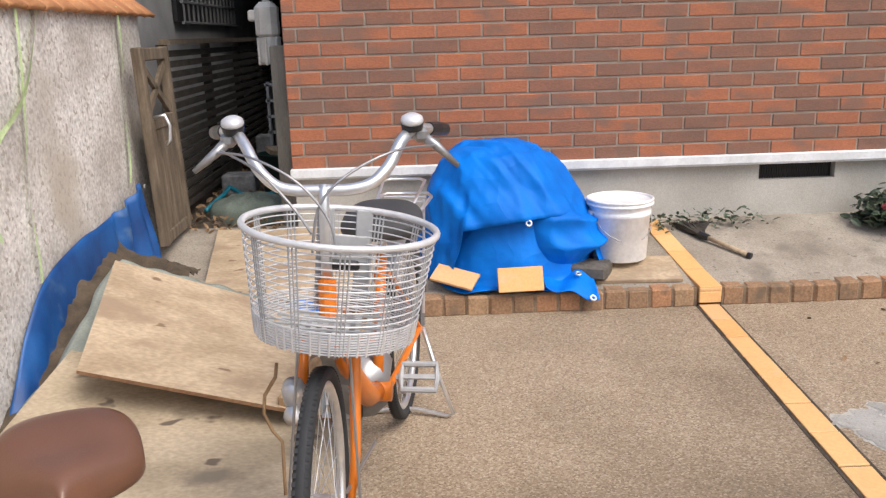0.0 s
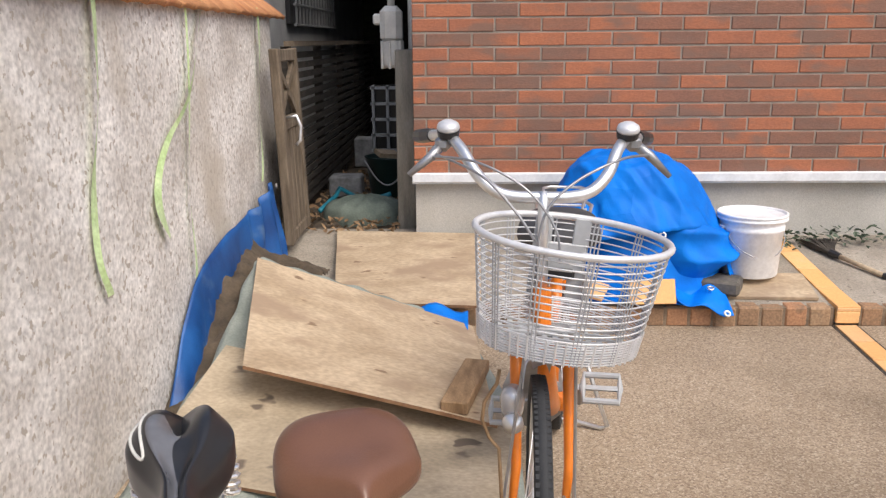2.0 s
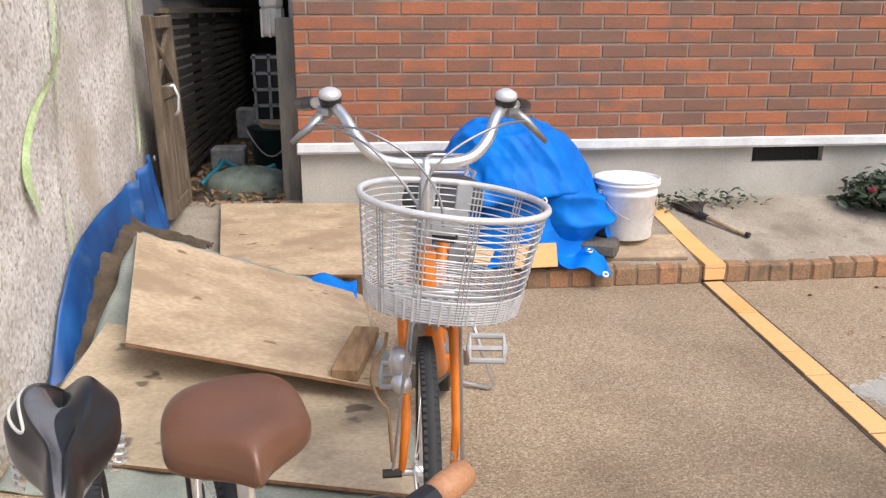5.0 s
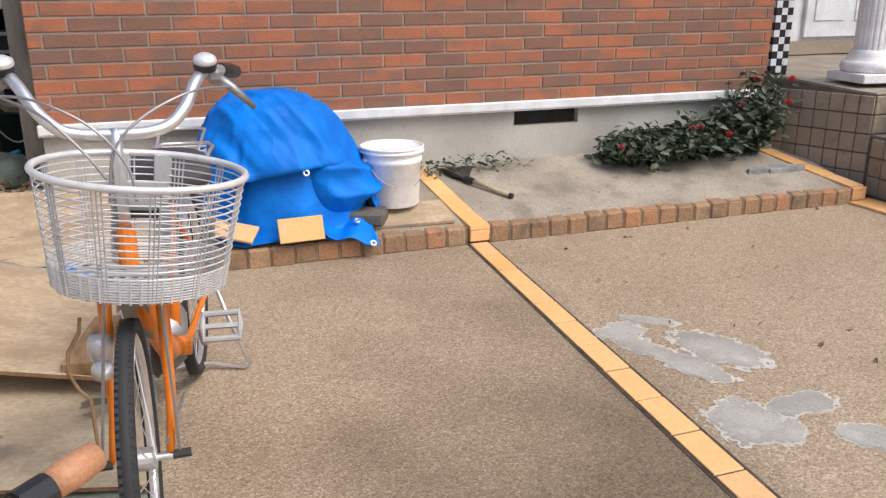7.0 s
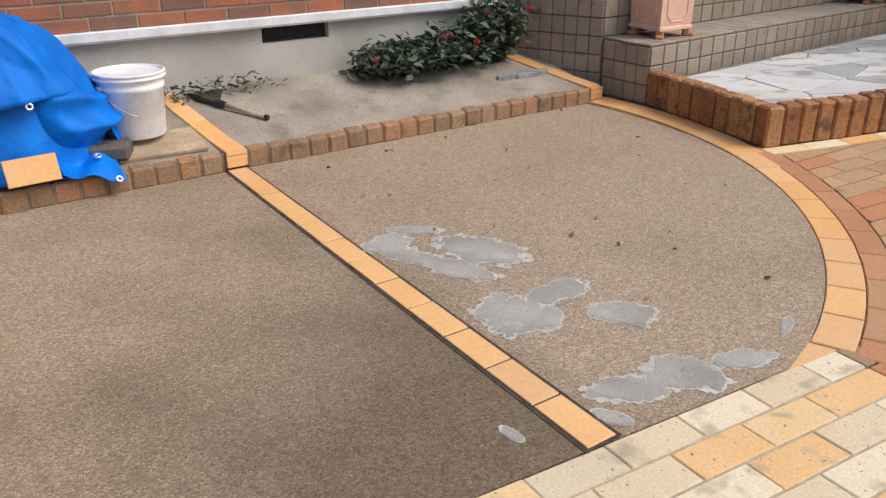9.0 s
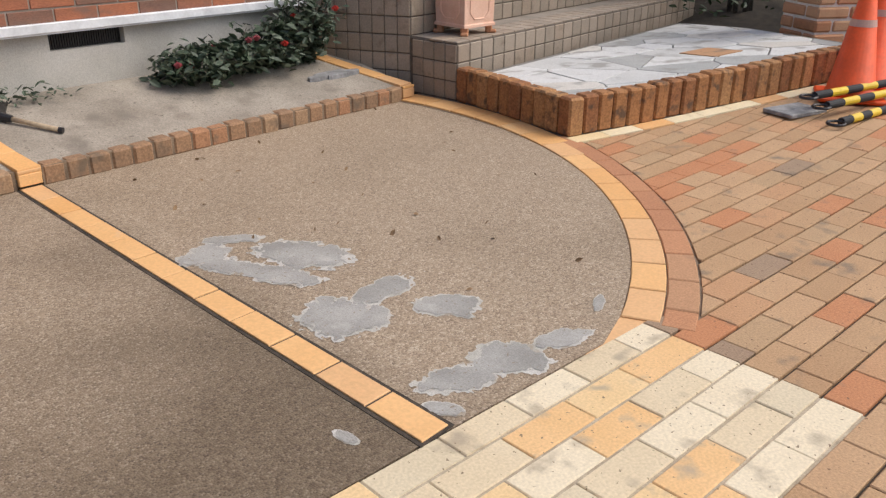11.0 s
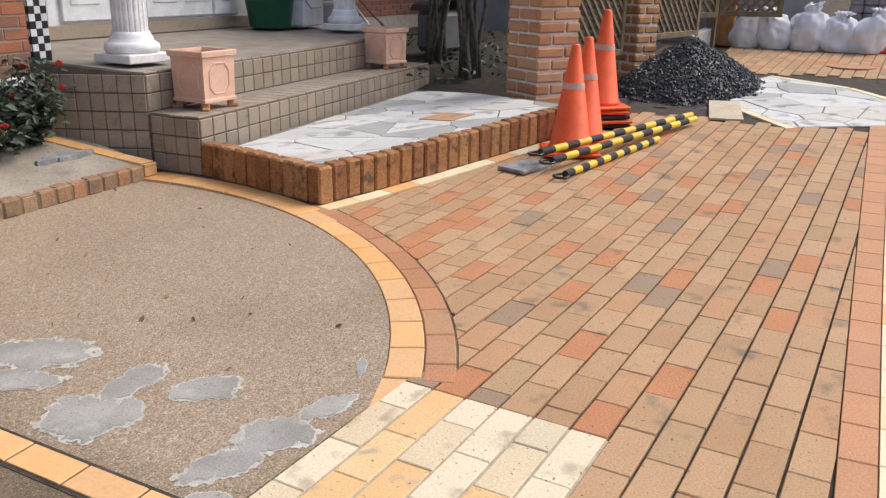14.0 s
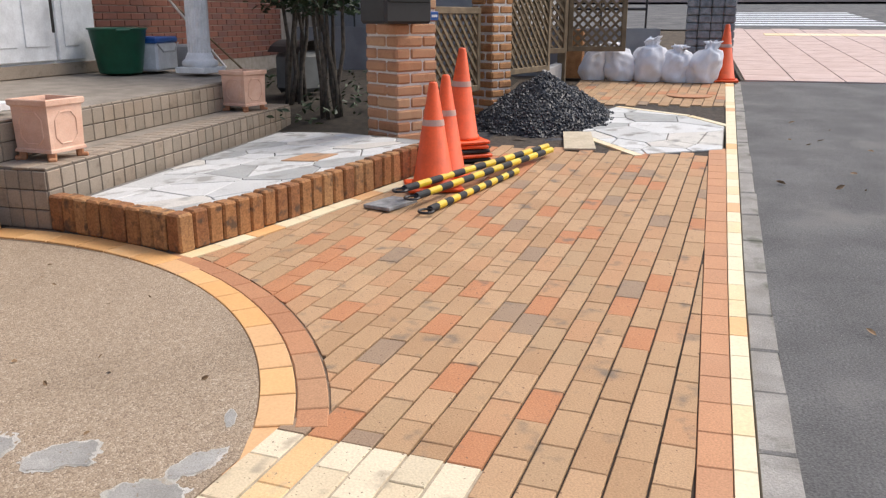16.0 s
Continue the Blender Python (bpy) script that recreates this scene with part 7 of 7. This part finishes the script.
# curved edging: orange ring, brown ring
ring = thing("curved_edging", (3.5, -2.5, 0), "curved edging of orange tiles round the driveway", "edging", kind="structure")
sector = lambda r0, r1, a0, a1: [(CX + r * math.cos(a), CY + r * math.sin(a)) for r, a in ((r0, a0), (r0, (a0 + a1) / 2), (r0, a1), (r1, a1), (r1, (a0 + a1) / 2), (r1, a0))][::-1]
flip = lambda poly: poly if area(poly) > 0 else poly[::-1]
part("ring_bed", Shape().prism(flip([(CX + (RAD - 0.012) * math.cos(a), CY + (RAD - 0.012) * math.sin(a)) for a in [radians(4.6 - k * 74.2 / 30) for k in range(31)]] + [(CX + (RAD + 0.235) * math.cos(a), CY + (RAD + 0.235) * math.sin(a)) for a in [radians(-69.6 + k * 74.2 / 30) for k in range(31)]]), lambda a, c: rise(a) - 0.1, lambda a, c: rise(a) - 0.006), M_EARTHJOINT, ring)
N = 15
for k in range(N):
    a0, a1 = radians(4.4 - 74.0 * k / N - 0.1), radians(4.4 - 74.0 * (k + 1) / N + 0.1)
    part("ring_tile", Shape().prism(flip(sector(RAD + 0.003, RAD + (0.119 if k > 6 else 0.165 if k < 6 else 0.13), a0, a1)), lambda a, c: rise(a) - 0.03, lambda a, c: rise(a) + 0.004, bevel=0.003), M_ORANGE, ring)
part("corner_tile", Shape().prism(flip([(2.36, -3.3), (2.52, -3.24), (2.68, -3.2), (2.72, -3.36), (2.5, -3.36)]), -0.03, -0.0035), M_ORANGE, ring)
for k in range(6, N + 1):
    a0, a1 = radians(4.4 - 74.0 * k / N + 2.3), radians(max(-69.9, 4.4 - 74.0 * (k + 1) / N + 2.45))
    if a0 - a1 > 0.01:
        part("brown_paver", Shape().prism(flip(sector(RAD + 0.124, RAD + 0.225, a0, a1)), lambda a, c: rise(a) - 0.03, lambda a, c: rise(a) + 0.002, bevel=0.004), M_BROWNRING, ring)

# porch tiles
tile_me = Shape().box((0, 0, 0), (0.119, 0.014, 0.105), bevel=0.004).mesh("porch_tile", M_GREYTILE)


def tile_face(a, c, z0, rows, lift=0.0, width=0.127, zs=None):
    a, c = Vector((a[0], a[1], 0)), Vector((c[0], c[1], 0))
    d = c - a
    n = max(1, round(d.length / width))
    turn = math.degrees(math.atan2(d.y, d.x))
    for k in range(n):
        p = a + d * ((k + 0.5) / n)
        for r in range(rows):
            piece("porch_tile", tile_me, porch, pose(p.x, p.y, z0 + 0.0555 + 0.1125 * r + lift, 0, 0, turn) @ Matrix.Diagonal((d.length / n / 0.127, 1, 1, 1)))


def tread_tiles(a, c, z, depth):
    """One row of the same tiles laid flat along the edge of a step."""
    a, c = Vector((a[0], a[1], 0)), Vector((c[0], c[1], 0))
    d = c - a
    n = round(d.length / 0.127)
    turn = math.degrees(math.atan2(d.y, d.x))
    for k in range(n):
        p = a + d * ((k + 0.5) / n)
        piece("tread_tile", tile_me, porch, pose(p.x, p.y, z, 0, 0, turn) @ Matrix.Translation((0, depth, 0)) @ Matrix.Rotation(radians(90), 4, "X"))


tread_tiles((4.45, -1.03), (8.1, -0.8), 0.361, 0.055)
tread_tiles((4.45, -1.03), (8.1, -0.8), 0.361, 0.168)
tread_tiles((4.45, -0.64), (8.25, -0.42), 0.5985, 0.055)
tile_face((4.18, 0.0), (4.45, -0.64), 0.03, 5, width=0.09)
tile_face((4.45, -0.64), (8.25, -0.42), 0.367, 2)
tile_face((4.45, -0.66), (4.45, -1.03), 0.01, 3, 0.005, width=0.09)
tile_face((4.45, -1.03), (8.1, -0.8), 0.01, 3, 0.005)

# terrace edge and stones
soldier = Shape().box((0, 0, 0), (0.095, 0.1, 0.205), bevel=0.011).mesh("soldier_brick", M_SOLDIER)
for (ax, ay), (cx, cy) in ((TERR[0], TERR[1]), (TERR[1], TERR[2])):
    n = round(math.hypot(cx - ax, cy - ay) / 0.1)
    deg = math.degrees(math.atan2(cy - ay, cx - ax))
    for k in range(n):
        t = (k + 0.5) / n
        x, y = ax + (cx - ax) * t, ay + (cy - ay) * t
        q = turned(x, y, rise(x) + 0.105 + rng(-0.004, 0.004), deg + rng(-1.5, 1.5)) @ Matrix.Translation((0, 0.05 + rng(-0.004, 0.004), 0)) @ Matrix.Rotation(radians(rng(-1.5, 1.5)), 4, "Y")
        piece("soldier_brick", soldier, terrace, q)
inner_t = inset(TERR, 0.1)
rs = random.Random(17)
seeds = []
while len(seeds) < 62:
    p = (rs.uniform(4.2, 7.9), rs.uniform(-2.8, -0.85))
    if all(math.hypot(p[0] - o[0], (p[1] - o[1])) > 0.17 for o in seeds):
        seeds.append(p)
flagstones(terrace, inner_t, seeds, terrace_z, 0.03, 0.0045, M_FLAG)
part("square_tile", Shape().prism([(5.9 + 0.2 * math.cos(a), -1.99 + 0.2 * math.sin(a)) for a in [radians(32 + 90 * q) for q in range(4)]], lambda a, c: terrace_z(a, c) - 0.02, lambda a, c: terrace_z(a, c) + 0.005), M_PAVER, terrace, "brown square tile among the flagstones")
seeds = []
while len(seeds) < 24:
    p = (rs.uniform(7.2, 9.5), rs.uniform(-4.9, -3.4))
    if all(math.hypot(p[0] - o[0], p[1] - o[1]) > 0.22 for o in seeds):
        seeds.append(p)
flagstones(flat2, FLAG2, seeds, lambda x, y: rise(x) + 0.002, 0.03, 0.005, M_FLAG)

# cream line at the terrace foot, and along the gutter
line = thing("cream_edging", (5, -3, 0), "narrow edging of cream and orange tiles", "edging", kind="structure")
A, B = Vector((4.185, -2.03)), Vector((6.54, -2.842))
for k in range(11):
    p, q = (w + Vector((0.0066, 0.0189)) for w in (A.lerp(B, k / 11), A.lerp(B, (k + 0.985) / 11)))
    nrm = Vector((B.y - A.y, A.x - B.x)).normalized() * 0.095
    part("edging_tile", Shape().prism(flip([tuple(p), tuple(q), tuple(q + nrm), tuple(p + nrm)]), lambda a, c: rise(a) - 0.03, lambda a, c: rise(a) + 0.004, bevel=0.003), M_CREAM if k % 4 != 2 else M_ORANGE, line)
for (a, c) in (((7.18, -4.22), (7.88, -3.72)), ((9.5, -3.85), (9.07, -4.56)), ((9.07, -4.56), (8.57, -4.9))):
    a, c = Vector(a), Vector(c)
    nrm = Vector((-(c.y - a.y), c.x - a.x)).normalized() * 0.07
    n = max(2, round((c - a).length / 0.22))
    for k in range(n):
        p, q = a.lerp(c, k / n), a.lerp(c, (k + 0.98) / n)
        part("edging_tile", Shape().prism(flip([tuple(p), tuple(q), tuple(q + nrm), tuple(p + nrm)]), lambda x, y: rise(x) - 0.03, lambda x, y: rise(x) + 0.004), M_CREAM, line)
or_in = lambda x: -4.43 - 0.0385 * x
cr_in = lambda x: -4.512 - 0.0455 * x
x = -0.8
k = 0
while x < 11.6:
    n = x + 0.209
    part("edging_tile", Shape().prism([(x, gut_in(x) + 0.002), (n - 0.003, gut_in(n) + 0.002), (n - 0.003, cr_in(n)), (x, cr_in(x))], lambda a, c: rise(a) - 0.05, lambda a, c: rise(a) + 0.003, bevel=0.003), M_ORANGE if k % 9 == 4 else M_CREAM, line)
    if x < 7.4:
        part("border_paver", Shape().prism([(x, cr_in(x) + 0.003), (n - 0.004, cr_in(n) + 0.003), (n - 0.004, or_in(n) - 0.003), (x, or_in(x) - 0.003)], lambda a, c: rise(a) - 0.03, lambda a, c: rise(a) + 0.001, bevel=0.003), M_SALMON, line)
    x, k = n, k + 1

# clay pavers in running bond
paving = thing("paving", (4, -3.8, 0), "yard paved with brown, salmon and pale clay pavers", "paving", kind="structure")
bedpoly = Shape()
gx = [-0.8, 0.5, 1.85, 2.4, 2.7, 3.0, 3.4, 3.8, 4.1, 4.6, 5.2, 5.9, 6.6, 7.3, 8.5, 9.5, 10.5, 11.6]


def top_y(x):
    if x < 2.66:
        return -3.09 - 0.088 * x
    if x < 4.17:
        return CY - math.sqrt(max(0.0, (RAD + 0.1) ** 2 - (x - CX) ** 2))
    if x < 6.5:
        return -2.04 - 0.3448 * (x - 4.185)
    return -2.9 if x < 9.6 else -3.2


bedpoly.add([(x, y, rise(x) - 0.012) for x in gx for y in (or_in(x) - 0.005 if x < 7.5 else cr_in(x), top_y(x))], [(2 * i, 2 * i + 2, 2 * i + 3, 2 * i + 1) for i in range(len(gx) - 1)])
part("sand_bed", bedpoly, M_GROUT, paving)
part("pale_bed", Shape().prism([(-0.8, -3.685), (2.573, -3.98), (2.63, -3.325), (-0.8, -3.02)], -0.03, -0.004), M_PALEJOINT, paving, "pale joint sand")
ca, sa = math.cos(math.atan(-0.088)), math.sin(math.atan(-0.088))
to_xy = lambda u, v: (u * ca - v * sa, u * sa + v * ca)
full_me = {M_PAVER: None, M_PALEPAVER: None}
for mat in full_me:
    full_me[mat] = Shape().box((0, 0, -0.02), (0.2287, 0.1022, 0.04), bevel=0.003).mesh("paver", mat)
rest = {M_PAVER: Shape(), M_PALEPAVER: Shape()}
count = 0
todo = []
quads = []
for kv in range(-14, 32):
    v0 = -4.061 + 0.11 * kv
    for ku in range(-10, 60):
        u0 = (3.2345 if kv % 2 == 0 else 3.111) + 0.2315 * (ku - 14)
        quads.append(([to_xy(u0 + 0.0014, v0 + 0.0039), to_xy(u0 + 0.2301, v0 + 0.0039), to_xy(u0 + 0.2301, v0 + 0.1061), to_xy(u0 + 0.0014, v0 + 0.1061)], 0))
for quad, half in quads:
    u0 = quad[0][0] * ca + quad[0][1] * sa
    mx, my = sum(p[0] for p in quad) / 4, sum(p[1] for p in quad) / 4
    if mx < -0.9 or mx > 11.7 or my > top_y(mx) + 0.15:
        continue
    if 7.28 < mx < 9.75:
        continue
    in_pale = my + 0.088 * mx > -3.755
    # the last pale paver of a row runs on to the border of the field
    if in_pale and 2.85 < u0 + 0.2315 < 2.92:
        v0 = quad[0][1] * ca - quad[0][0] * sa
        quad = [to_xy(u0, v0), to_xy(2.919, v0), to_xy(2.919, v0 + 0.1022), to_xy(u0, v0 + 0.1022)]
    pale = my + 0.088 * mx > -3.755 and mx * ca + my * sa < 2.92
    cut = my + 0.088 * mx > -3.755 and u0 < 2.92 < u0 + 0.2315
    if cut and not half:
        quads.append((quad, 1))
    poly = list(quad)
    if cut and not half and 2.92 - u0 < 0.07:
        continue
    if cut:
        pale = not half
        poly = clip(poly, -ca, -sa, -2.92) if half else clip(poly, ca, sa, 2.92)
        if len(poly) < 3:
            continue
        mx, my = sum(p[0] for p in poly) / len(poly), sum(p[1] for p in poly) / len(poly)
    poly = clip(poly, 1, 0, 7.35) if mx < 8 else poly
    poly = clip(poly, -0.0385, -1, 4.43) if mx < 7.5 else clip(poly, -0.0455, -1, 4.512)
    if mx < 2.72:
        poly = clip(poly, 0.088, 1, -3.093)
    elif mx < 4.25:
        a = math.atan2(my - CY, mx - CX)
        poly = clip(poly, -math.cos(a), -math.sin(a), -(CX * math.cos(a) + CY * math.sin(a)) - (RAD + 0.231))
    if mx > 3.9 and mx < 6.55:
        poly = clip(poly, 0.3448, 1, -2.118 + 0.3448 * 4.185)
    elif mx >= 6.55 and mx < 8:
        poly = clip(poly, 0, 1, -3.0)
    elif mx >= 8:
        poly = clip(poly, 0, 1, -3.25)
        poly = clip(poly, -1, -0.25, -9.5 + 0.95)
    if len(poly) < 3 or abs(area(poly)) < 0.0008:
        continue
    todo.append((math.hypot(mx - 3.2, my + 3.9), mx, my, poly, 0.0232 < abs(area(poly)) < 0.0236, M_PALEPAVER if pale else M_PAVER))
todo.sort(key=lambda row: row[0])
for rank, (_, mx, my, poly, whole, mat) in enumerate(todo):
    dz = rng(-0.0015, 0.0015)
    slope = math.degrees(math.atan((rise(mx + 0.1) - rise(mx - 0.1)) / 0.2))
    if rank < 300 and whole:
        piece("paver", full_me[mat], paving, pose(mx, my, rise(mx) + dz, 0, -slope, math.degrees(math.atan(-0.088)) + rng(-0.4, 0.4)))
    else:
        q = inset(flip(poly), 0.0006)
        if len(q) >= 3:
            sh = Shape().prism(q, lambda a, c: rise(a) - 0.03, lambda a, c: rise(a) + dz, bevel=0.003)
            if rank < 300:
                part("paver", sh, mat, paving)
            else:
                rest[mat].add(sh.v, sh.f)
for mat in rest:
    if rest[mat].v:
        tagged(part("outer_pavers", rest[mat], mat, paving), kind="stuff")
single("manhole_cover", Shape().lathe([(0.28, -0.01), (0.28, 0.002), (0.275, 0.004), (0.25, 0.004), (0.245, 0.001), (0.24, 0.004), (0.0, 0.004)], 36, Matrix.Translation((10.5, -4.6, rise(10.5))), 1.0, 0.9), M_BROWNRING, "round brown manhole cover level with the paving", "manhole cover")
